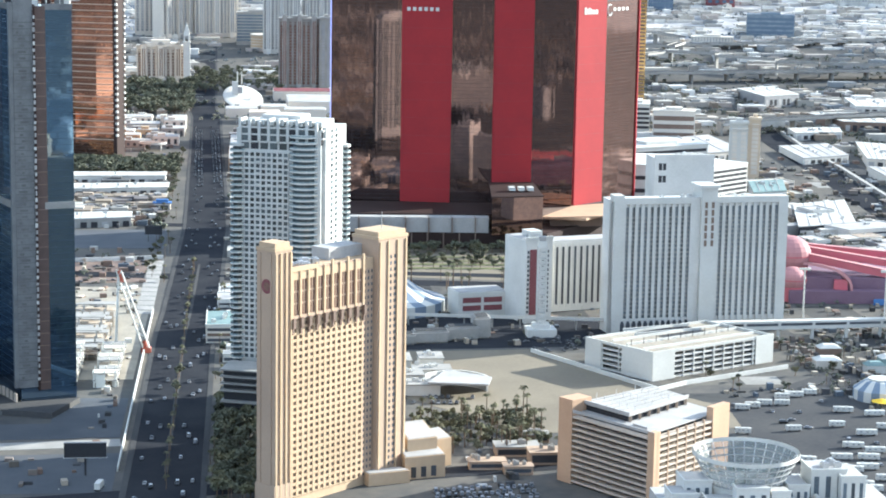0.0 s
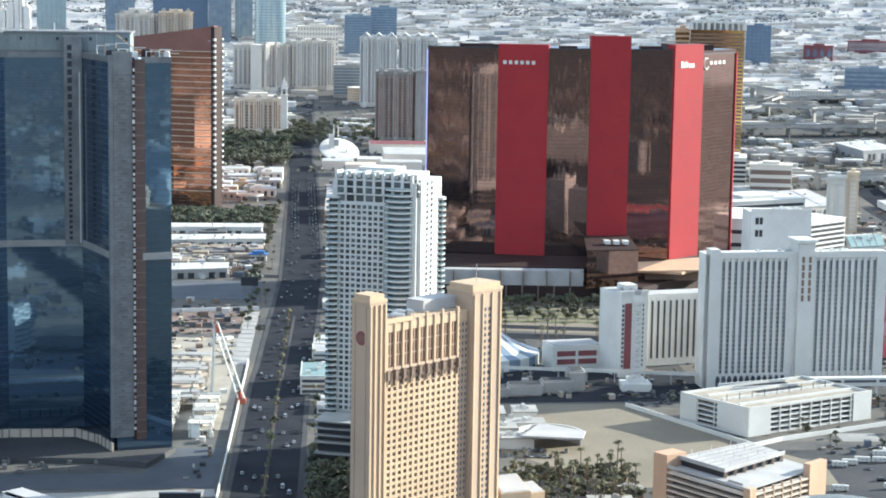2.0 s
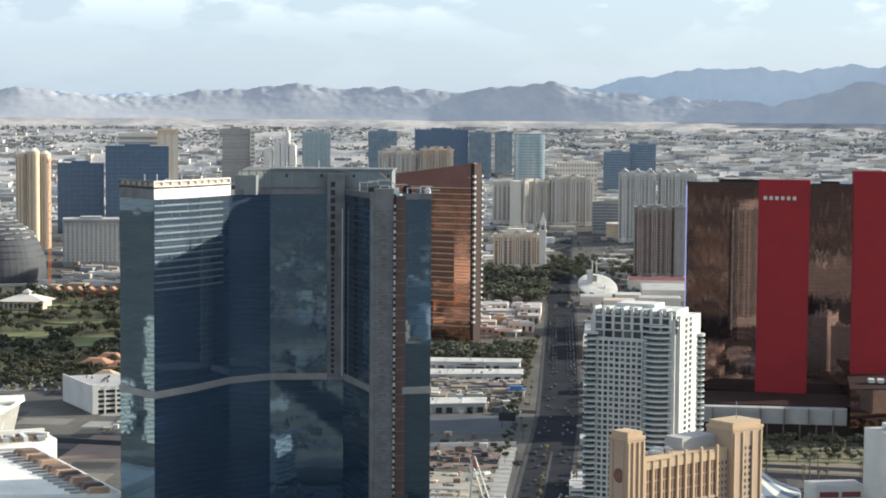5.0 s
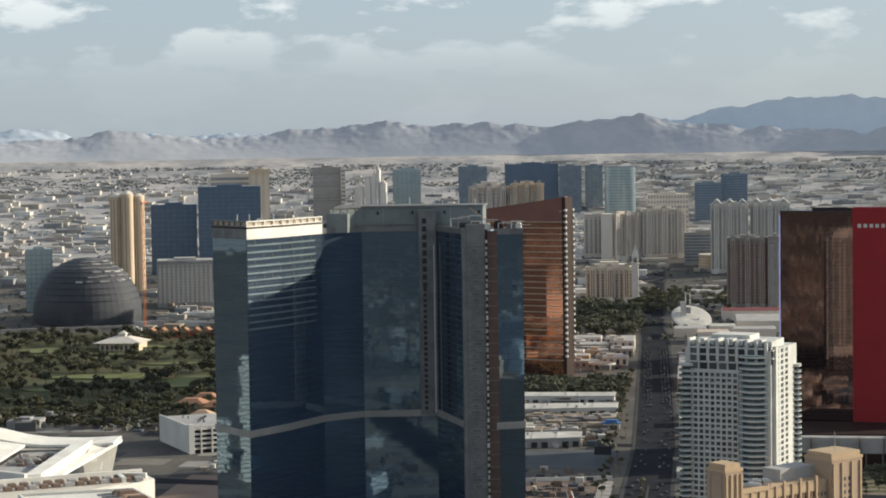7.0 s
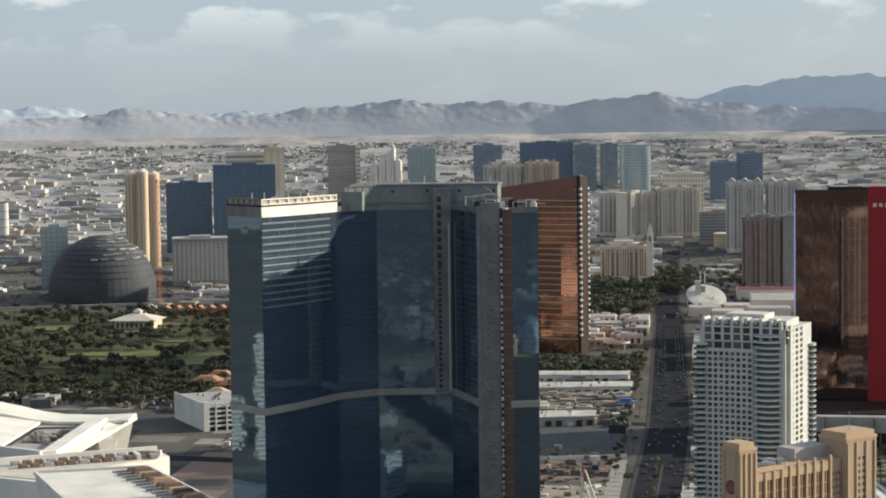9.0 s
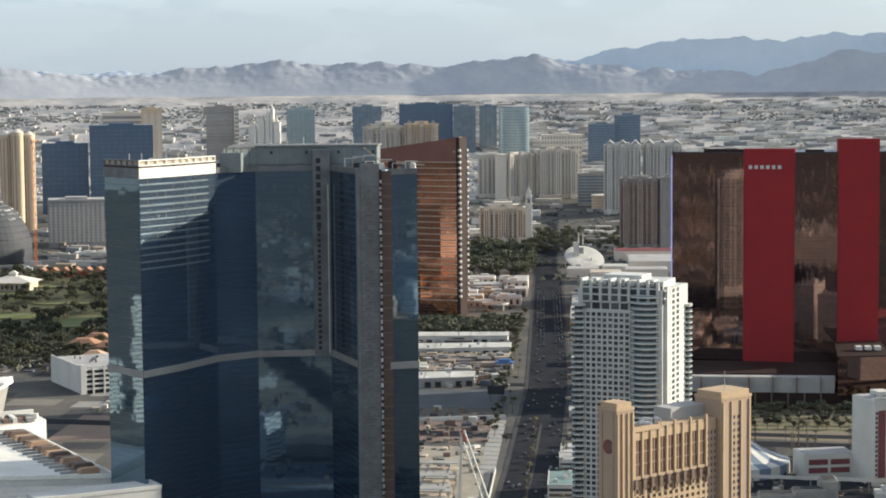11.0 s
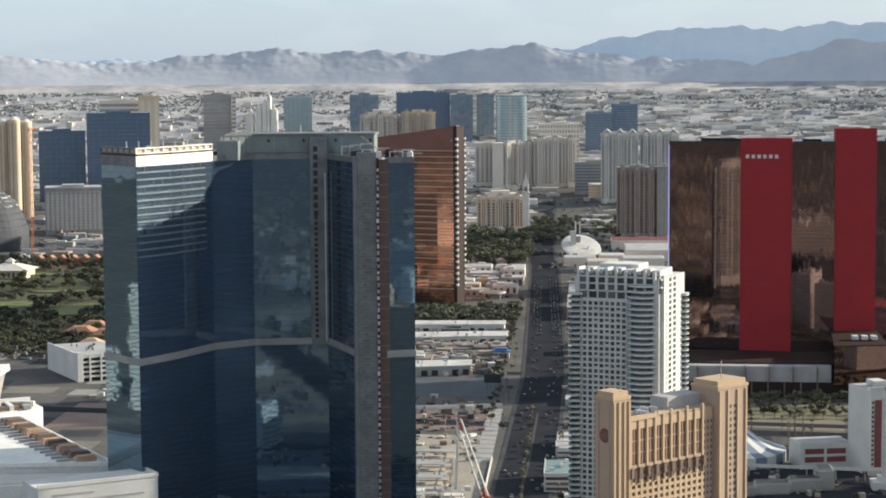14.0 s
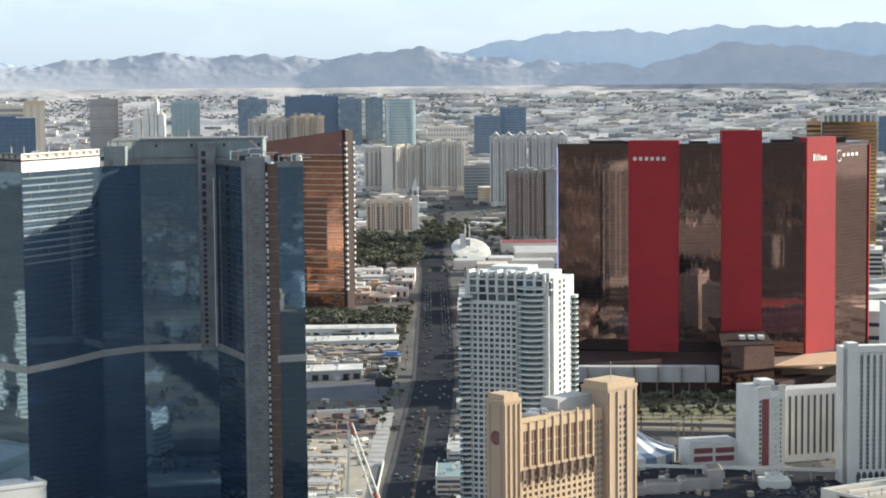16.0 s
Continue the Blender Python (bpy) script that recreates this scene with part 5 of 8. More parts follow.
    for x0, x1, y0, y1, top in ((-24, -14, -8, 6, -4), (-30, -20, -14, -2, -7), (-8, 4, -20, -14, -3.5), (5, 12, -19, -12, -5), (23, 36, -6, 8, -1), (33, 42, -10, 8, -2.5), (-18, -4, -17, -10, -8), (14, 22, -8, 6, -6)):
        part("roof_room", boxes((x + x0, x + x1, y + y0, y + y1, z - 12, z + top)), M["white"] if x0 % 2 else M["offwhite"], h)
        for k in range(3):
            f = x + x0 + (x1 - x0) * (k + 0.25) / 3
            part("louvre", boxes((f, f + (x1 - x0) * 0.14, y + y0 - 0.12, y + y0 + 0.1, z - 11, z + top - 2)), M["greyglass"], h)
        part("room_parapet", boxes((x + x0 - 0.25, x + x1 + 0.25, y + y0 - 0.25, y + y0 + 0.3, z + top - 0.2, z + top + 0.8), (x + x0 - 0.25, x + x0 + 0.3, y + y0 + 0.3, y + y1, z + top - 0.2, z + top + 0.8)), M["white"], h)
        part("room_roof", boxes((x + x0 + 0.4, x + x1 - 0.4, y + y0 + 0.4, y + y1 - 0.4, z + top, z + top + 0.25)), M["roofgrey"], h)
    roof_clutter(h, [(x - 30, y - 28), (x + 50, y - 28), (x + 50, y + 12), (x - 30, y + 12)], z - 12, 44, 19, M["white"], (1, 4))
    roof_clutter(h, [(x - 30, y - 28), (x + 50, y - 28), (x + 50, y + 12), (x - 30, y + 12)], z - 12, 26, 23, M["roofgrey"], (1, 5))
    roof_clutter(h, [(x - 30, y - 28), (x + 50, y - 28), (x + 50, y + 12), (x - 30, y + 12)], z - 12, 12, 29, M["dark"], (1, 3))
    roof_clutter(h, [(x + 24, y - 6), (x + 38, y - 6), (x + 38, y + 7), (x + 24, y + 7)], z - 1, 6, 9, M["steel"], (1, 3))


striped_tower()
casino_blocks()
dome()
parking_garage_white()
parking_garage_tan()
glass_bowl()


# ---- hotel towers further off ----
def far_hotel(label, a0, a1, d, top, wall, window, style="bands", floors=18, cols=8, deep=30, crown=None, name="hotel_tower", category="hotel tower", turn=0.0, sub=0.55):
    (x0, y0), (x1, y1) = polar(a0, d), polar(a1, d * (1 + turn))
    base = on_ground((x0 + x1) / 2, (y0 + y1) / 2)
    t = thing(name, label, category, (x0 + x1) / 2, (y0 + y1) / 2, base)
    m, w = along((x0, y0), (x1, y1))
    body = part("body", boxes((0, w, 0, deep, base - 3, top), m=m), M[wall], t)
    part("roof_edge", boxes((-0.4, w + 0.4, -0.6, deep + 0.4, top, top + 1.2), m=m), M[wall], t)
    part("plant_room", boxes((w * 0.3, w * 0.7, deep * 0.2, deep * 0.7, top + 1.2, top + 4.5), m=m), M[wall], t)
    rh = (top - base - 8) / floors
    if style == "bands":
        for k in range(floors):
            z = base + 7 + k * rh
            part("window_band", boxes((w * 0.02, w * 0.98, -0.3, 0.1, z, z + rh * sub), m=m), M[window], body)
    elif style == "strips":
        cw = w / cols
        for i in range(cols):
            part("window_strip", boxes((cw * (i + 0.25), cw * (i + 0.8), -0.3, 0.1, base + 8, top - 5), m=m), M[window], body)
            part("rib", boxes((cw * i - cw * 0.12, cw * i + cw * 0.12, -1.2, 0.1, base + 4, top - 1), m=m), M[wall], t)
        fine = bmesh.new()
        n = int((top - base - 13) / 4.2)
        for k in range(1, n):
            z = base + 8 + (top - base - 13) * k / n
            box(fine, 0, w, -0.5, 0.1, z, z + 0.9, m)
        part("belt_field", fine, M[wall], t, kind="stuff")
        part("attic", boxes((-0.8, w + 0.8, -1.6, 0.1, top - 7.5, top - 6.2), (-1.2, w + 1.2, -2.2, 0.1, top - 1.2, top + 1.6), m=m), M[wall], t)
        if cols >= 8 and deep <= 34:  # projecting bays with a roof of their own
            for f in (0.14, 0.5, 0.86):
                x, bw = w * f, w * 0.06
                bay = part("bay", boxes((x - bw, x + bw, -6, 0.2, base - 2, top + 3), m=m), M[wall], t)
                part("bay_roof", boxes((x - bw - 0.6, x + bw + 0.6, -6.6, 0.2, top + 3, top + 4.2), (x - bw * 0.6, x + bw * 0.6, -4.5, 0.2, top + 4.2, top + 6.4), m=m), M["concrete"], bay)
                for s in (-0.55, 0.2):
                    part("bay_window", boxes((x + bw * s, x + bw * (s + 0.4), -6.25, -5.9, base + 9, top - 3), m=m), M[window], bay)
    elif style == "grid":
        cw = w / cols
        panes(t, m, (cw * 0.5, rh * 0.55), [((i + 0.5) * cw, -0.1, base + 8 + (k + 0.5) * rh) for k in range(floors) for i in range(cols)], M[window], limit=120)
    elif style == "glass":
        bm = bmesh.new()
        for k in range(1, floors):
            box(bm, 0, w, -0.25, 0.05, base + 7 + k * rh - 0.3, base + 7 + k * rh + 0.3, m)
        for i in range(cols + 1):
            box(bm, w * i / cols - 0.25, w * i / cols + 0.25, -0.22, 0.05, base + 4, top - 1, m)
        part("mullions", bm, M[window], t, kind="stuff")
    if crown == "frame":  # an open pale attic of posts under a beam
        part("crown_beam", boxes((-0.5, w + 0.5, -0.8, 3, top + 9.5, top + 12.6), m=m), M["white"], t)
        part("crown_back", boxes((3, w - 0.4, 4, deep - 4, top + 1.2, top + 11), m=m), M["roofgrey"], t)
        for i in range(10):
            x = w * (i / 9)
            part("crown_post", boxes((x - 1.2 - (i % 3 == 0), x + 1.2 + (i % 3 == 0), -0.7, 1.5, top + 1.2, top + 9.5), m=m), M["white"], t)
    if crown == "gable":
        for f0, f1 in ((0.02, 0.3), (0.36, 0.64), (0.7, 0.98)):
            bm = bmesh.new()
            v = [bm.verts.new(m @ Vector(c)) for c in ((w * f0, -1, top + 1.2), (w * f1, -1, top + 1.2), (w * (f0 + f1) / 2, -1, top + 9), (w * f0, deep, top + 1.2), (w * f1, deep, top + 1.2), (w * (f0 + f1) / 2, deep, top + 9))]
            for f in ((0, 1, 2), (5, 4, 3), (0, 3, 4, 1), (1, 4, 5, 2), (2, 5, 3, 0)):
                bm.faces.new([v[i] for i in f])
            part("gable", bm, M[wall], t)
    if crown == "steps":
        part("upper_step", boxes((w * 0.12, w * 0.88, 2, deep - 2, top + 1.2, top + 5), m=m), M[wall], t)
        part("upper_step", boxes((w * 0.3, w * 0.7, 5, deep - 5, top + 5, top + 9), m=m), M[wall], t)
    return t


far_hotel("beige hotel block behind a blue tower", -13.75, -12.6, 3900, 208, "beige", "farwin", "bands", 10)
# Lit tower edges as blocks of their own, with sunlight put into the colour.
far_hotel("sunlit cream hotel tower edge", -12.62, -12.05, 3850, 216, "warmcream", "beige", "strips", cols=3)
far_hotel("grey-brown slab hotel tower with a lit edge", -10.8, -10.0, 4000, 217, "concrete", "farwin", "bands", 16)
far_hotel("narrow pale edge of a hotel tower", -9.99, -9.87, 3990, 217, "beige", "farwin", "bands", 12)
far_hotel("slim grey-green glass tower", -8.5, -7.7, 4100, 209, "palegls", "farglass", "glass", 20, 6)
far_hotel("dark blue glass tower with a flat top", -6.6, -5.78, 4000, 214, "farglass", "fardark", "glass", 18, 8)
far_hotel("beige resort tower with dark window strips", -6.3, -5.15, 2900, 198, "beige", "farwin", "strips", cols=9, crown="steps")
far_hotel("beige resort tower with dark window strips", -5.1, -4.15, 2880, 202, "warmcream", "farwin", "strips", cols=8)
far_hotel("wide dark glass casino tower", -5.26, -3.72, 4150, 216, "fardark", "fardark", "glass", 20, 10)
far_hotel("dark blue-grey glass tower", -3.7, -3.06, 4050, 212, "farglass", "fardark", "glass", 20, 5)
far_hotel("teal glass tower beside a curved one", -2.95, -2.45, 4080, 212, "farglass", "palegls", "glass", 20, 4)
far_hotel("grey concrete hotel tower", -2.99, -2.2, 3500, 134, "beige", "farwin", "strips", cols=6)
far_hotel("pale resort wing with long window strips", -2.2, -1.35, 3450, 135.1, "beige", "farwin", "strips", cols=9, turn=0.012)
far_hotel("pale resort wing with long window strips", -1.3, -0.1, 3480, 142.2, "beige", "farwin", "strips", cols=12, turn=0.004)
far_hotel("cream resort block with arcaded top", -1.17, 0.0, 3600, 165, "beige", "farwin", "grid", 10, 14)
far_hotel("white classical hotel with gabled roofs", 0.64, 1.7, 3300, 156, "offwhite", "farwin", "strips", cols=10, crown="gable")
far_hotel("white classical hotel with gabled roofs", 1.75, 2.87, 3320, 156, "offwhite", "farwin", "strips", cols=11, crown="gable")
far_hotel("blue-grey office tower with flat top", 0.18, 0.95, 3900, 178, "farglass", "fardark", "bands", 14)
far_hotel("taller blue-grey office tower", 0.93, 1.68, 3950, 194, "farglass", "fardark", "bands", 16)
far_hotel("brown hotel slab with vertical fins", 1.09, 2.25, 2900, 120.0, "concrete", "umber", "strips", cols=9, deep=24)
far_hotel("pale lift tower at the end of a hotel slab", 2.27, 2.6, 2890, 122.1, "concrete", "farwin", "strips", cols=2, deep=24)
far_hotel("grey hotel block behind a round drum", -0.13, 1.0, 3400, 104.2, "concrete", "farglass", "bands", 9)
far_hotel("white-edged end of a hotel wing", 0.85, 1.05, 3390, 105.9, "offwhite", "farwin", "bands", 9)
far_hotel("ornate cream palace front with arcades", -2.95, -1.6, 2980, 73.2, "beige", "brown", "strips", cols=10, crown="steps")
t = thing("apartment_tower", "tall cream apartment tower of three rounded bays", "apartment tower", *polar(-16.12, 3200), on_ground(*polar(-16.12, 3200)))
for turn, top, r in ((-16.44, 186, 9.5), (-16.12, 190, 10), (-15.8, 186, 9.5)):
    x, y = polar(turn, 3200 if r > 9.5 else 3208)
    part("bay", round_block(r, r, 20, top, 20, cx=x, cy=y), M["warmcream"], t)
    part("cap", round_block(r, r * 0.3, top, top + 5, 20, cx=x, cy=y), M["beige"], t)
    for a in (-125, -90, -55):
        part("window_strip", boxes((-1.1, 1.1, -0.3, 0.3, 36, top - 5), m=pose(x + r * math.cos(radians(a)), y + r * math.sin(radians(a)), 0, 0, 0, a + 90)), M["creamdark"], t)
far_hotel("dark blue mirror glass timeshare tower", -14.1, -12.32, 3300, 196, "fardark", "farglass", "glass", 22, 10)
far_hotel("lower dark blue glass tower", -15.45, -14.15, 3350, 166, "fardark", "farglass", "glass", 14, 8)
far_hotel("slim blue glass office tower", -19.0, -18.25, 3000, 114, "palegls", "farglass", "glass", 12, 5)
far_hotel("long grey hall with pale vertical panels", -15.3, -13.73, 3000, 92, "roofgrey", "beige", "strips", cols=12, deep=60, name="hall", category="building")
far_hotel("gold mirror glass tower with a pale crown", 10.09, 11.62, 2550, 197, "goldglass", "brown", "bands", 40, deep=40, sub=0.45, crown="frame")
# The gold tower's lit edge: orange light put into a tan block.
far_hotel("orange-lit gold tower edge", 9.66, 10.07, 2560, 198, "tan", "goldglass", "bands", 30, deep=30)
far_hotel("white parking podium below the gold tower", 11.12, 11.8, 2500, 40, "white", "dark", "bands", 5, name="parking_garage", category="parking garage", deep=60)
far_hotel("navy blue glass office tower with flat roof", 11.66, 12.36, 3900, 172, "fardark", "farglass", "glass", 9, 6)
far_hotel("dark grey office block with glass front", 14.45, 15.8, 3600, 107, "farglass", "fardark", "bands", 4, deep=50)
far_hotel("brown and blue hotel block", 13.3, 14.1, 3950, 134, "maroon", "fardark", "strips", cols=4)
far_hotel("red-brown hotel block behind an office", 14.5, 15.75, 4050, 142, "maroon", "farwin", "bands", 6)
far_hotel("white hospital-like slab with vertical fins", 16.9, 18.5, 4000, 127, "offwhite", "farwin", "strips", cols=18)
far_hotel("row of grey-beige apartment blocks", 12.0, 12.6, 3500, 72, "beige", "farwin", "grid", 4, 8, name="apartment_block", category="apartment block")
far_hotel("row of grey-beige apartment blocks", 12.9, 14.1, 3480, 72, "beige", "farwin", "grid", 4, 14, name="apartment_block", category="apartment block")
far_hotel("white lift tower above a parking deck", 14.12, 14.62, 2080, 62, "white", "beige", "strips", cols=2, deep=14, name="office_block", category="office")
far_hotel("cream stair tower above a parking deck", 14.66, 14.98, 2085, 66, "warmcream", "beige", "strips", cols=1, deep=14, name="office_block", category="office")
far_hotel("long white parking garage with dark decks", 11.3, 13.5, 2000, 40, "white", "dark", "bands", 6, deep=70, name="parking_garage", category="parking garage", turn=0.03)
far_hotel("long white parking garage with dark decks", 13.5, 14.65, 1850, 40, "white", "dark", "bands", 7, deep=60, name="parking_garage", category="parking garage", turn=0.03)
far_hotel("grey flat-roofed deck building", 11.4, 13.45, 1830, 44, "offwhite", "dark", "bands", 3, deep=90, name="parking_garage", category="parking garage", sub=0.3)
far_hotel("cream low office with window rows", 11.9, 13.1, 2420, 40, "beige", "brown", "bands", 3, name="office_block", category="office")


def round_tower(label, turn, d, r, top, wall, band, floors, name="hotel_tower", category="hotel tower", squash=0.5):
    x, y = polar(turn, d)
    base = on_ground(x, y)
    t = thing(name, label, category, x, y, base)
    part("body", round_block(r, r, base - 3, top, 36, cx=x, cy=y, squash=squash), M[wall], t)
    for k in range(floors):
        z = base + 4 + (top - base - 6) * k / floors
        part("floor_ring", round_block(r + 0.4, r + 0.4, z, z + 0.8, 36, cx=x, cy=y, squash=squash), M[band], t)
    part("cap", round_block(r + 0.8, r + 0.8, top, top + 1.5, 36, cx=x, cy=y, squash=squash), M[band], t)


round_tower("curved pale teal glass hotel tower", -1.95, 4020, 31, 210, "palegls", "farglass", 16)
round_tower("cream round drum of a theatre", 0.67, 3350, 23, 70, "cream", "beige", 4, "theatre_drum", "theatre", 1.0)
round_tower("round white reservoir-like tower cap", -20.0, 3600, 8, 130, "offwhite", "brown", 4, "round_tower", "tower", 1.0)


def spire():
    x, y = polar(-1.54, 2960)
    b = on_ground(x, y)
    t = thing("bell_tower", "slim white bell tower with a pointed roof", "tower", x, y, b)
    part("shaft", boxes((x - 5, x + 5, y - 5, y + 5, b, 81)), M["offwhite"], t)
    for s in (-1, 1):
        part("belfry_post", boxes((x + s * 3.5 - 1, x + s * 3.5 + 1, y - 4.5, y + 4.5, 81, 90)), M["offwhite"], t)
    part("belfry_floor", boxes((x - 6, x + 6, y - 6, y + 6, 80, 81.5)), M["white"], t)
    part("pointed_roof", prism([(x - 5, y - 5), (x + 5, y - 5), (x + 5, y + 5), (x - 5, y + 5)], 90, 110, shrink=0.04), M["white"], t)
    x, y = polar(-9.1, 4000)
    b = on_ground(x, y)
    t = thing("castle_hotel", "white castle-like hotel with stepped pinnacles", "hotel", x, y, b)
    for dx, w, top in ((-26, 16, 178), (-8, 12, 190), (4, 9, 200), (13, 7, 212), (22, 14, 186)):
        part("block", boxes((x + dx - w / 2, x + dx + w / 2, y - 8, y + 10, b - 3, top)), M["offwhite"], t)
        part("pinnacle", prism([(x + dx - w / 3, y - 5), (x + dx + w / 3, y - 5), (x + dx + w / 3, y + 5), (x + dx - w / 3, y + 5)], top, top + 10, shrink=0.1), M["beige"], t)


def cloud_disc():
    x, y = 3, 2740
    b = on_ground(x, y)
    t = thing("disc_canopy", "white oval disc canopy on tall legs", "canopy", x, y, b)
    bm = bmesh.new()
    bmesh.ops.create_uvsphere(bm, u_segments=36, v_segments=12, radius=1, matrix=pose(x, y, 9 + b, 24, 12, 0) @ Matrix.Diagonal((28, 34, 2.4, 1)))
    part("disc", bm, M["roofwhite"], t)
    for dx, dy, h in ((-10, -6, 9), (10, -6, 11), (-8, 14, 17), (8, 14, 15)):
        part("leg", round_block(1.3, 1.0, b, b + h, 10, cx=x + dx, cy=y + dy), M["white"], t)
    part("mast_house", boxes((x - 15, x - 7, y - 2, y + 5, b + 8, b + 31)), M["offwhite"], t)
    part("screen", boxes((x - 7, x - 1, y - 3.3, y - 1, b + 15, b + 24)), M["roofgrey"], t)
    for k in (-3, 3):
        part("mast", round_block(0.9, 0.6, b + 27, b + 45, 8, cx=x - 5 + k, cy=y), M["white"], t)
    m = thing("mall", "low flat mall roofs in white and brick red", "shopping mall", 90, 2720, b)
    for x0, x1, y0, y1, z, mat in ((-20, 22, 2600, 2640, 7, "roofgrey"), (26, 60, 2610, 2650, 9, "roofwhite"), (62, 150, 2650, 2760, 12, "roofgrey"), (10, 50, 2540, 2580, 8, "deck"), (56, 110, 2560, 2600, 10, "roofgrey"), (45, 140, 2775, 2830, 15, "maroon")):
        part("block", prism([(x0, y0), (x1, y0), (x1, y1), (x0, y1)], 0, b + z), M["beige"], m)
        part("roof", prism([(x0 + 1, y0 + 1), (x1 - 1, y0 + 1), (x1 - 1, y1 - 1), (x0 + 1, y1 - 1)], b + z, b + z + 0.5), M[mat], m)


def dark_dome():
    x, y = polar(-17.3, 2890)
    b = on_ground(x, y)
    t = thing("arena_dome", "dark spherical arena under construction", "arena", x, y, b)
    bm, rows, n, k, r = bmesh.new(), [], 48, 14, 77
    for j in range(k + 1):
        e = -0.2 + (math.pi / 2 + 0.2) * j / k
        rows.append([bm.verts.new((x + r * math.cos(e) * math.cos(2 * math.pi * i / n), y + r * math.cos(e) * math.sin(2 * math.pi * i / n), b + 14 + r * math.sin(e))) for i in range(n)])
    for r0, r1 in zip(rows, rows[1:]):
        for i in range(n):
            bm.faces.new((r0[i], r0[(i + 1) % n], r1[(i + 1) % n], r1[i]))
    part("shell", bm, M["sphere"], t)
    for j in range(2, 12):
        e = math.pi / 2 * j / 13
        rr = r * math.cos(e) + 0.8
        part("ring", round_block(rr, rr - 0.6, b + 13.6 + r * math.sin(e), b + 14.8 + r * math.sin(e), n, cx=x, cy=y, cap=False), M["midgrey"] if j > 7 else M["dark"], t)
    rnd = random.Random(5)
    for k in range(44):  # panel shards in rings: sunlight on the shoulder put into their pale colour
        a, e = rnd.uniform(-1.45, 0.2), 0.62 + 0.115 * (k % 6) + rnd.uniform(-0.015, 0.015)
        c = Vector((math.cos(e) * math.cos(a), math.cos(e) * math.sin(a), math.sin(e)))
        m = Matrix.Translation(Vector((x, y, b + 14)) + c * (r + 0.4)) @ c.to_track_quat("Z", "Y").to_matrix().to_4x4()
        s = rnd.uniform(3, 8)
        part("pale_patch", boxes((-s, s, -1.3, 1.3, 0, 0.4), m=m), M["roofgrey"] if rnd.random() < 0.4 else M["midgrey"], t)


def tower_crane(x, y, top, jib, turn, mat, label):
    b = on_ground(x, y)
    t = thing("tower_crane", label, "crane", x, y, b)
    for dx, dy in ((-1.2, -1.2), (1.2, -1.2), (1.2, 1.2), (-1.2, 1.2)):
        part("mast_chord", boxes((x + dx - 0.2, x + dx + 0.2, y + dy - 0.2, y + dy + 0.2, b, top)), M[mat], t)
    n = int((top - b) / 5)
    for k in range(n):
        z = b + k * 5
        part("brace", boxes((-0.25, 0.25, -0.25, 0.25, 0, 5.5), m=pose(x - 1.2, y - 1.2, z, 0, 25 if k % 2 else 0, 0)), M[mat], t)
    part("jib", boxes((-jib * 0.3, jib, -0.8, 0.8, 0, 1.6), m=pose(x, y, top, 0, 0, turn)), M[mat], t)
    part("counterweight", boxes((-jib * 0.3, -jib * 0.2, -1.5, 1.5, -3, 0), m=pose(x, y, top, 0, 0, turn)), M["roofgrey"], t)


spire()
cloud_disc()
dark_dome()
tower_crane(*polar(-15.68, 2750), 188, 12, 80, "orange", "tall orange tower crane beside the dome")


# ---- white halls and the golf course beyond the glass tower ----
def white_halls():
    t = thing("exhibition_hall", "large white exhibition hall with slots in its wall", "hall", -300, 1040)
    m, w = along((-279, 992), (-224, 1028))
    part("wall", boxes((0, w, 0, 26, 0, 50), m=m), M["offwhite"], t)
    for x0, x1, z in ((8, 30, 45.2), (15, 58, 41.6), (2, 12, 39), (36, 58, 37), (4, 26, 33), (22, 50, 28), (6, 34, 22)):
        part("slot", boxes((x0, x1, -0.25, 0.1, z, z + 1.1), m=m), M["roofgrey"], t)
    part("parapet", boxes((-0.3, w + 0.3, -0.4, 0.8, 50, 52), (w - 0.8, w + 0.4, 0, 26, 50, 52), m=m), M["offwhite"], t)
    # the great flat roof with its plant along one edge
    roof = [(-420, 1198), (-354, 1222), (-262, 1080), (-349, 1069)]
    part("main_block", prism(roof, 0, 45), M["hallwhite"], t)
    part("main_roof", prism([(-417, 1196), (-355, 1218), (-266, 1080), (-348, 1072)], 45, 46), M["hallwhite"], t)
    for p, q in zip(roof, [*roof[1:], roof[0]]):
        m, w = along(p, q)
        part("parapet", boxes((0, w, -0.3, 1.2, 45, 47.4), m=m), M["hallwhite"], t)
    part("front_block", prism([(-349, 1064), (-262, 1076), (-256, 1052), (-332, 1030)], 0, 42), M["hallwhite"], t)
    part("front_roof", prism([(-346, 1062), (-264, 1073), (-259, 1054), (-331, 1034)], 42, 42.5), M["warmroof"], t)
    m, w = along((-266, 1085), (-352, 1216))
    for i in range(15):
        x = 6 + i * 10
        part("roof_unit", boxes((x, x + 5.5, 3, 15, 46, 48.6 + i % 2), (x + 0.5, x + 5, 4, 14, 48.6 + i % 2, 49.4 + i % 2), m=m), M["brown" if i % 3 else "tan"], t)
        part("duct", boxes((x + 6.5, x + 8, 6, 24, 46, 47.4), m=m), M["roofgrey"], t)
    part("side_ledge", prism([(-354, 1222), (-331, 1224), (-246, 1090), (-262, 1080)], 0, 36), M["hallwhite"], t)
    roof_clutter(t, [(-345, 1212), (-333, 1216), (-255, 1092), (-265, 1090)], 36, 16, 31, M["roofgrey"], (2, 5))
    m, w = along((-420, 1198), (-349, 1069))
    for i in range(9):  # dark buttresses down the long side
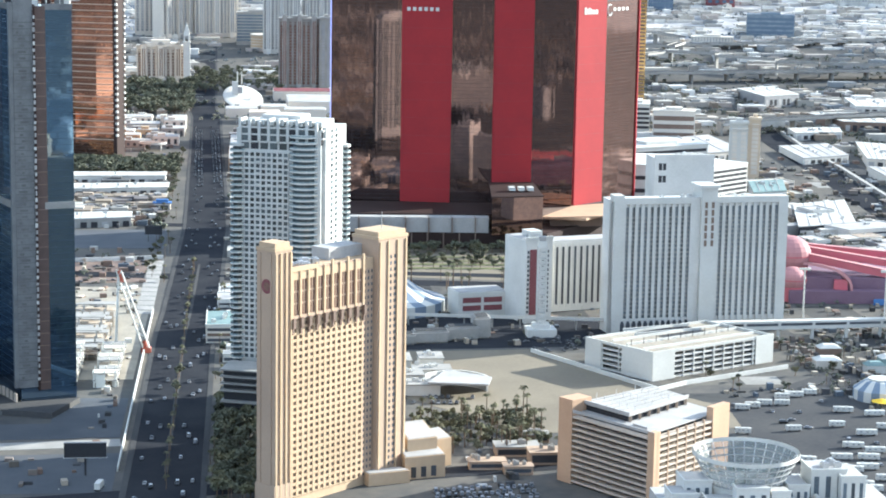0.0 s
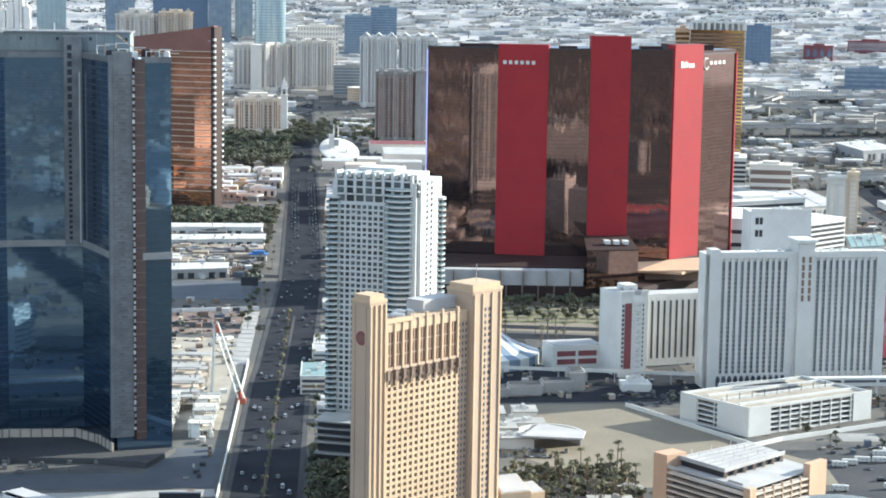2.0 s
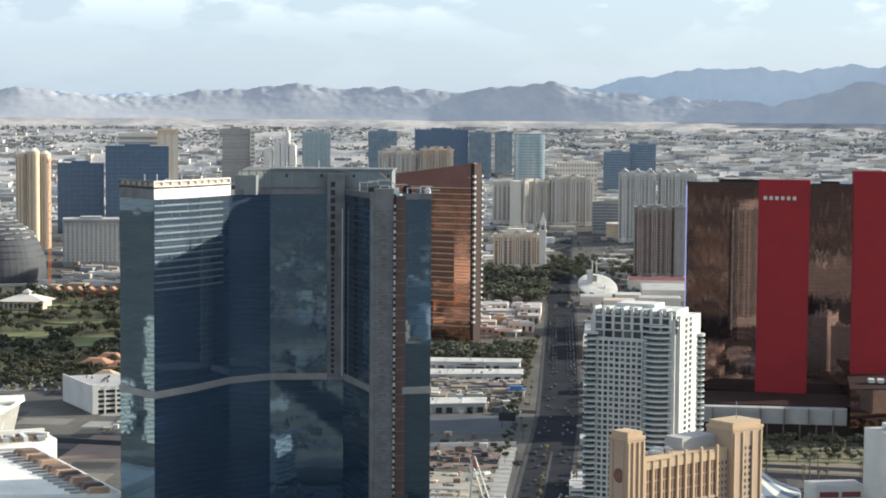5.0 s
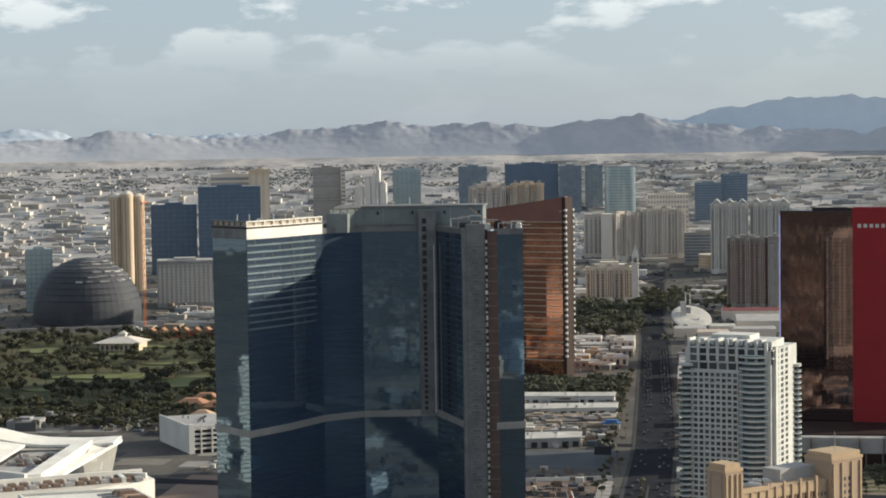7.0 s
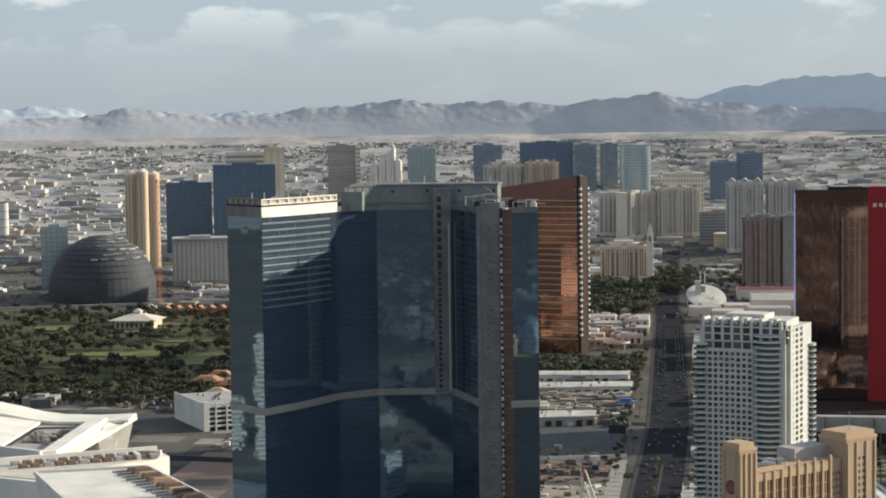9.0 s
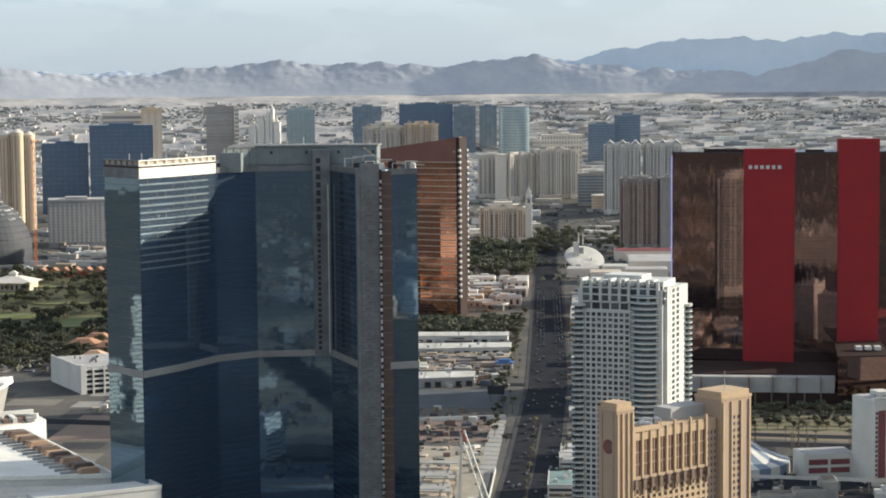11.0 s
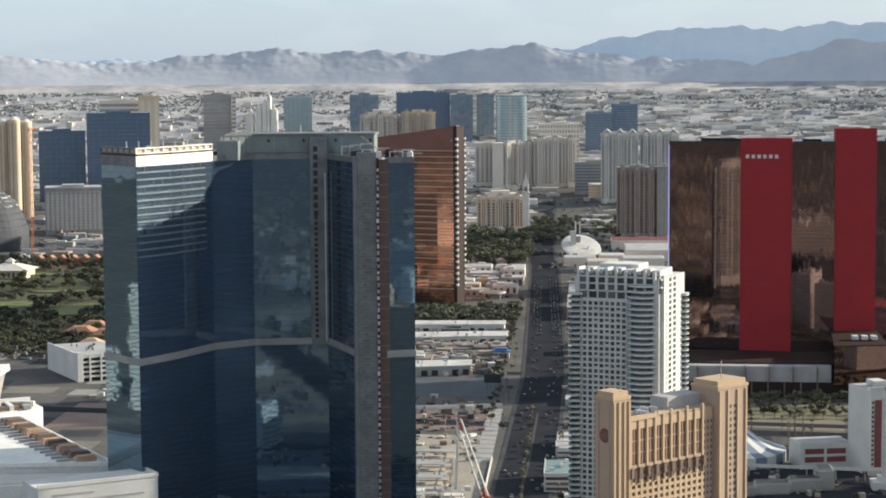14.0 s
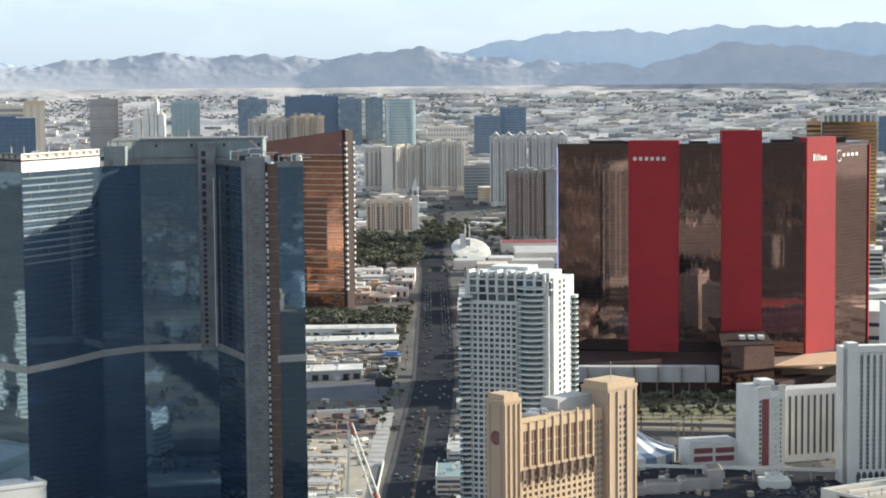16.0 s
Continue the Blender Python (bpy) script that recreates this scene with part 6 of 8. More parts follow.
        part("buttress", boxes((6 + i * 15, 10 + i * 15, -7, 0, 0, 14 + (i % 3) * 4), m=m), M["rawconc"], t)
    # the older wing behind, with rows of plant
    part("rear_wing", prism([(-500, 1262), (-471, 1272), (-376, 1327), (-362, 1304), (-420, 1204), (-470, 1225)], 0, 39), M["hallwhite"], t)
    part("rear_roof", prism([(-496, 1260), (-468, 1269), (-378, 1321), (-366, 1304), (-421, 1210), (-468, 1228)], 39, 39.6), M["warmroof"], t)
    m, w = along((-470, 1268), (-376, 1322))
    part("rear_parapet", boxes((0, w, -2, 1, 39, 43), m=m), M["hallwhite"], t)
    for i in range(12):
        for j in range(2):
            x = 6 + i * 8 + j * 3
            part("roof_unit", boxes((x, x + 5, -18 - j * 12, -11 - j * 12, 39.6, 42.2), m=m), M["brown" if (i + j) % 3 else "roofgrey"], t)
    part("light_well", prism([(-386, 1304), (-370, 1304), (-378, 1288)], 39.6, 39.9), M["dark"], t)
    for p, q in (((-388, 1305), (-368, 1305)), ((-388, 1305), (-378, 1286))):
        m, w = along(p, q)
        part("well_wall", boxes((0, w, -1.5, 1.5, 39.6, 43), m=m), M["hallwhite"], t)
    t = thing("swooping_hall", "white convention hall with sweeping folded roofs", "hall", -480, 1400)

    def slab(pts, thick, mat="hallwhite", name="roof_fold"):
        bm = bmesh.new()
        hi = [bm.verts.new(p) for p in pts]
        lo = [bm.verts.new((p[0], p[1], p[2] - thick)) for p in pts]
        bm.faces.new(hi)
        bm.faces.new(lo[::-1])
        for i in range(len(pts)):
            j = (i + 1) % len(pts)
            bm.faces.new((hi[j], hi[i], lo[i], lo[j]))
        bmesh.ops.recalc_face_normals(bm, faces=bm.faces[:])
        part(name, bm, M[mat], t)
    part("base", prism([(-640, 1330), (-483, 1306), (-446, 1288), (-446, 1400), (-455, 1440), (-520, 1440), (-600, 1520), (-660, 1500)], 0, 38), M["offwhite"], t)
    # the wave: strips whose height swells and falls along the back edge
    wave = [(-640, 66), (-600, 65), (-565, 62), (-536, 58), (-513, 53.5), (-497, 49.5), (-480, 47), (-455, 46), (-428, 46.5)]
    for (x0, z0), (x1, z1) in zip(wave, wave[1:]):
        f0, f1 = (x0 + 640) / 212, (x1 + 640) / 212
        slab([(x0 + 4, 1417 - 40 * (1 - f0), z0 - 4 * (1 - f0)), (x1 + 4, 1417 - 40 * (1 - f1), z1 - 4 * (1 - f1)), (x1, 1450 - 14 * math.sin(math.pi * f1), z1), (x0, 1450 - 14 * math.sin(math.pi * f0), z0)], 1.8)
    slab([(-640, 1330, 50), (-484, 1304, 44), (-488, 1418, 47), (-565, 1404, 59), (-640, 1380, 62)], 1.8)
    for i in range(7):  # ribs fanning over the side roof
        x = -500 - i * 19
        slab([(x, 1312 + i * 3, 45.4 + i * 0.9), (x + 1.6, 1312 + i * 3, 45.4 + i * 0.9), (x - 14, 1408 - i * 2, 50.5 + i * 2.2), (x - 15.6, 1408 - i * 2, 50.5 + i * 2.2)], 1.4, "warmroof", "roof_rib")
    # sunken plant deck between the wave and the blade
    part("plant_deck", prism([(-490, 1410), (-452, 1412), (-450, 1300), (-482, 1312)], 38, 41), M["roofgrey"], t)
    roof_clutter(t, [(-488, 1398), (-458, 1396), (-454, 1322), (-480, 1332)], 41, 34, 25, M["concrete"], (2, 7))
    roof_clutter(t, [(-488, 1398), (-458, 1396), (-454, 1322), (-480, 1332)], 41, 16, 26, M["brown"], (2, 5))
    slab([(-451, 1416, 48.5), (-440, 1416, 48.5), (-437, 1290, 44.5), (-447, 1284, 44.5)], 7, "hallwhite", "blade")
    part("front_wall", prism([(-486, 1302), (-446, 1282), (-445, 1286), (-485, 1306)], 36, 45.5), M["offwhite"], t)
    # the canopy that runs out to the beak, on leaning fins
    slab([(-428, 1452, 46.5), (-440, 1420, 46.5), (-438, 1396, 42), (-440, 1292, 38.5), (-434, 1290, 38), (-431, 1394, 41), (-424, 1440, 45.5)], 2.2, "hallwhite", "canopy")
    part("glass_front", prism([(-446, 1440), (-438, 1400), (-441, 1298), (-446, 1298), (-447, 1400)], 8, 38), M["darkglass"], t)
    for y, top in ((1446, 45), (1436, 44.4), (1424, 43.4), (1408, 42), (1392, 40.5)):
        slab([(-430, y + 3, top - 1), (-438, y - 4, top - 1.5), (-446, y - 3, 5), (-440, y + 6, 5)], 3.2, "hallwhite", "leaning_fin")
    for i in range(9):
        y = 1304 + i * 9
        slab([(-433, y, 38.4 + i * 0.3), (-433, y + 1.4, 38.4 + i * 0.3), (-446, y + 1.4, 40.5), (-446, y, 40.5)], 0.8, "warmroof", "canopy_rib")
    t = thing("parking_garage", "small white parking garage with open decks", "parking garage", -440, 1690)
    A, B, C, D = (-474, 1730), (-427, 1655), (-385, 1680), (-430, 1755)
    # A dark block is the shade behind these deck edges.
    part("core", prism([(-471, 1730), (-427, 1660), (-389, 1681), (-431, 1750)], 0, 22), M["dark"], t)
    for k in range(5):
        part("deck", prism([A, B, C, D], 3.4 + k * 4.2, 5.0 + k * 4.2), M["white"], t)
    m, w = along(A, B)
    part("end_wall", boxes((0, w - 1, -0.6, 0.5, 0, 24), m=m), M["offwhite"], t)
    part("roof", prism([(-470, 1729), (-427, 1661), (-390, 1682), (-431, 1749)], 21.9, 22.3), M["roofgrey"], t)
    m, w = along(B, C)
    for i in range(6):
        part("column", boxes((i * w / 5 - 0.7, i * w / 5 + 0.7, -0.8, 0.4, 0, 24.4), m=m), M["white"], t)
    part("corner_tower", boxes((-1.5, 3.5, -1.4, 4, 0, 25.5), m=m), M["white"], t)
    roof_clutter(t, [(-465, 1728), (-428, 1668), (-395, 1684), (-432, 1744)], 22.3, 14, 91, M["carpaint"], (1, 2))
    t = thing("villa", "cream villa with orange tiled roofs", "house", -430, 1790)
    for x, y, s in ((-450, 1790, 14), (-425, 1785, 18), (-405, 1800, 13)):
        part("wall", boxes((x - s, x + s, y - 10, y + 10, 0, 14)), M["cream"], t)
        part("roof", prism([(x - s - 1, y - 11), (x + s + 1, y - 11), (x + s + 1, y + 11), (x - s - 1, y + 11)], 14, 20, shrink=0.25), M["tan"], t)
    t = thing("clubhouse", "pale pavilion with a low pyramid roof", "pavilion", -757, 2560)
    part("wall", boxes((-783, -731, 2545, 2585, 0, 15)), M["warmcream"], t)
    part("roof", prism([(-790, 2540), (-726, 2540), (-726, 2590), (-790, 2590)], 15, 22, shrink=0.3), M["beige"], t)
    part("lantern", boxes((-761, -753, 2561, 2569, 22, 25)), M["offwhite"], t)
    part("lantern_roof", prism([(-763, 2559), (-751, 2559), (-751, 2571), (-763, 2571)], 25, 29, shrink=0.1), M["beige"], t)
    for i in range(8):
        part("window", boxes((-780 + i * 6.2, -777 + i * 6.2, 2544.7, 2545.2, 6, 12)), M["darkglass"], t)
    t.location.x, t.location.y = t.location.x + 34, t.location.y - 95
    for i in range(9):
        x, y = -718 + i * 14.6, 2592 + i * 2.6
        g = on_ground(x, y)
        t = thing("row_house", "coral row house with a red tiled gable roof", "house", x, y, g, group="red-roofed row")
        part("wall", boxes((x - 7, x + 7, y - 7, y + 7, g - 7, g + 7)), M["redpaint"], t)
        bm = bmesh.new()
        v = [bm.verts.new(c) for c in ((x - 7.6, y - 8, g + 7), (x + 7.6, y - 8, g + 7), (x, y - 8, g + 13), (x - 7.6, y + 8, g + 7), (x + 7.6, y + 8, g + 7), (x, y + 8, g + 13))]
        for f in ((0, 1, 2), (5, 4, 3), (0, 3, 4, 1), (1, 4, 5, 2), (2, 5, 3, 0)):
            bm.faces.new([v[n] for n in f])
        part("roof", bm, M["redroof"], t)
        part("window", boxes((x - 4, x + 4, y - 7.2, y - 6.9, g + 2, g + 5)), M["darkglass"], t)
    t = thing("elevated_track", "pale elevated rail track on posts", "railway", -850, 2640)
    pts = line((-1020, 2560), (-760, 2660), 6)
    for p, q in zip(pts, pts[1:]):
        m, w = along(p, q)
        part("span", boxes((0, w, -2, 2, 16, 19), m=m), M["concrete"], t)
        part("post", boxes((-1, 1, -1, 1, 0, 16), m=m), M["concrete"], t)


white_halls()
t = thing("villa_block", "tan villa block with terracotta tiled roofs", "building", -490, 1920)
for x0, x1, y0, y1, z in ((-510, -480, 1915, 1940, 8), (-478, -455, 1905, 1928, 7), (-500, -474, 1945, 1962, 10)):
    part("wall", boxes((x0, x1, y0, y1, 0, z)), M["tan"], t)
    part("roof", prism([(x0 - 1, y0 - 1), (x1 + 1, y0 - 1), (x1 + 1, y1 + 1), (x0 - 1, y1 + 1)], z, z + 5, shrink=0.45), M["redroof"], t)
    for k in range(3):
        part("window", boxes((x0 + 3 + k * 7, x0 + 6 + k * 7, y0 - 0.2, y0 + 0.1, 2.5, 5)), M["darkglass"], t)
golf = [(-1060, 1900), (-500, 1900), (-400, 2000), (-420, 2560), (-620, 2630), (-1060, 2560)]
bm = bmesh.new()
nx, ny = 40, 44
grid = [[bm.verts.new((-1060 + 640 * i / nx, 1880 + 740 * j / ny, max(0.05, on_ground(-1060 + 640 * i / nx, 1880 + 740 * j / ny)) + 0.12)) for i in range(nx + 1)] for j in range(ny + 1)]
for r0, r1 in zip(grid, grid[1:]):
    for i in range(nx):
        bm.faces.new((r0[i], r0[i + 1], r1[i + 1], r1[i]))
tagged(part("golf_course", bm, M["hedge"]), "dark planted ground of a golf course", "ground", kind="structure")


def blob(cx, cy, rx, ry, turn, seed):
    rnd = random.Random(seed)
    ph = [rnd.uniform(0, 6.28) for _ in range(3)]
    out = []
    for i in range(26):
        a = 2 * math.pi * i / 26
        r = 1 + 0.16 * math.sin(2 * a + ph[0]) + 0.1 * math.sin(3 * a + ph[1]) + 0.06 * math.sin(5 * a + ph[2])
        x, y = rx * r * math.cos(a), ry * r * math.sin(a)
        c, s = math.cos(radians(turn)), math.sin(radians(turn))
        out.append((cx + x * c - y * s, cy + x * s + y * c))
    return out


FAIRWAYS = ((-675, 2206, 62, 20, 8), (-556, 2165, 27, 68, -12), (-822, 2443, 32, 26, 0), (-690, 2490, 45, 16, 0), (-940, 2440, 42, 24, 0), (-722, 2415, 24, 11, 0), (-700, 2084, 26, 12, 0), (-860, 2190, 50, 14, 6), (-610, 2330, 40, 12, 12))
for i, (x, y, rx, ry, turn) in enumerate(FAIRWAYS):
    g = on_ground(x, y)
    sheet("fairway", blob(x, y, rx, ry, turn, i), g + 1.6, M["green"], "bright mown fairway of a golf course", "turf", 2.0)


# ---- plants ----
def leafy(bm, c, r, n, rnd, size, flat=0.8):
    """Small tilted leaf sprays through a rough clump."""
    for _ in range(n):
        d = Vector((rnd.gauss(0, 1), rnd.gauss(0, 1), rnd.gauss(0, 1) * flat)).normalized() * r * rnd.uniform(0.45, 1.05)
        p = Vector(c) + Vector((d.x, d.y, d.z * flat))
        s = size * rnd.uniform(0.6, 1.4)
        q = Euler((rnd.uniform(-1.2, 1.2), rnd.uniform(-1.2, 1.2), rnd.uniform(0, 6.28))).to_matrix()
        v = [bm.verts.new(p + q @ Vector(o) * s) for o in ((-1, -0.6, 0), (0.2, -0.9, 0.25), (1, 0.1, 0), (0.1, 0.9, 0.3), (-0.8, 0.5, -0.1))]
        bm.faces.new(v)


def broad_tree(seed, h, mat):
    rnd = random.Random(seed)
    t = thing("tree", "leafy broad tree with an uneven crown", "tree", group="trees of the city")
    bm = bmesh.new()
    limb(bm, (0, 0, -0.3), (0.2, 0.1, h * 0.4), 0.3, 0.22)
    tips = [(rnd.uniform(-0.3, 0.3) * h, rnd.uniform(-0.3, 0.3) * h, h * rnd.uniform(0.55, 0.85)) for _ in range(7)]
    for p in tips:
        limb(bm, (0.2, 0.1, h * 0.38), p, 0.16, 0.05, 5)
    part("trunk", bm, M["bark"], t)
    bm = bmesh.new()
    for p in (*tips, (0, 0, h * 0.75)):
        leafy(bm, p, h * rnd.uniform(0.16, 0.26), 34, rnd, h * 0.062)
    part("crown", bm, M[mat], t)
    return t


def palm_tree(seed, h):
    rnd = random.Random(seed)
    t = thing("palm_tree", "tall palm tree with drooping fronds", "palm", group="palms along the streets")
    bm = bmesh.new()
    limb(bm, (0, 0, -0.3), (0.2, 0, h * 0.5), 0.32, 0.24)
    limb(bm, (0.2, 0, h * 0.5), (0.3, 0.1, h), 0.24, 0.2)
    part("trunk", bm, M["bark"], t)
    bm = bmesh.new()
    for i in range(22):
        a, up, ln = rnd.uniform(0, 6.28), rnd.uniform(-0.5, 0.9), rnd.uniform(1.9, 2.9)
        d, s = Vector((math.cos(a), math.sin(a), 0)), Vector((-math.sin(a), math.cos(a), 0))
        base = Vector((0.3, 0.1, h))
        rows = [(base, 0.1), (base + d * ln * 0.45 + Vector((0, 0, up)), 0.42), (base + d * ln + Vector((0, 0, up * 0.6 - 1.0)), 0.06)]
        pr = None
        for c, w in rows:
            cur = [bm.verts.new(c + s * w), bm.verts.new(c - s * w)]
            if pr:
                bm.faces.new((pr[0], pr[1], cur[1], cur[0]))
            pr = cur
    part("frond_crown", bm, M["leafdry"], t)
    return t


trees = [broad_tree(1, 8, "leaf"), broad_tree(2, 11, "leaf"), broad_tree(3, 9, "leafdry"), broad_tree(4, 6, "leaf"), broad_tree(5, 7, "leafdry")]
palms = [palm_tree(1, 10), palm_tree(2, 13), palm_tree(3, 8)]
used = set()


def put(proto, x, y, z=None, turn=0.0, scale=1.0):
    """Sets the prototype itself down first, then copies of it."""
    z = max(0.0, on_ground(x, y)) if z is None else z
    m = pose(x, y, z, 0, 0, turn) @ Matrix.Diagonal((scale, scale, scale, 1))
    if proto.name not in used:
        used.add(proto.name)
        proto.matrix_basis = m
        return proto
    ob = copy_thing(proto, pose(x, y, z, 0, 0, turn))
    ob.scale = (scale, scale, scale)
    return ob


def join_copies(name, label, category, spots):
    """Many copies of prototypes, far off, joined into one mesh of kind stuff."""
    mats, verts, faces, slots = [], [], [], []
    for proto, m in spots:
        for o in proto.children:
            if o.name.startswith("wheel"):
                continue
            mat = o.data.materials[0]
            if mat not in mats:
                mats.append(mat)
            k, base = len(verts), m
            verts += [tuple(base @ v.co) for v in o.data.vertices]
            faces += [tuple(k + i for i in p.vertices) for p in o.data.polygons]
            slots += [mats.index(mat)] * len(o.data.polygons)
    me = bpy.data.meshes.new(name)
    me.from_pydata(verts, [], faces)
    for mat in mats:
        me.materials.append(mat)
    me.polygons.foreach_set("material_index", slots)
    tagged(new(name, me), label, category, kind="stuff")


def stand(x, y, turn=0.0, scale=1.0, z=None):
    z = max(0.0, on_ground(x, y)) if z is None else z
    return pose(x, y, z, 0, 0, turn) @ Matrix.Diagonal((scale, scale, scale, 1))


rnd = random.Random(11)
drift = []


def open_turf(x, y):
    return any(((x - a) / (rx * 0.95)) ** 2 + ((y - b + 22) / (ry + 26)) ** 2 < 1 for a, b, rx, ry, _ in FAIRWAYS)


while len(drift) < 1250:  # the golf course's trees, in drifts
    x, y = rnd.uniform(-1050, -430), rnd.uniform(1880, 2610)
    if open_turf(x, y):
        continue
    if math.sin(y * 0.045 + x * 0.006) + 0.5 * math.sin(x * 0.03) > -0.7 or rnd.random() < 0.3:
        drift.append((rnd.choice(trees[:3]), stand(x, y, rnd.uniform(0, 360), rnd.uniform(0.8, 1.7))))
for _ in range(330):
    drift.append((rnd.choice(trees[:3]), stand(rnd.uniform(-700, -420), rnd.uniform(1790, 1900), rnd.uniform(0, 360), rnd.uniform(0.7, 1.2))))
join_copies("golf_trees", "dark tree drifts of a golf course", "trees", drift)
grove = []
for i in range(9):  # pale villas among the gardens below the copper tower
    x, y = -205 + (i * 47) % 130, 2040 + (i * 29) % 105
    v = thing("garden_villa", "low cream villa among resort gardens", "villa", x, y, group="garden villas")
    part("wall", boxes((x - 10, x + 10, y - 7, y + 7, 0, 6 + i % 3 * 2)), M["beige" if i % 2 else "cream"], v)
    part("roof", boxes((x - 9.5, x + 9.5, y - 6.5, y + 6.5, 6 + i % 3 * 2, 6.4 + i % 3 * 2)), M["lot" if i % 3 else "roofgrey"], v)
    part("window", boxes((x - 8, x + 8, y - 7.15, y - 6.9, 2, 4.4)), M["darkglass"], v)
for _ in range(260):  # gardens below the copper tower
    grove.append((rnd.choice(trees[:2]), stand(rnd.uniform(-240, -66), rnd.uniform(2030, 2150), rnd.uniform(0, 360), rnd.uniform(0.9, 1.5))))
for _ in range(380):
    grove.append((rnd.choice(trees[:2]), stand(rnd.uniform(-170, -66), rnd.uniform(2625, 2940), rnd.uniform(0, 360), rnd.uniform(0.9, 1.6))))
for _ in range(160):
    grove.append((rnd.choice(trees[:2]), stand(rnd.uniform(-70, 60), rnd.uniform(2860, 3080), rnd.uniform(0, 360), rnd.uniform(0.8, 1.4))))
for _ in range(80):
    grove.append((rnd.choice(trees), stand(rnd.uniform(95, 240), rnd.uniform(1566, 1584), rnd.uniform(0, 360), rnd.uniform(0.7, 1.1))))
for _ in range(130):
    grove.append((rnd.choice(trees[:3]), stand(rnd.uniform(-12, 12), rnd.uniform(880, 1078), rnd.uniform(0, 360), rnd.uniform(0.7, 1.15))))
for _ in range(90):
    grove.append((rnd.choice(trees[:4]), stand(rnd.uniform(88, 158), rnd.uniform(960, 1040), rnd.uniform(0, 360), rnd.uniform(0.45, 0.75))))
join_copies("garden_trees", "dense dark trees round the resort gardens", "trees", grove)
for _ in range(70):  # the hotel's garden
    put(rnd.choice((trees[2], trees[4], trees[3], trees[4])), rnd.uniform(90, 158), rnd.uniform(962, 1038), turn=rnd.uniform(0, 360), scale=rnd.uniform(0.45, 0.9))
for _ in range(60):
    put(rnd.choice(palms), rnd.uniform(88, 160), rnd.uniform(955, 1045), turn=rnd.uniform(0, 360), scale=rnd.uniform(0.8, 1.25))
for j in range(4):  # grass strips between the rows
    sheet("grass_strip", [(118, 1497 + j * 17), (290, 1487 + j * 17), (290, 1493 + j * 17), (118, 1503 + j * 17)], 0.12, M["green"], "thin strip of grass between young trees", "turf", 0.3)
for j in range(4):  # rows of young trees in the sandy garden
    for i in range(18):
        x, y = 122 + i * 9 + rnd.uniform(-1.5, 1.5), 1502 + j * 17 - i * 0.6 + rnd.uniform(-1, 1)
        put(rnd.choice(trees), x, y, turn=rnd.uniform(0, 360), scale=rnd.uniform(0.55, 0.95))
for i in range(22):
    put(rnd.choice(palms), rnd.uniform(120, 215), rnd.uniform(1380, 1450), turn=rnd.uniform(0, 360), scale=rnd.uniform(0.9, 1.2))
for i in range(46):  # the median and the boulevard's edges
    y = 905 + i * 13.5
    if i % 8 != 7:
        put(rnd.choice((palms[2], trees[0], palms[1], palms[0])), -35.5 + rnd.uniform(-0.6, 0.6), y, turn=rnd.uniform(0, 360), scale=rnd.uniform(0.6, 1.0))
for i in range(46):
    x = rnd.choice((-58, -13, -10, -4)) + rnd.uniform(-2, 2)
    put(rnd.choice((*palms, trees[0], trees[3])), x, rnd.uniform(870, 1420) if x > -50 else rnd.uniform(1430, 2000), turn=rnd.uniform(0, 360), scale=rnd.uniform(0.7, 1.0))
for _ in range(20):  # dense planting opposite the cream hotel
    put(rnd.choice(trees[:3]), rnd.uniform(-12, 14), rnd.uniform(880, 1075), turn=rnd.uniform(0, 360), scale=rnd.uniform(0.7, 1.1))
for _ in range(40):
    put(rnd.choice((*trees[3:], palms[0])), rnd.uniform(270, 470), rnd.uniform(1085, 1215), turn=rnd.uniform(0, 360), scale=rnd.uniform(0.6, 0.9))


# ---- vehicles ----
def make_car(kind):
    t = thing("car", "parked or queueing car on the asphalt", "car", group="cars")
    L, W, H = {"sedan": (4.6, 1.8, 1.45), "van": (5.2, 2.0, 2.1), "pickup": (5.6, 2.0, 1.8)}[kind]
    bm = boxes((-L / 2, L / 2, -W / 2, W / 2, 0.35, 0.95 if kind != "van" else 1.2))
    bmesh.ops.bevel(bm, geom=bm.edges[:], offset=0.12, segments=1, affect="EDGES")
    part("body", bm, M["carpaint"], t)
    x0, x1 = {"sedan": (-1.6, 1.0), "van": (-2.4, 1.6), "pickup": (-0.4, 1.4)}[kind]
    b0 = 0.95 if kind != "van" else 1.2
    bm = bmesh.new()
    lo = [bm.verts.new(c) for c in ((x0, -W / 2 + 0.08, b0), (x1, -W / 2 + 0.08, b0), (x1, W / 2 - 0.08, b0), (x0, W / 2 - 0.08, b0))]
    hi = [bm.verts.new(c) for c in ((x0 + 0.4, -W / 2 + 0.25, H), (x1 - 0.6, -W / 2 + 0.25, H), (x1 - 0.6, W / 2 - 0.25, H), (x0 + 0.4, W / 2 - 0.25, H))]
    for i in range(4):
        bm.faces.new((lo[i], lo[(i + 1) % 4], hi[(i + 1) % 4], hi[i]))
    part("glazing", bm, M["darkglass"], t)
    part("roof", boxes((x0 + 0.4, x1 - 0.6, -W / 2 + 0.25, W / 2 - 0.25, H - 0.02, H + 0.05)), M["carpaint"], t)
    bm = bmesh.new()
    for x in (-L * 0.31, L * 0.31):
        for y in (-W / 2 + 0.1, W / 2 - 0.1):
            bmesh.ops.create_cone(bm, cap_ends=True, segments=10, radius1=0.34, radius2=0.34, depth=0.24, matrix=pose(x, y, 0.34, 90, 0, 0))
    part("wheelset", bm, M["rubber"], t, kind="stuff")
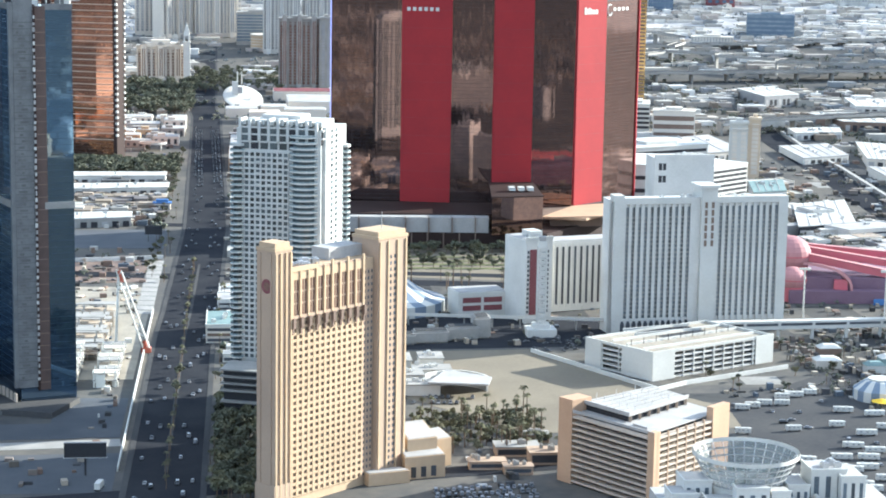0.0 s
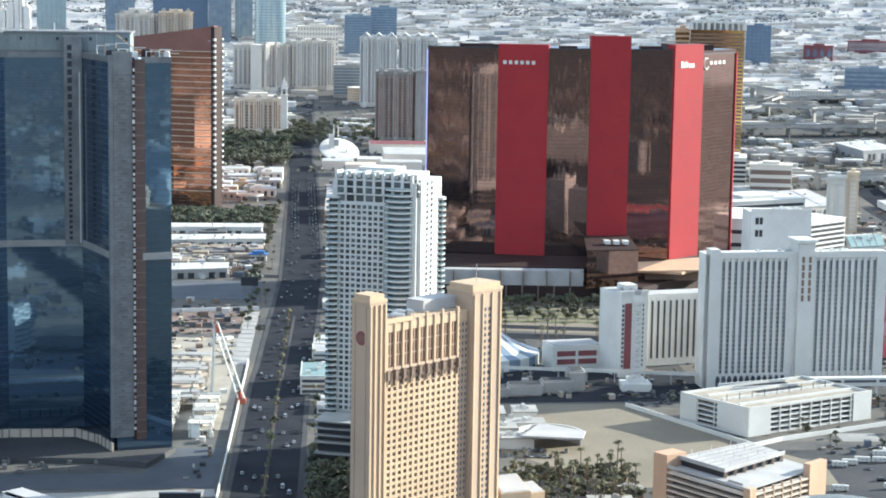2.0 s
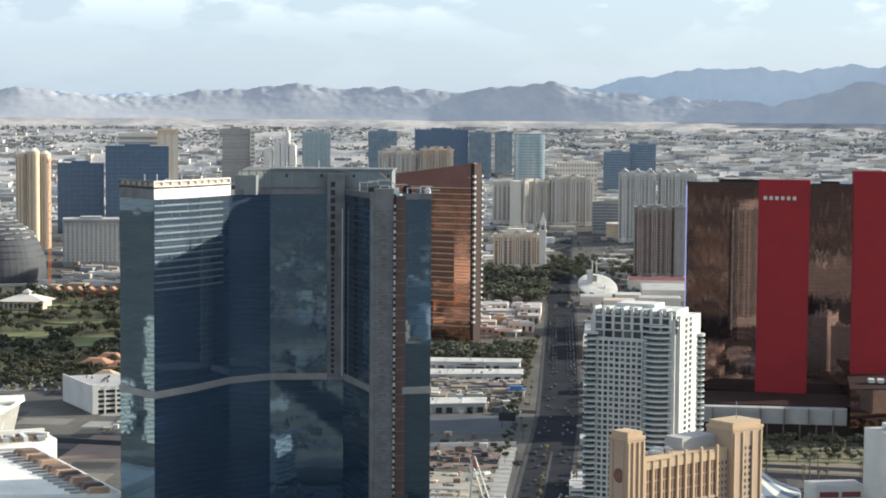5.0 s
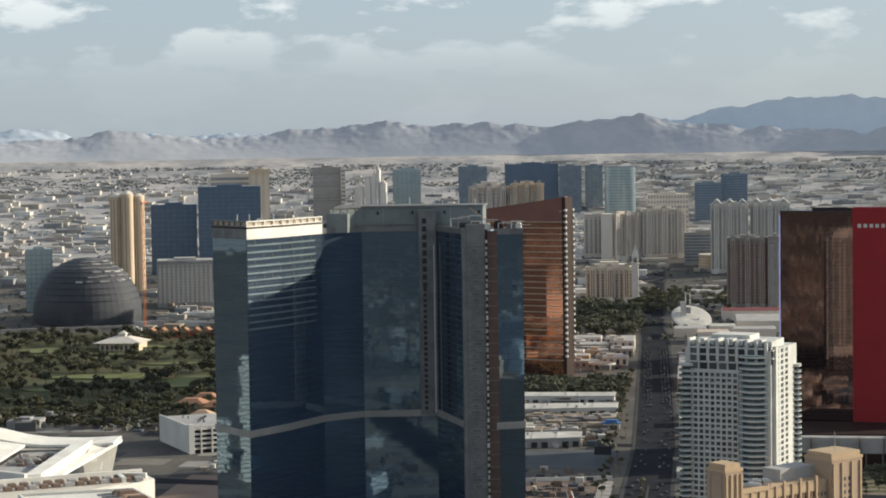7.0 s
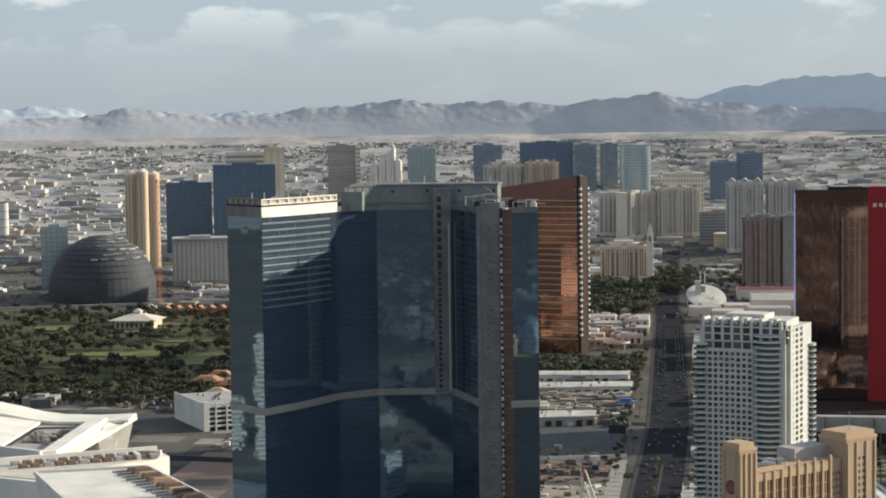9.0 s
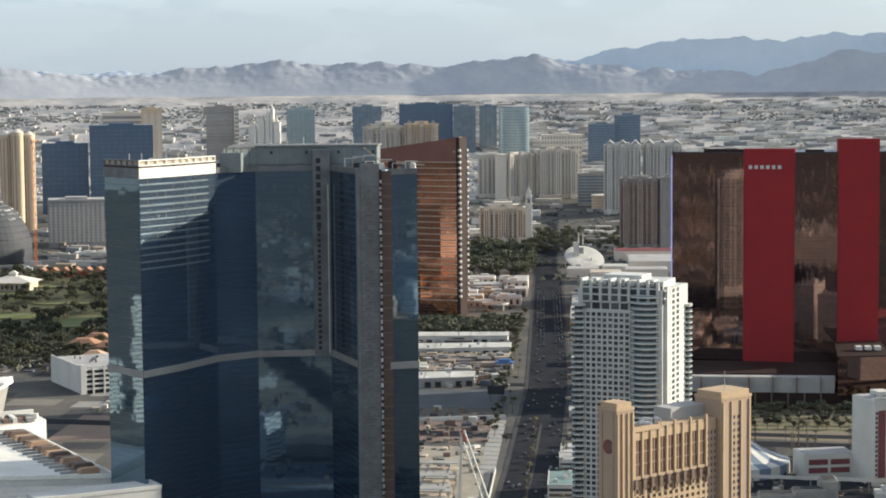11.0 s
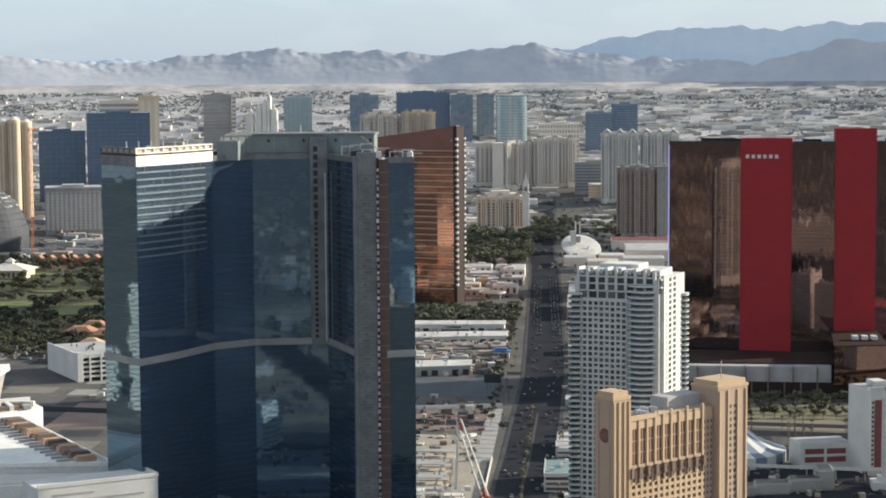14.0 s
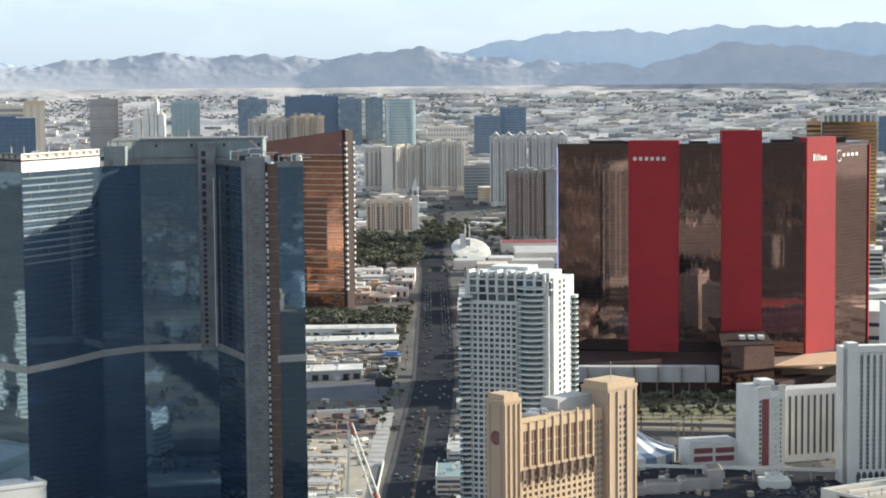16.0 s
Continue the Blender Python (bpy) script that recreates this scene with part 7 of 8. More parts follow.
    return t


def make_motorhome(long_):
    t = thing("motorhome", "white motorhome parked on worn asphalt", "motorhome", group="motorhomes in the park")
    bm = boxes((-long_ / 2, long_ / 2, -1.25, 1.25, 0.5, 3.3))
    bmesh.ops.bevel(bm, geom=bm.edges[:], offset=0.2, segments=2, affect="EDGES")
    shell = part("body", bm, M["white"], t)
    part("side_stripe", boxes((-long_ / 2 + 0.4, long_ / 2 - 0.6, -1.28, 1.28, 1.0, 1.35)), M["roofgrey"], t)
    part("windscreen", boxes((long_ / 2 - 0.3, long_ / 2 + 0.03, -1.05, 1.05, 1.6, 2.7)), M["darkglass"], shell)
    for x in (-long_ * 0.3, 0, long_ * 0.25):
        part("side_window", boxes((x - 0.6, x + 0.6, -1.29, 1.29, 2.0, 2.45)), M["greyglass"], shell)
    for x in (-long_ * 0.2, long_ * 0.2):
        part("roof_unit", boxes((x - 0.5, x + 0.5, -0.4, 0.4, 3.3, 3.6)), M["offwhite"], t)
    bm = bmesh.new()
    for x in (-long_ * 0.3, long_ * 0.34):
        for y in (-1.1, 1.1):
            bmesh.ops.create_cone(bm, cap_ends=True, segments=10, radius1=0.48, radius2=0.48, depth=0.3, matrix=pose(x, y, 0.48, 90, 0, 0))
    part("wheelset", bm, M["rubber"], t, kind="stuff")
    return t


cars = [make_car(k) for k in ("sedan", "sedan", "van", "pickup")]
homes = [make_motorhome(11), make_motorhome(8.5)]
rnd = random.Random(21)
queue = []
for lane, way in ((-49, 90), (-45.5, 90), (-42, 90), (-30, 270), (-26.5, 270), (-23, 270)):
    y = 880 + rnd.uniform(0, 40)
    while y < 2520:
        bend = 0 if y < 1300 else (5 if y < 1900 else 5 - (y - 1900) * 0.02)
        if y < 1350:
            put(rnd.choice(cars), lane + bend + rnd.uniform(-0.3, 0.3), y, 0.07, way, 1.0)
        else:
            queue.append((rnd.choice(cars), stand(lane + bend + rnd.uniform(-0.3, 0.3), y, way, 1.0, on_ground(0, y) + 0.07)))
        y += rnd.uniform(9, 30) if 1950 < y < 2450 else rnd.uniform(25, 120)
for j in range(3):  # lot beside the cream hotel
    for i in range(17):
        if rnd.random() < 0.85:
            put(rnd.choice(cars), 91 + i * 2.9, 878 + j * 8.5 + i * 0.4, 0.02, 82 + rnd.uniform(-3, 3))
for j in range(2):
    for i in range(12):
        if rnd.random() < 0.7:
            put(rnd.choice(cars), 92 + i * 3.4, 1068 + j * 13 - i * 0.3, 0.05, 80)
for x, y in ((263, 997), (294, 1001), (319, 1006), (281, 940), (290, 929), (301, 918), (309, 903), (315, 963), (324, 954), (333, 944), (304, 1070), (312, 1074), (322, 1079), (272, 905), (279, 893), (330, 990), (342, 1000), (351, 960), (345, 938), (338, 915), (355, 925), (362, 945), (372, 980), (360, 1005), (298, 895), (320, 880), (275, 1047), (284, 1050), (292, 1055), (300, 1058), (374, 930), (385, 950), (330, 1040), (345, 1030)):
    put(rnd.choice(homes), x + rnd.uniform(-2, 2), y + rnd.uniform(-2, 2), 0.05, rnd.choice((-8, -4, 172)) + rnd.uniform(-5, 5))
for j in range(4):
    for i in range(7):
        if (i * 3 + j * 5) % 4:
            put(rnd.choice(homes), 285 + i * 15 + j * 5 + rnd.uniform(-2, 2), 885 + j * 19 + rnd.uniform(-2, 2), 0.05, rnd.choice((-8, 172)) + rnd.uniform(-4, 4))
for _ in range(26):
    put(rnd.choice(cars), rnd.uniform(260, 420), rnd.uniform(880, 1100), 0.05, rnd.uniform(-10, 10) + rnd.choice((0, 90)))
for _ in range(60):
    queue.append((rnd.choice(cars), stand(rnd.uniform(-240, -70), rnd.uniform(1440, 1545), rnd.choice((0, 90)))))
for _ in range(40):
    queue.append((rnd.choice(cars), stand(rnd.uniform(180, 245), rnd.uniform(1195, 1240), rnd.choice((0, 90)) + 20)))
for _ in range(160):
    a, d = rnd.uniform(10, 20), rnd.uniform(1400, 2600)
    queue.append((rnd.choice(cars), stand(*polar(a, d), rnd.choice((0, 90)) + 20)))
join_copies("far_cars", "cars queueing and parked farther off", "cars", queue)


# ---- street clutter, construction and the motorhome park ----
def lattice_boom():
    t = thing("crawler_crane", "pale lattice boom crane with red tips on a building site", "crane", -58, 1200)
    foot = Vector((-58, 1202, 3))
    for tip, mat in ((Vector((-73.5, 1192, 53)), "offwhite"),):
        for off in ((-2.0, -1), (2.0, -1), (2.0, 1.6), (-2.0, 1.6)):
            bm = bmesh.new()
            limb(bm, foot + Vector((off[0], off[1], 0)), tip + Vector((off[0] * 0.7, off[1] * 0.5, 0)), 0.45, 0.4, 6)
            part("chord", bm, M["offwhite"], t)
        for k in range(14):
            c = foot.lerp(tip, k / 14)
            d = foot.lerp(tip, (k + 1) / 14)
            bm = bmesh.new()
            limb(bm, c + Vector((-2.0 if k % 2 else 2.0, -1, 0)), d + Vector((2.0 if k % 2 else -2.0, -1, 0)), 0.28, 0.28, 5)
            part("brace", bm, M["offwhite"], t)
        bm = bmesh.new()
        limb(bm, foot.lerp(tip, 0.86), tip, 1.6, 1.1, 8)
        part("red_tip", bm, M["redpaint"], t)
        bm = bmesh.new()
        limb(bm, foot, foot.lerp(tip, 0.09), 1.4, 1.4, 8)
        part("red_foot", bm, M["redpaint"], t)
    bm = bmesh.new()
    limb(bm, (-73.5, 1192, 53), (-76, 1196, 4), 0.6, 0.9, 5)
    part("back_mast", bm, M["offwhite"], t)
    part("cab", boxes((-61, -55, 1200, 1205, 0, 3.2)), M["redpaint"], t)


lattice_boom()
b = thing("street_barrier", "long white site barrier beside the boulevard", "barrier", -59, 1150)
for i in range(46):
    y = 935 + i * 8.6
    part("panel", boxes((-59.6, -58.8, y, y + 8.3, 0.2, 2.6)), M["white"], b)
t = thing("building_frame", "pale half-built concrete frame on the site", "building", -100, 1230)
for j in range(9):
    for k in range(2 + (j * 2) % 3 % 2):
        y0, x0 = 1180 + j * 14, -116 + (j * 5) % 7
        part("slab", prism([(x0, y0), (-86 + (j * 3) % 5, y0 - 1), (-86 + (j * 3) % 5, y0 + 9), (x0 + k * 5, y0 + 10)], 4.2 * k + 4, 4.2 * k + 4.5), M["concrete"] if (j + k) % 3 else M["deck"], t)
    for k in range(5):
        x = -112 + k * 6.5 + (j * 3) % 4
        part("upright_panel", boxes((x, x + 0.5 + (k + j) % 3, 1182 + j * 14, 1182.6 + j * 14, 0, 5 + (k * 3 + j * 5) % 6)), M["deck"] if (k + j) % 2 else M["offwhite"], t)
    part("wall_panel", boxes((-117, -116.4, 1180 + j * 14, 1190 + j * 14, 0, 5 + (j * 3) % 4)), M["deck"], t)
for x in (-114, -102, -88):
    for y in range(1190, 1300, 14):
        part("column", boxes((x - 0.5, x + 0.5, y - 0.5, y + 0.5, 0, 13)), M["concrete"], t)


def site_frame(x0, x1, y0, bays, floors):
    """Open concrete bays of a building that has only begun to rise: slabs, columns, upright panels."""
    t = thing("building_frame", "pale row of open concrete bays on the site", "building", x0, y0)
    for j in range(bays):
        y = y0 + j * 11
        top = 4.2 * (floors - (j * 5) % 3 % 2)
        for k in range(int(top / 4.2)):
            part("slab", boxes((x0 + (j * 3) % 4, x1, y, y + 9.4, 4.2 * k + 3.8, 4.2 * k + 4.3)), M["warmroof" if (j + k) % 2 else "concrete"], t)
        for x in (x0 + 1, (x0 + x1) / 2, x1 - 1):
            part("column", boxes((x - 0.4, x + 0.4, y + 0.3, y + 1.1, 0, top + 1.5)), M["hallwhite"], t)
        part("panel", boxes((x0 + 2 + j % 3, x0 + 7 + j % 3, y - 0.3, y + 0.2, 0, top - 1)), M["deck" if j % 2 else "hallwhite"], t)


site_frame(-112, -93, 1092, 8, 3)
site_frame(-84, -70, 1110, 9, 2)
for i in range(40):
    x, y = rnd.uniform(-125, -64), rnd.uniform(1130, 1420)
    if -120 < x < -68 and 1085 < y < 1310:
        continue
    p = thing("material_stack", "pale stack of building material on dusty ground", "building material", x, y, group="site stacks")
    s, h = rnd.uniform(1.5, 4), rnd.uniform(1, 3)
    part("pallet", boxes((-s, s, -s * 0.6, s * 0.6, 0, 0.3), m=pose(x, y, 0.03, 0, 0, rnd.uniform(0, 90))), M["bark"], p)
    part("load", boxes((-s * 0.9, s * 0.9, -s * 0.5, s * 0.5, 0.3, h), m=pose(x, y, 0.03, 0, 0, rnd.uniform(0, 90))), M[rnd.choice(("deck", "concrete", "brown", "offwhite", "rawconc"))], p)
t = thing("billboard", "dark billboard on a single post", "billboard", -74, 930)
part("post", round_block(0.5, 0.5, 0, 9, 10, cx=-74, cy=930), M["dark"], t)
part("panel", boxes((-84, -64, 929.6, 930.6, 9, 16)), M["dark"], t)
part("frame", boxes((-84.3, -63.7, 929.3, 930.9, 8.6, 9), (-84.3, -63.7, 929.3, 930.9, 16, 16.4)), M["roofgrey"], t)
t = thing("box_truck", "white box truck parked beside the road", "truck", -66, 900)
part("box", boxes((-3.5, 4, -1.3, 1.3, 1, 4), m=pose(-66, 905, 0.1, 0, 0, 80)), M["white"], t)
part("cab", boxes((4.1, 6, -1.1, 1.1, 0.6, 2.8), m=pose(-66, 905, 0.1, 0, 0, 80)), M["offwhite"], t)
for x in (-2.4, 4.8):
    part("wheel", boxes((x - 0.4, x + 0.4, -1.25, 1.25, 0, 0.8), m=pose(-66, 905, 0.1, 0, 0, 80)), M["rubber"], t)

t = thing("striped_tent", "round blue and white striped fair tent", "tent", 362, 1070)
n = 20
for i in range(n):
    a0, a1 = 2 * math.pi * i / n, 2 * math.pi * (i + 1) / n
    bm = bmesh.new()
    cols = [[bm.verts.new((362 + r * math.cos(a), 1070 + r * math.sin(a), z)) for r, z in ((15, 0.1), (15, 6), (9, 10.5), (6.5, 11))] for a in (a0, a1)]
    for k in range(3):
        bm.faces.new((cols[0][k], cols[1][k], cols[1][k + 1], cols[0][k + 1]))
    part("stripe", bm, M["bluefab"] if i % 2 else M["white"], t)
part("top_ring", round_block(6.8, 6.8, 10.8, 12, n, cx=362, cy=1070), M["white"], t)
t = thing("parasol", "yellow canopy beside the striped tent", "canopy", 357, 1050)
part("canopy", round_block(6, 0.6, 3.2, 4.8, 14, cx=357, cy=1050), M["yellow"], t)
part("pole", round_block(0.15, 0.15, 0, 3.3, 8, cx=357, cy=1050), M["steel"], t)
for x, y, w, d, h, mat in ((395, 1150, 14, 10, 6, "teal"), (410, 1130, 10, 10, 5, "tan"), (430, 1155, 18, 8, 7, "bluefab"), (380, 1135, 12, 8, 5, "white"), (440, 1120, 14, 10, 5, "white"), (400, 1105, 14, 8, 5, "brown"), (420, 1175, 16, 10, 6, "redpaint"), (355, 1150, 16, 9, 5, "beige"), (445, 1180, 14, 12, 8, "offwhite"), (365, 1180, 14, 9, 6, "brown"), (455, 1100, 16, 10, 6, "tan"), (420, 1090, 10, 10, 4, "offwhite")):
    p = thing("fair_stall", "small low stall of a fairground", "stall", x, y, group="fair stalls")
    part("wall", boxes((x - w / 2, x + w / 2, y - d / 2, y + d / 2, 0, h)), M[mat], p)
    part("roof", prism([(x - w / 2 - 0.5, y - d / 2 - 0.5), (x + w / 2 + 0.5, y - d / 2 - 0.5), (x + w / 2 + 0.5, y + d / 2 + 0.5), (x - w / 2 - 0.5, y + d / 2 + 0.5)], h, h + 2, shrink=0.5), M["white" if mat != "white" else "teal"], p)

# pale low buildings and a curved wall behind the garden
t = thing("pavilion", "white low pavilion with a curved canopy wall", "pavilion", 110, 1110)
for x0, x1, y0, y1, z in ((84, 112, 1085, 1100, 6), (84, 104, 1105, 1120, 7), (100, 122, 1122, 1136, 6), (86, 100, 1138, 1160, 8), (106, 120, 1148, 1166, 7)):
    part("block", boxes((x0, x1, y0, y1, 0, z)), M["offwhite"], t)
    roof_clutter(t, [(x0, y0), (x1, y0), (x1, y1), (x0, y1)], z + 0.6, 5, x0, M["offwhite"], (1, 3))
    part("roof", boxes((x0 - 0.6, x1 + 0.6, y0 - 0.6, y1 + 0.6, z, z + 0.6)), M["concrete"], t)
for i in range(9):
    a0, a1 = radians(20 + i * 14), radians(34 + i * 14)
    p, q = (121 + 20 * math.cos(a1), 1086 + 30 * math.sin(a1) * 0.8), (121 + 20 * math.cos(a0), 1086 + 30 * math.sin(a0) * 0.8)
    m, w = along(p, q)
    part("curved_wall", boxes((0, w, -0.5, 0.5, 0, 9), m=m), M["offwhite"], t)
part("shade_roof", prism([(104, 1080), (138, 1074), (142, 1092), (118, 1112)], 8, 9), M["roofgrey"], t)
for x, y, w, d, h, mat in ((138, 960, 22, 12, 5, "roofwhite"), (150, 945, 16, 12, 6, "cream"), (120, 935, 18, 8, 4, "tan"), (134, 925, 14, 7, 4, "cream"), (152, 985, 12, 8, 4, "roofwhite")):
    p = thing("garden_house", "low pale house beside the garden", "building", x, y, group="garden houses")
    part("wall", boxes((x - w / 2, x + w / 2, y - d / 2, y + d / 2, 0, h)), M["creamdark"], p)
    part("window", boxes((x - w / 2 + 1, x + w / 2 - 1, y - d / 2 - 0.1, y - d / 2 + 0.1, 1.2, h - 1)), M["darkglass"], p)
    part("roof", boxes((x - w / 2 - 0.5, x + w / 2 + 0.5, y - d / 2 - 0.5, y + d / 2 + 0.5, h, h + 0.5)), M["concrete" if mat == "roofwhite" else "creamdark"], p)
    roof_clutter(p, [(x - w / 2, y - d / 2), (x + w / 2, y - d / 2), (x + w / 2, y + d / 2), (x - w / 2, y + d / 2)], h + 0.5, 4, int(x + y), M["concrete"], (1, 2.5))
# motel-like strips along the boulevard
for x, y, w, d, h, mat in ((2, 1195, 22, 10, 6, "beige"), (6, 1230, 18, 18, 5, "cream"), (-6, 1180, 10, 12, 5, "white"), (4, 1262, 24, 14, 6, "offwhite"), (-2, 1300, 16, 22, 5, "brown"), (14, 1330, 20, 20, 6, "roofgrey"), (-2, 1350, 14, 14, 7, "offwhite"), (30, 1380, 40, 18, 6, "white"), (20, 1560, 30, 30, 6, "brown"), (-7, 2150, 12, 120, 13, "tan"), (-5, 2290, 14, 90, 12, "beige"), (40, 1230, 30, 30, 5, "roofwhite"), (50, 1270, 30, 20, 7, "beige"), (60, 1060, 20, 16, 6, "roofwhite"), (30, 1050, 22, 12, 5, "white"), (10, 1070, 16, 14, 6, "white")):
    p = thing("shop", "low flat-roofed shop beside the boulevard", "shop", x, y, group="boulevard shops")
    part("wall", boxes((x - w / 2, x + w / 2, y - d / 2, y + d / 2, 0, h)), M[mat], p)
    part("roof", boxes((x - w / 2 + 0.4, x + w / 2 - 0.4, y - d / 2 + 0.4, y + d / 2 - 0.4, h, h + 0.15)), M["roofgrey" if mat != "roofgrey" else "roofwhite"], p)
    part("shop_window", boxes((x - w / 2 + 0.8, x + w / 2 - 0.8, y - d / 2 - 0.08, y - d / 2 + 0.2, 0.8, h * 0.55)), M["darkglass"], p)
    roof_clutter(p, [(x - w / 2, y - d / 2), (x + w / 2, y - d / 2), (x + w / 2, y + d / 2), (x - w / 2, y + d / 2)], h + 0.15, 3, int(x * 7 + y), M["steel"], (1, 2.5))


# the resort forecourt beyond the copper tower, and a corner shop with a teal roof
def forecourt():
    t = thing("resort_villas", "cluster of low grey and cream resort buildings among palms", "building", -100, 2440)
    for x0, x1, y0, y1, h, mat in ((-140, -104, 2300, 2326, 10, "concrete"), (-102, -72, 2320, 2350, 13, "beige"), (-150, -118, 2345, 2372, 12, "cream"), (-112, -80, 2365, 2392, 9, "concrete"), (-96, -68, 2405, 2440, 14, "concrete"),
                                   (-160, -128, 2400, 2430, 11, "beige"), (-126, -100, 2425, 2450, 9, "cream"), (-150, -100, 2465, 2500, 13, "concrete"), (-95, -68, 2470, 2510, 18, "beige"), (-165, -112, 2530, 2560, 16, "beige"), (-108, -70, 2545, 2590, 12, "beige")):
        h *= 0.8
        part("wall", boxes((x0, x1, y0, y1, 0, h)), M[mat], t)
        part("roof", boxes((x0 + 0.8, x1 - 0.8, y0 + 0.8, y1 - 0.8, h, h + 0.3)), M["roofgrey" if (x0 + y0) % 3 else "concrete"], t)
        part("roof_room", boxes((x0 + 5, x0 + 14, y0 + 6, y0 + 15, h + 0.3, h + 3.5)), M[mat], t)
        n = max(2, int((x1 - x0) / 7))
        for i in range(n):
            x = x0 + (x1 - x0) * (i + 0.25) / n
            part("window", boxes((x, x + 3.2, y0 - 0.2, y0 + 0.1, 2, h - 2.5)), M["darkglass"], t)
    c = thing("oval_canopy", "dark oval entrance canopy of a resort", "canopy", -100, 2275)
    part("disc", round_block(15, 15, 8, 9.2, 28, cx=-100, cy=2275, squash=0.9), M["brown"], c)
    part("rim", round_block(15.4, 15.4, 7.6, 9.6, 28, cx=-100, cy=2275, squash=0.9, cap=False), M["offwhite"], c)
    for x, y in ((-109, 2268), (-91, 2268), (-91, 2282), (-109, 2282)):
        part("post", round_block(0.6, 0.6, 0, 8, 8, cx=x, cy=y), M["offwhite"], c)
    p = thing("swimming_pool", "bright blue pool among garden trees", "pool", -92, 2122)
    part("water", round_block(11, 11, 0.3, 0.5, 28, cx=-92, cy=2122), M["pool"], p)
    part("rim", round_block(12.2, 12.2, 0.2, 0.42, 28, cx=-92, cy=2122), M["concrete"], p)
    s = thing("shop", "corner shop with a teal flat roof and beige bands", "shop", -12, 1250, group="boulevard shops")
    part("wall", boxes((-22, -2, 1228, 1276, 0, 11)), M["beige"], s)
    part("roof", boxes((-21.4, -2.6, 1228.6, 1275.4, 11, 11.3)), M["teal"], s)
    part("parapet", boxes((-22.2, -1.8, 1227.8, 1228.4, 10.4, 12.2), (-22.2, -21.6, 1228.5, 1276, 10.4, 12.2)), M["white"], s)
    for k in range(3):
        part("window_band", boxes((-21, -3, 1227.75, 1228.1, 1.2 + k * 3.3, 3.0 + k * 3.3)), M["brown" if k == 1 else "darkglass"], s)
    roof_clutter(s, [(-21, 1230), (-3, 1230), (-3, 1274), (-21, 1274)], 11.3, 5, 77, M["white"], (1, 3))
    k = thing("shop", "small white flat-roofed shop with a dark open front", "shop", -9, 1380, group="boulevard shops")
    part("wall", boxes((-15, -2, 1362, 1365, 0, 6.5), (-15, -2, 1393, 1396, 0, 6.5), (-2.5, -2, 1365, 1393, 0, 6.5)), M["offwhite"], k)
    part("roof", boxes((-15.6, -1.6, 1361.5, 1396.5, 6.5, 7.3)), M["roofwhite"], k)
    part("open_front", boxes((-14.4, -3, 1366, 1392, 0, 5)), M["dark"], k)
    part("roof_unit", boxes((-10, -6, 1374, 1380, 7.3, 9)), M["steel"], k)
    k = thing("kiosk", "pavilion with a blue roof beside the boulevard", "pavilion", -71, 1807)
    part("wall", boxes((-79, -64, 1804, 1812, 0, 6)), M["beige"], k)
    part("roof", boxes((-80, -63, 1803, 1813, 6, 7), (-77, -66, 1805, 1811, 7, 9.5)), M["bluepaint"], k)
    part("shutter", boxes((-77, -66, 1803.7, 1804.1, 1, 4.5)), M["darkglass"], k)
    k = thing("billboard", "wide dark billboard on two posts", "billboard", -71, 1626)
    part("panel", boxes((-78.5, -64.5, 1625, 1626, 6, 13)), M["dark"], k)
    for x in (-76, -67):
        part("post", boxes((x - 0.4, x + 0.4, 1626, 1626.8, 0, 12)), M["rawconc"], k)
    w = thing("site_wall", "long pale wall along an empty lot", "wall", -150, 1530, kind="structure")
    part("panel", boxes((0, 205, -0.5, 0.5, 0, 3.2), m=along((-262, 1502), (-59, 1540))[0]), M["offwhite"], w)


forecourt()
sheet("paving_12", [(-71, 1322), (-59.5, 1322), (-59.5, 1532), (-71, 1532)], 0.2, M["concrete"], "pale concrete apron beside the boulevard", "pavement")
for i in range(12):
    sheet("paving_joint", [(-71, 1335 + i * 17), (-59.5, 1333 + i * 17), (-59.5, 1334.2 + i * 17), (-71, 1336.2 + i * 17)], 0.23, M["lot"], "dark joint across pale concrete", "pavement", 0.02)


# ---- freeway and rail on the far side ----
def viaduct(label, pts, half, z, mat="concrete"):
    t = thing("viaduct", label, "bridge", *pts[0])
    for p, q in zip(pts, pts[1:]):
        m, w = along(p, q)
        g = on_ground(*p)
        part("deck", boxes((-0.5, w + 0.5, -half, half, g + z - 2.5, g + z), m=m), M[mat], t)
        part("carriageway", boxes((-0.5, w + 0.5, -half + 0.7, half - 0.7, g + z, g + z + 0.1), m=m), M["lot"], t)
        part("barrier", boxes((-0.5, w + 0.5, -half, -half + 0.5, g + z, g + z + 1.2), m=m), M[mat], t)
        part("barrier", boxes((-0.5, w + 0.5, half - 0.5, half, g + z, g + z + 1.2), m=m), M[mat], t)
        part("pier", boxes((-1.5, 1.5, -half * 0.5, half * 0.5, g - 3, g + z - 2.5), m=m), M[mat], t)


viaduct("grey elevated freeway on piers", line((520, 2985), (1300, 3010), 14), 16, 16)
viaduct("grey elevated freeway ramp", [(530, 3260), (660, 3200), (760, 3130), (840, 3060), (900, 3030), (1000, 3018)], 8, 22)
viaduct("grey elevated freeway on piers", line((540, 3330), (1300, 3400), 12), 14, 10)
viaduct("curved grey freeway flyover on piers", [(720, 3420), (740, 3300), (700, 3200), (640, 3120), (540, 3080)], 7, 20)
viaduct("grey road bridge over the railway", line((600, 2440), (1020, 2590), 8), 11, 18)
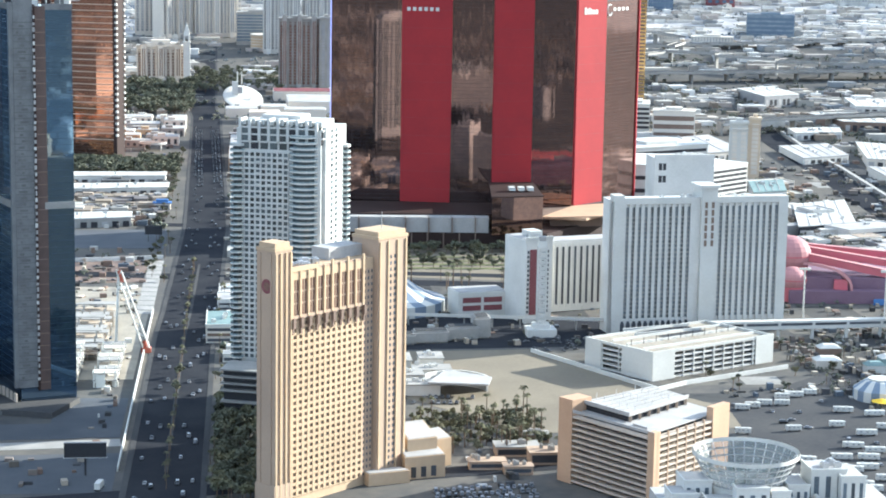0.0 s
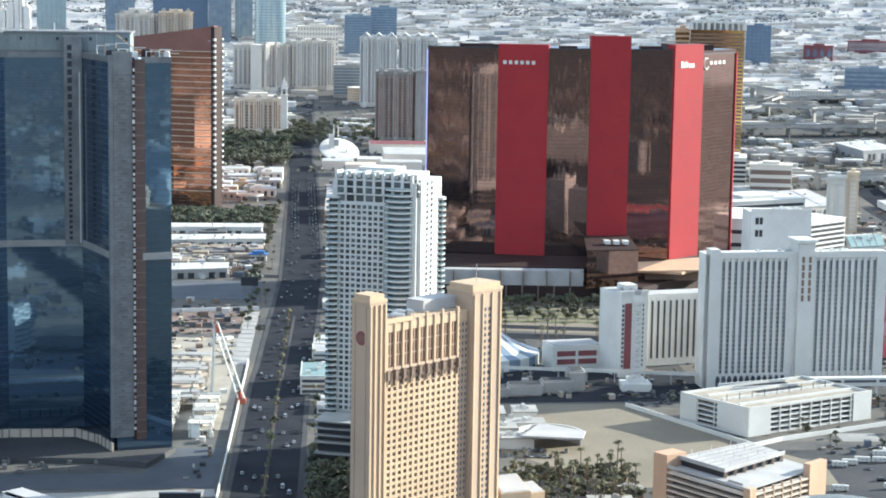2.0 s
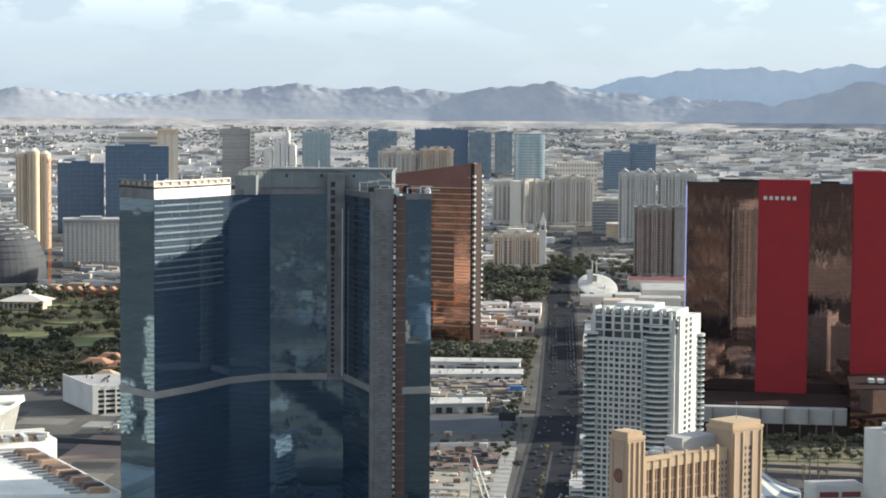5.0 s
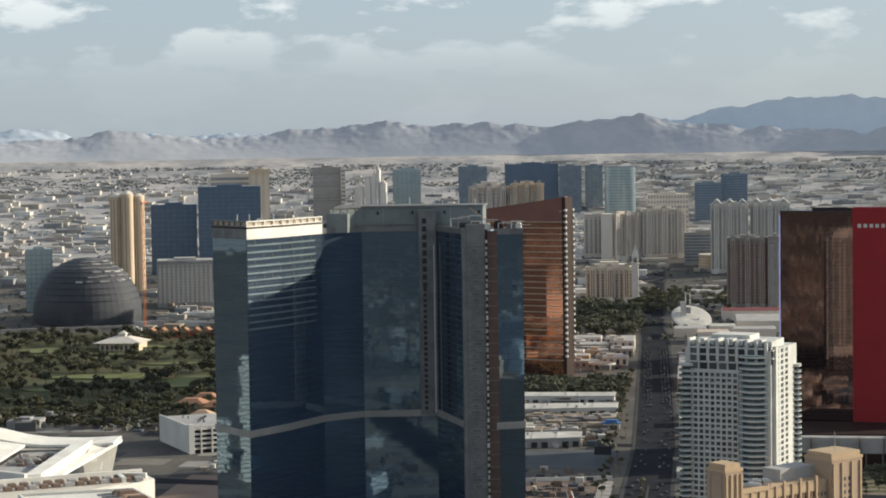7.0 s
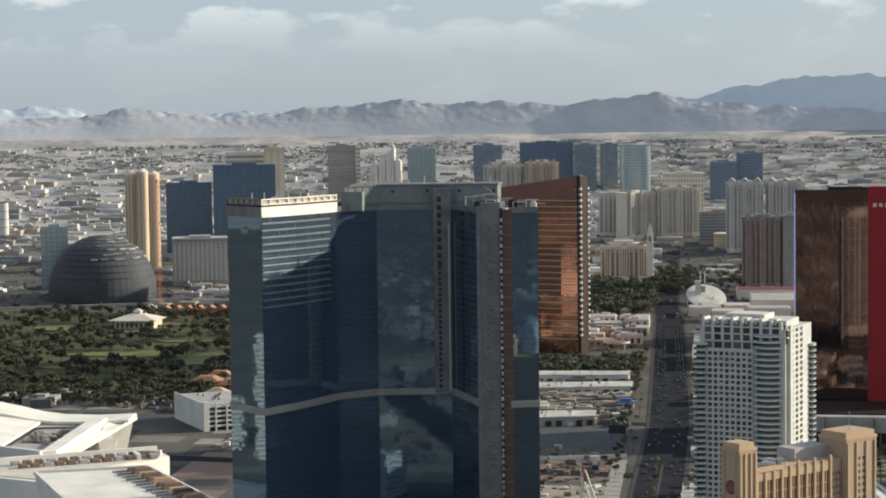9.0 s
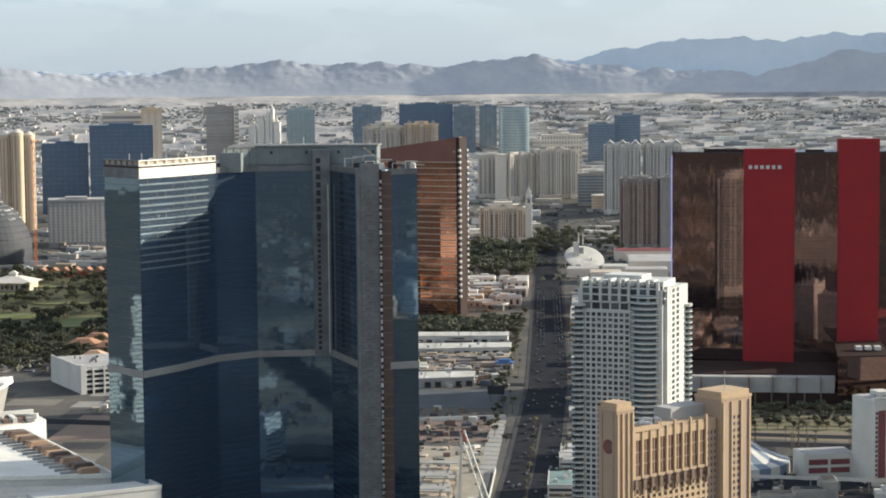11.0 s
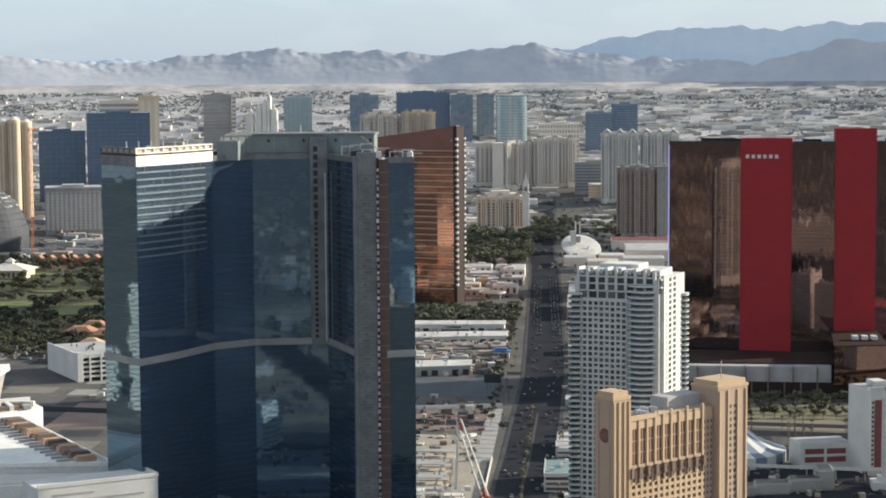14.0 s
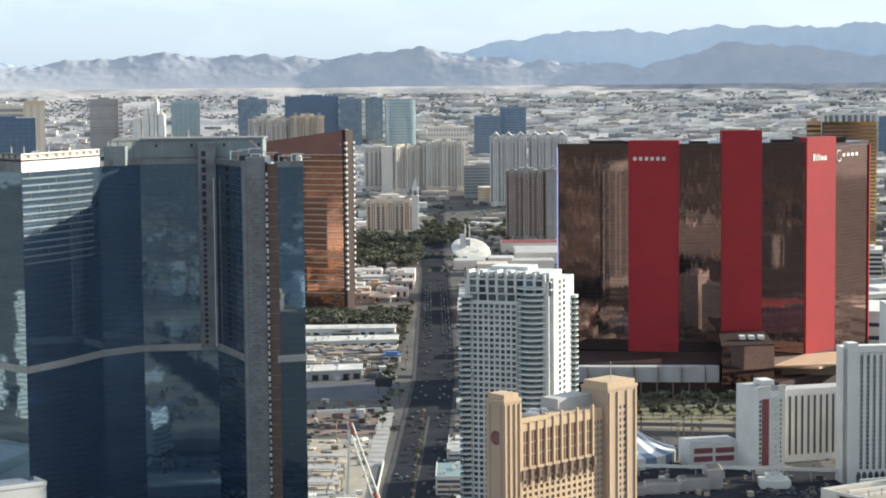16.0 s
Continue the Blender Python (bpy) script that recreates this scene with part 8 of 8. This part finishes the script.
strip("road_6", [(575, 1560), (590, 1640), (603, 1769), (618, 1940), (635, 2111), (648, 2280), (662, 2453), (690, 2640)], 17, 0.06, M["asphalt"], "dark road beside the rail yard", "road")
strip("road_7", [(640, 1640), (655, 1800), (672, 1974), (684, 2271), (712, 2450)], 9, 0.05, M["lot"], "dark rail bed beside the road", "railway bed")
strip("median_2", [(612, 1640), (626, 1769), (641, 1940), (658, 2111), (668, 2280), (684, 2453)], 2.2, 3.6, M["concrete"], "pale retaining wall between road and rails", "wall", 3.6)
strip("road_8", line((300, 1560), (700, 1700), 6), 8, 0.05, M["asphalt"], "asphalt street among warehouses", "road")


# ---- sheds and halls by the railway ----
def shed(label, pts, h, roof, wall="offwhite", bays=5):
    cx, cy = sum(p[0] for p in pts) / 4, sum(p[1] for p in pts) / 4
    g = on_ground(cx, cy)
    t = thing("warehouse", label, "warehouse", cx, cy, g, group="warehouses by the railway")
    part("wall", prism(pts, g - 3, g + h), M[wall], t)
    part("roof", prism([(cx + (x - cx) * 1.01, cy + (y - cy) * 1.01) for x, y in pts], g + h, g + h + 0.8), M[roof], t)
    a, b, c, d = pts
    for i in range(1, bays):
        f = i / bays
        m, w = along((d[0] + (c[0] - d[0]) * f, d[1] + (c[1] - d[1]) * f), (a[0] + (b[0] - a[0]) * f, a[1] + (b[1] - a[1]) * f))
        part("roof_seam", boxes((1, w - 1, -0.3, 0.3, g + h + 0.8, g + h + 1.2), m=m), M["roofgrey"], t)
    m, w = along(d, c)
    n = max(3, int(w / 9))
    for i in range(n):
        part("loading_door", boxes((w * (i + 0.2) / n, w * (i + 0.8) / n, -0.3, 0.3, g + 0.3, g + h * 0.65), m=m), M["dark"] if i % 3 else M["roofgrey"], t)
    roof_clutter(t, pts, g + h + 0.8, 5, int(cx), M["steel"], (1, 4))


for pts, h, roof, wall in (([(718, 2826), (779, 2868), (785, 2734), (725, 2694)], 14, "roofwhite", "farwin"), ([(752, 2576), (874, 2586), (838, 2446), (768, 2463)], 12, "roofwhite", "brown"),
                           ([(633, 2280), (700, 2308), (690, 2191), (628, 2158)], 7, "roofgrey", "white"), ([(511, 1784), (569, 1813), (536, 1672), (478, 1648)], 9, "roofwhite", "dark"),
                           ([(859, 2762), (922, 2731), (884, 2615), (834, 2627)], 10, "roofwhite", "offwhite"), ([(510, 1944), (550, 1962), (531, 1878), (494, 1862)], 9, "teal", "white"),
                           ([(735, 2310), (774, 2282), (722, 2127), (696, 2142)], 9, "roofwhite", "beige"), ([(675, 2075), (720, 2051), (690, 1924), (665, 1949)], 9, "roofgrey", "white"),
                           ([(689, 2445), (761, 2463), (746, 2400), (683, 2385)], 8, "roofwhite", "white"), ([(461, 2300), (569, 2371), (572, 2207), (440, 2135)], 10, "roofgrey", "beige"),
                           ([(600, 1600), (680, 1640), (690, 1560), (610, 1530)], 9, "roofwhite", "beige"), ([(520, 1560), (585, 1590), (580, 1500), (515, 1480)], 8, "roofgrey", "offwhite"),
                           ([(800, 2330), (880, 2350), (870, 2230), (790, 2215)], 10, "roofwhite", "beige"), ([(700, 1850), (780, 1880), (770, 1790), (690, 1770)], 9, "roofwhite", "offwhite"),
                           ([(-260, 2000), (-75, 2005), (-75, 1975), (-260, 1965)], 9, "roofwhite", "white"), ([(-190, 1925), (-70, 1940), (-70, 1905), (-190, 1885)], 7, "roofwhite", "white"), ([(-200, 1725), (-95, 1738), (-94, 1705), (-200, 1680)], 8, "roofwhite", "concrete"),
                           ([(-330, 1850), (-230, 1860), (-230, 1820), (-330, 1810)], 8, "roofwhite", "offwhite"), ([(-320, 1700), (-220, 1710), (-220, 1670), (-320, 1660)], 10, "roofgrey", "beige")):
    shed("flat-roofed pale warehouse shed with loading doors", pts, h, roof, wall)


# ---- hotel slabs outside the view that the glass towers mirror ----
def mirrored_slab(label, x, y, turn, w, d, h, wall="white"):
    """A banded slab: floor bands stand proud of dark window rows on its long faces."""
    t = thing("hotel_block", label, "hotel", x, y)
    m = pose(x, y, 0, 0, 0, turn)
    part("core", boxes((-w / 2, w / 2, -d / 2, d / 2, 0, h), m=m), M["greyglass"], t)
    part("band_field", boxes(*[(-w / 2 - 0.4, w / 2 + 0.4, -d / 2 - 0.4, d / 2 + 0.4, k * 3.6, min(h + 1, k * 3.6 + 2.2)) for k in range(int(h / 3.6) + 1)], m=m), M[wall], t, kind="stuff")
    part("roof", boxes((-w / 2 + 0.5, w / 2 - 0.5, -d / 2 + 0.5, d / 2 - 0.5, h + 1, h + 1.3), m=m), M["roofgrey"], t)
    part("end_wall", boxes((w / 2, w / 2 + 0.8, -d / 2 - 0.5, d / 2 + 0.5, 0, h + 1), m=m), M[wall], t)


mirrored_slab("white banded hotel slab across the golf course", -715, 1178, 90, 26, 16, 98)
mirrored_slab("lower white hotel slab beside a taller one", -760, 1250, 84, 60, 16, 40)
mirrored_slab("white banded motel block beside the boulevard", -135, 866, 135, 25, 10, 31)
for x, y, turn, w, h in ((235, 520, 120, 46, 26), (330, 400, 60, 50, 38), (150, 640, 120, 30, 16), (430, 240, 130, 60, 52), (520, 90, 50, 60, 60), (690, 900, 100, 60, 30), (860, 840, 80, 60, 42)):
    mirrored_slab("pale banded motel block of the old town", x, y, turn, w, 14, h, "offwhite")


# ---- low-rise city ----
KEEP = ((-340, -60, 880, 1690), (-66, -14, 0, 3300), (0, 110, 840, 1200), (70, 400, 1565, 1900), (85, 480, 840, 1500), (-560, -250, 980, 1560), (-660, -400, 1280, 1780), (-1070, -430, 1870, 2640), (-250, -110, 2050, 2340),
        (-990, -780, 2640, 2960), (110, 390, 1400, 1600), (566, 705, 1560, 2500), (-40, 160, 2550, 2840), (-90, 30, 1980, 2330), (390, 580, 1310, 1450), (560, 1320, 2950, 3060), (-120, 20, 2690, 2800))


def free(x, y, s):
    return not any(x0 - s < x < x1 + s and y0 - s < y < y1 + s for x0, x1, y0, y1 in KEEP)


def make_low(seed, w, d, h, wall, roof):
    rr = random.Random(seed)
    t = thing("low_building", "flat-roofed low building with rooftop plant", "building", group="low-rise buildings")
    wall_ = part("wall", boxes((-w / 2, w / 2, -d / 2, d / 2, -2, h)), M[wall], t)
    roof_ = part("roof", boxes((-w / 2 + 0.4, w / 2 - 0.4, -d / 2 + 0.4, d / 2 - 0.4, h, h + 0.12)), M[roof], t)
    part("parapet", boxes((-w / 2, w / 2, -d / 2, -d / 2 + 0.35, h, h + 0.9), (-w / 2, w / 2, d / 2 - 0.35, d / 2, h, h + 0.9), (-w / 2, -w / 2 + 0.35, -d / 2 + 0.36, d / 2 - 0.36, h, h + 0.9), (w / 2 - 0.35, w / 2, -d / 2 + 0.36, d / 2 - 0.36, h, h + 0.9)), M[wall], t)
    x, y, s = rr.uniform(-0.36, 0.36) * w, rr.uniform(-0.36, 0.36) * d, rr.uniform(1, 2.4)
    part("roof_unit", boxes((x - s, x + s, y - s * 0.7, y + s * 0.7, h + 0.1, h + 1.8)), M["steel"], roof_)
    for k in range(max(1, int(h / 4))):
        part("window_band", boxes((-w / 2 + 1, w / 2 - 1, -d / 2 - 0.1, -d / 2 + 0.1, k * 4 + 1.2, k * 4 + 2.7)), M["darkglass"], wall_)
    return t


protos = [make_low(1, 30, 20, 7, "offwhite", "roofwhite"), make_low(2, 46, 26, 8, "beige", "roofwhite"), make_low(3, 24, 22, 11, "white", "roofgrey"), make_low(4, 38, 18, 6, "brown", "roofgrey"), make_low(5, 60, 34, 9, "offwhite", "roofgrey"), make_low(6, 20, 16, 6, "cream", "roofwhite"), make_low(7, 52, 22, 12, "concrete", "roofwhite")]
rnd = random.Random(31)
placed = 0
for _ in range(2600):
    if placed >= 120:
        break
    a, d = rnd.uniform(-16, 20), rnd.uniform(1150, 2500)
    x, y = polar(a, d)
    if not free(x, y, 22) or y > 2480:
        continue
    put(protos[rnd.randrange(7)], x, y, turn=rnd.choice((0, 90)) + rnd.uniform(-4, 4) + (20 if x > 380 else 0), scale=rnd.uniform(0.6, 1.15))
    placed += 1


def scatter(name, label, mat, n, a0, a1, d0, d1, size, tall, seed, deep=1.0, power=1.0, yards=True):
    """One mesh of many plain low blocks, standing on the rising ground."""
    rr = random.Random(seed)
    verts, faces = [], []
    for _ in range(n):
        a, d = rr.uniform(a0, a1), d0 + (d1 - d0) * rr.random() ** power
        x, y = polar(a, d)
        w, l, h = rr.uniform(*size), rr.uniform(*size) * deep, rr.uniform(*tall)
        if 200 < d < 3400 and not free(x, y, w / 2):
            continue
        z = on_ground(x, y)
        c, s = math.cos(radians(rr.choice((0, 90, 12)))), math.sin(radians(rr.choice((0, 0, 12))))
        parts = [(w / 2, l / 2, z - 4, z + h)]
        if yards and rr.random() < 0.5:
            parts.append((w / 5, l / 5, z + h, z + h + rr.uniform(1, 3)))
        for hw, hl, z0, z1 in parts:
            k = len(verts)
            for zz in (z0, z1):
                verts += [(x + px * c - py * s, y + px * s + py * c, zz) for px, py in ((-hw, -hl), (hw, -hl), (hw, hl), (-hw, hl))]
            faces += [(k + 4, k + 5, k + 6, k + 7), (k, k + 1, k + 5, k + 4), (k + 1, k + 2, k + 6, k + 5), (k + 2, k + 3, k + 7, k + 6), (k + 3, k, k + 4, k + 7)]
    me = bpy.data.meshes.new(name)
    me.from_pydata(verts, [], faces)
    me.materials.append(M[mat])
    tagged(new(name, me), label, "buildings", kind="stuff")


scatter("low_rise_city", "dense mixed low buildings of the city", "vegas_low", 3600, -24, 24, 1150, 3000, (6, 30), (3, 9), 41)
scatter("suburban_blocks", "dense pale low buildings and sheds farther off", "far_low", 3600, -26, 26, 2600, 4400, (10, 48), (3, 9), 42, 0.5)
scatter("warehouse_belt", "white warehouse roofs across the valley", "ware", 2300, -4, 26, 3400, 4700, (14, 64), (3, 7), 43, 0.35, 0.8, False)
scatter("warehouse_belt", "scattered white roofs across the valley", "ware", 700, -26, -2, 3600, 4700, (10, 36), (2, 6), 44, 0.4, 0.9, False)
# These two are unseen: low blocks added for the glass towers to mirror.
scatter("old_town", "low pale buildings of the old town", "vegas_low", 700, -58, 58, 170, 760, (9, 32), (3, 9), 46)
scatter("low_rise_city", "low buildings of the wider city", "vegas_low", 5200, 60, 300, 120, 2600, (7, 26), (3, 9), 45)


def woods(name, n, a0, a1, d0, d1, seed, size):
    rr = random.Random(seed)
    verts, faces = [], []
    for _ in range(n):
        a, d = rr.uniform(a0, a1), rr.uniform(d0, d1)
        x, y = polar(a, d)
        if d < 2500 and not free(x, y, 3):
            continue
        if d > 2600 and noise.fractal(Vector((x * 0.006, y * 0.012, seed)), 0.8, 2.0, 3) < -0.05:
            continue
        z, s = on_ground(x, y), rr.uniform(*size)
        for _ in range(7):
            px, py, pz, q = x + rr.gauss(0, s * 0.5), y + rr.gauss(0, s * 0.5), z + rr.uniform(0.2, 1.1) * s, s * rr.uniform(0.25, 0.5)
            k = len(verts)
            verts += [(px - q, py, pz), (px + q * 0.4, py - q, pz + q * 0.3), (px + q, py + q * 0.5, pz), (px, py + q * 0.2, pz + q), (px, py, pz - q)]
            faces += [(k, k + 1, k + 3), (k + 1, k + 2, k + 3), (k + 2, k, k + 3), (k, k + 4, k + 1), (k + 1, k + 4, k + 2)]
    me = bpy.data.meshes.new(name)
    me.from_pydata(verts, [], faces)
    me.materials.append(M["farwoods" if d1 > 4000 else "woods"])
    tagged(new(name, me), "dark street trees among the low buildings", "trees", kind="stuff")


woods("street_trees", 2600, -24, 24, 1150, 3000, 51, (2.5, 5.5))
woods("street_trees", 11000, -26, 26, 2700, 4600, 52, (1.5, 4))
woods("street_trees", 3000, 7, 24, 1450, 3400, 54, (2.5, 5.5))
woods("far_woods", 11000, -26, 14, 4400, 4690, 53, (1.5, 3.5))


# lots, yards and their clutter between the buildings
def lots(name, seed, d0, d1, size):
    rr = random.Random(seed)
    verts, faces = [], []
    cell = size[1] * 2
    for i in range(int(-900 / cell), int(900 / cell)):
        for j in range(int(1000 / cell), int(2400 / cell)):
            w, l = rr.uniform(*size) * 0.95, rr.uniform(*size) * 0.95
            x, y = (i + 0.5) * cell + rr.uniform(-1, 1) * (cell / 2 - w), (j + 0.5) * cell + rr.uniform(-1, 1) * (cell / 2 - l)
            if (-66 < x + w and x - w < -6) or (-1070 < x < -420 and 1850 < y) or rr.random() < 0.25 or not d0 < math.hypot(x, y) < d1:
                continue
            z = on_ground(x, y) - 0.05
            k = len(verts)
            verts += [(x - w, y - l, z), (x + w, y - l, z), (x + w, y + l, z), (x - w, y + l, z)]
            faces.append((k, k + 1, k + 2, k + 3))
    me = bpy.data.meshes.new(name)
    me.from_pydata(verts, [], faces)
    me.materials.append(M["patch"])
    tagged(new(name, me), "patchwork of asphalt, dirt and concrete yards", "lots", kind="stuff")


lots("yard_patches", 61, 1100, 2200, (8, 24))
KEEP = ((-300, -66, 1590, 1690), (-262, -84, 985, 1180), (-66, -14, 0, 3300), (5, 110, 840, 960), (70, 400, 1660, 1900), (140, 260, 850, 960), (-560, -220, 980, 1560), (-660, -400, 1280, 1780), (-1070, -430, 1870, 2640), (-8, 70, 1100, 1185), (200, 335, 1100, 1215), (85, 260, 1000, 1215), (230, 370, 1235, 1300), (250, 345, 870, 1075), (105, 400, 1395, 1610), (-262, -84, 960, 1180), (-420, -240, 950, 1080))
scatter("yard_clutter", "small crates, sheds, tanks and skips in yards", "clutter", 2600, -16, 20, 900, 1500, (1.2, 5), (0.6, 3.2), 62, yards=False)
scatter("yard_clutter", "small sheds, trucks and skips farther off", "clutter", 4200, -18, 21, 1450, 2300, (1.8, 9), (1, 4.5), 63, yards=False)
scatter("fair_clutter", "small rides, huts and crates of a fairground", "clutter", 520, 15.5, 22.5, 1120, 1330, (1.2, 5), (0.8, 4), 65, yards=False)
woods("fair_trees", 140, 15.5, 22, 1080, 1330, 66, (1.5, 3))
woods("yard_trees", 900, -16, 20, 950, 2200, 64, (1.5, 3.2))
KEEP = ((-66, -14, 0, 3300), (-320, -95, 1680, 1740), (-262, -70, 1880, 2010))
scatter("block_clutter", "crowded small roofs, trucks and sheds beside the boulevard", "clutter", 900, -9, -1.9, 1700, 2030, (1.5, 9), (1, 5), 71, yards=False)
scatter("block_clutter", "crowded low roofs beside the boulevard", "vegas_low", 160, -9, -2.0, 1740, 1900, (8, 24), (3, 7), 72)
for i in range(60):  # street trees on the boulevard's far kerb
    put(rnd.choice((*trees[:3], palms[0])), -66 + rnd.uniform(-5, 2), 1450 + i * 14 + rnd.uniform(-4, 4), turn=rnd.uniform(0, 360), scale=rnd.uniform(0.5, 0.9))
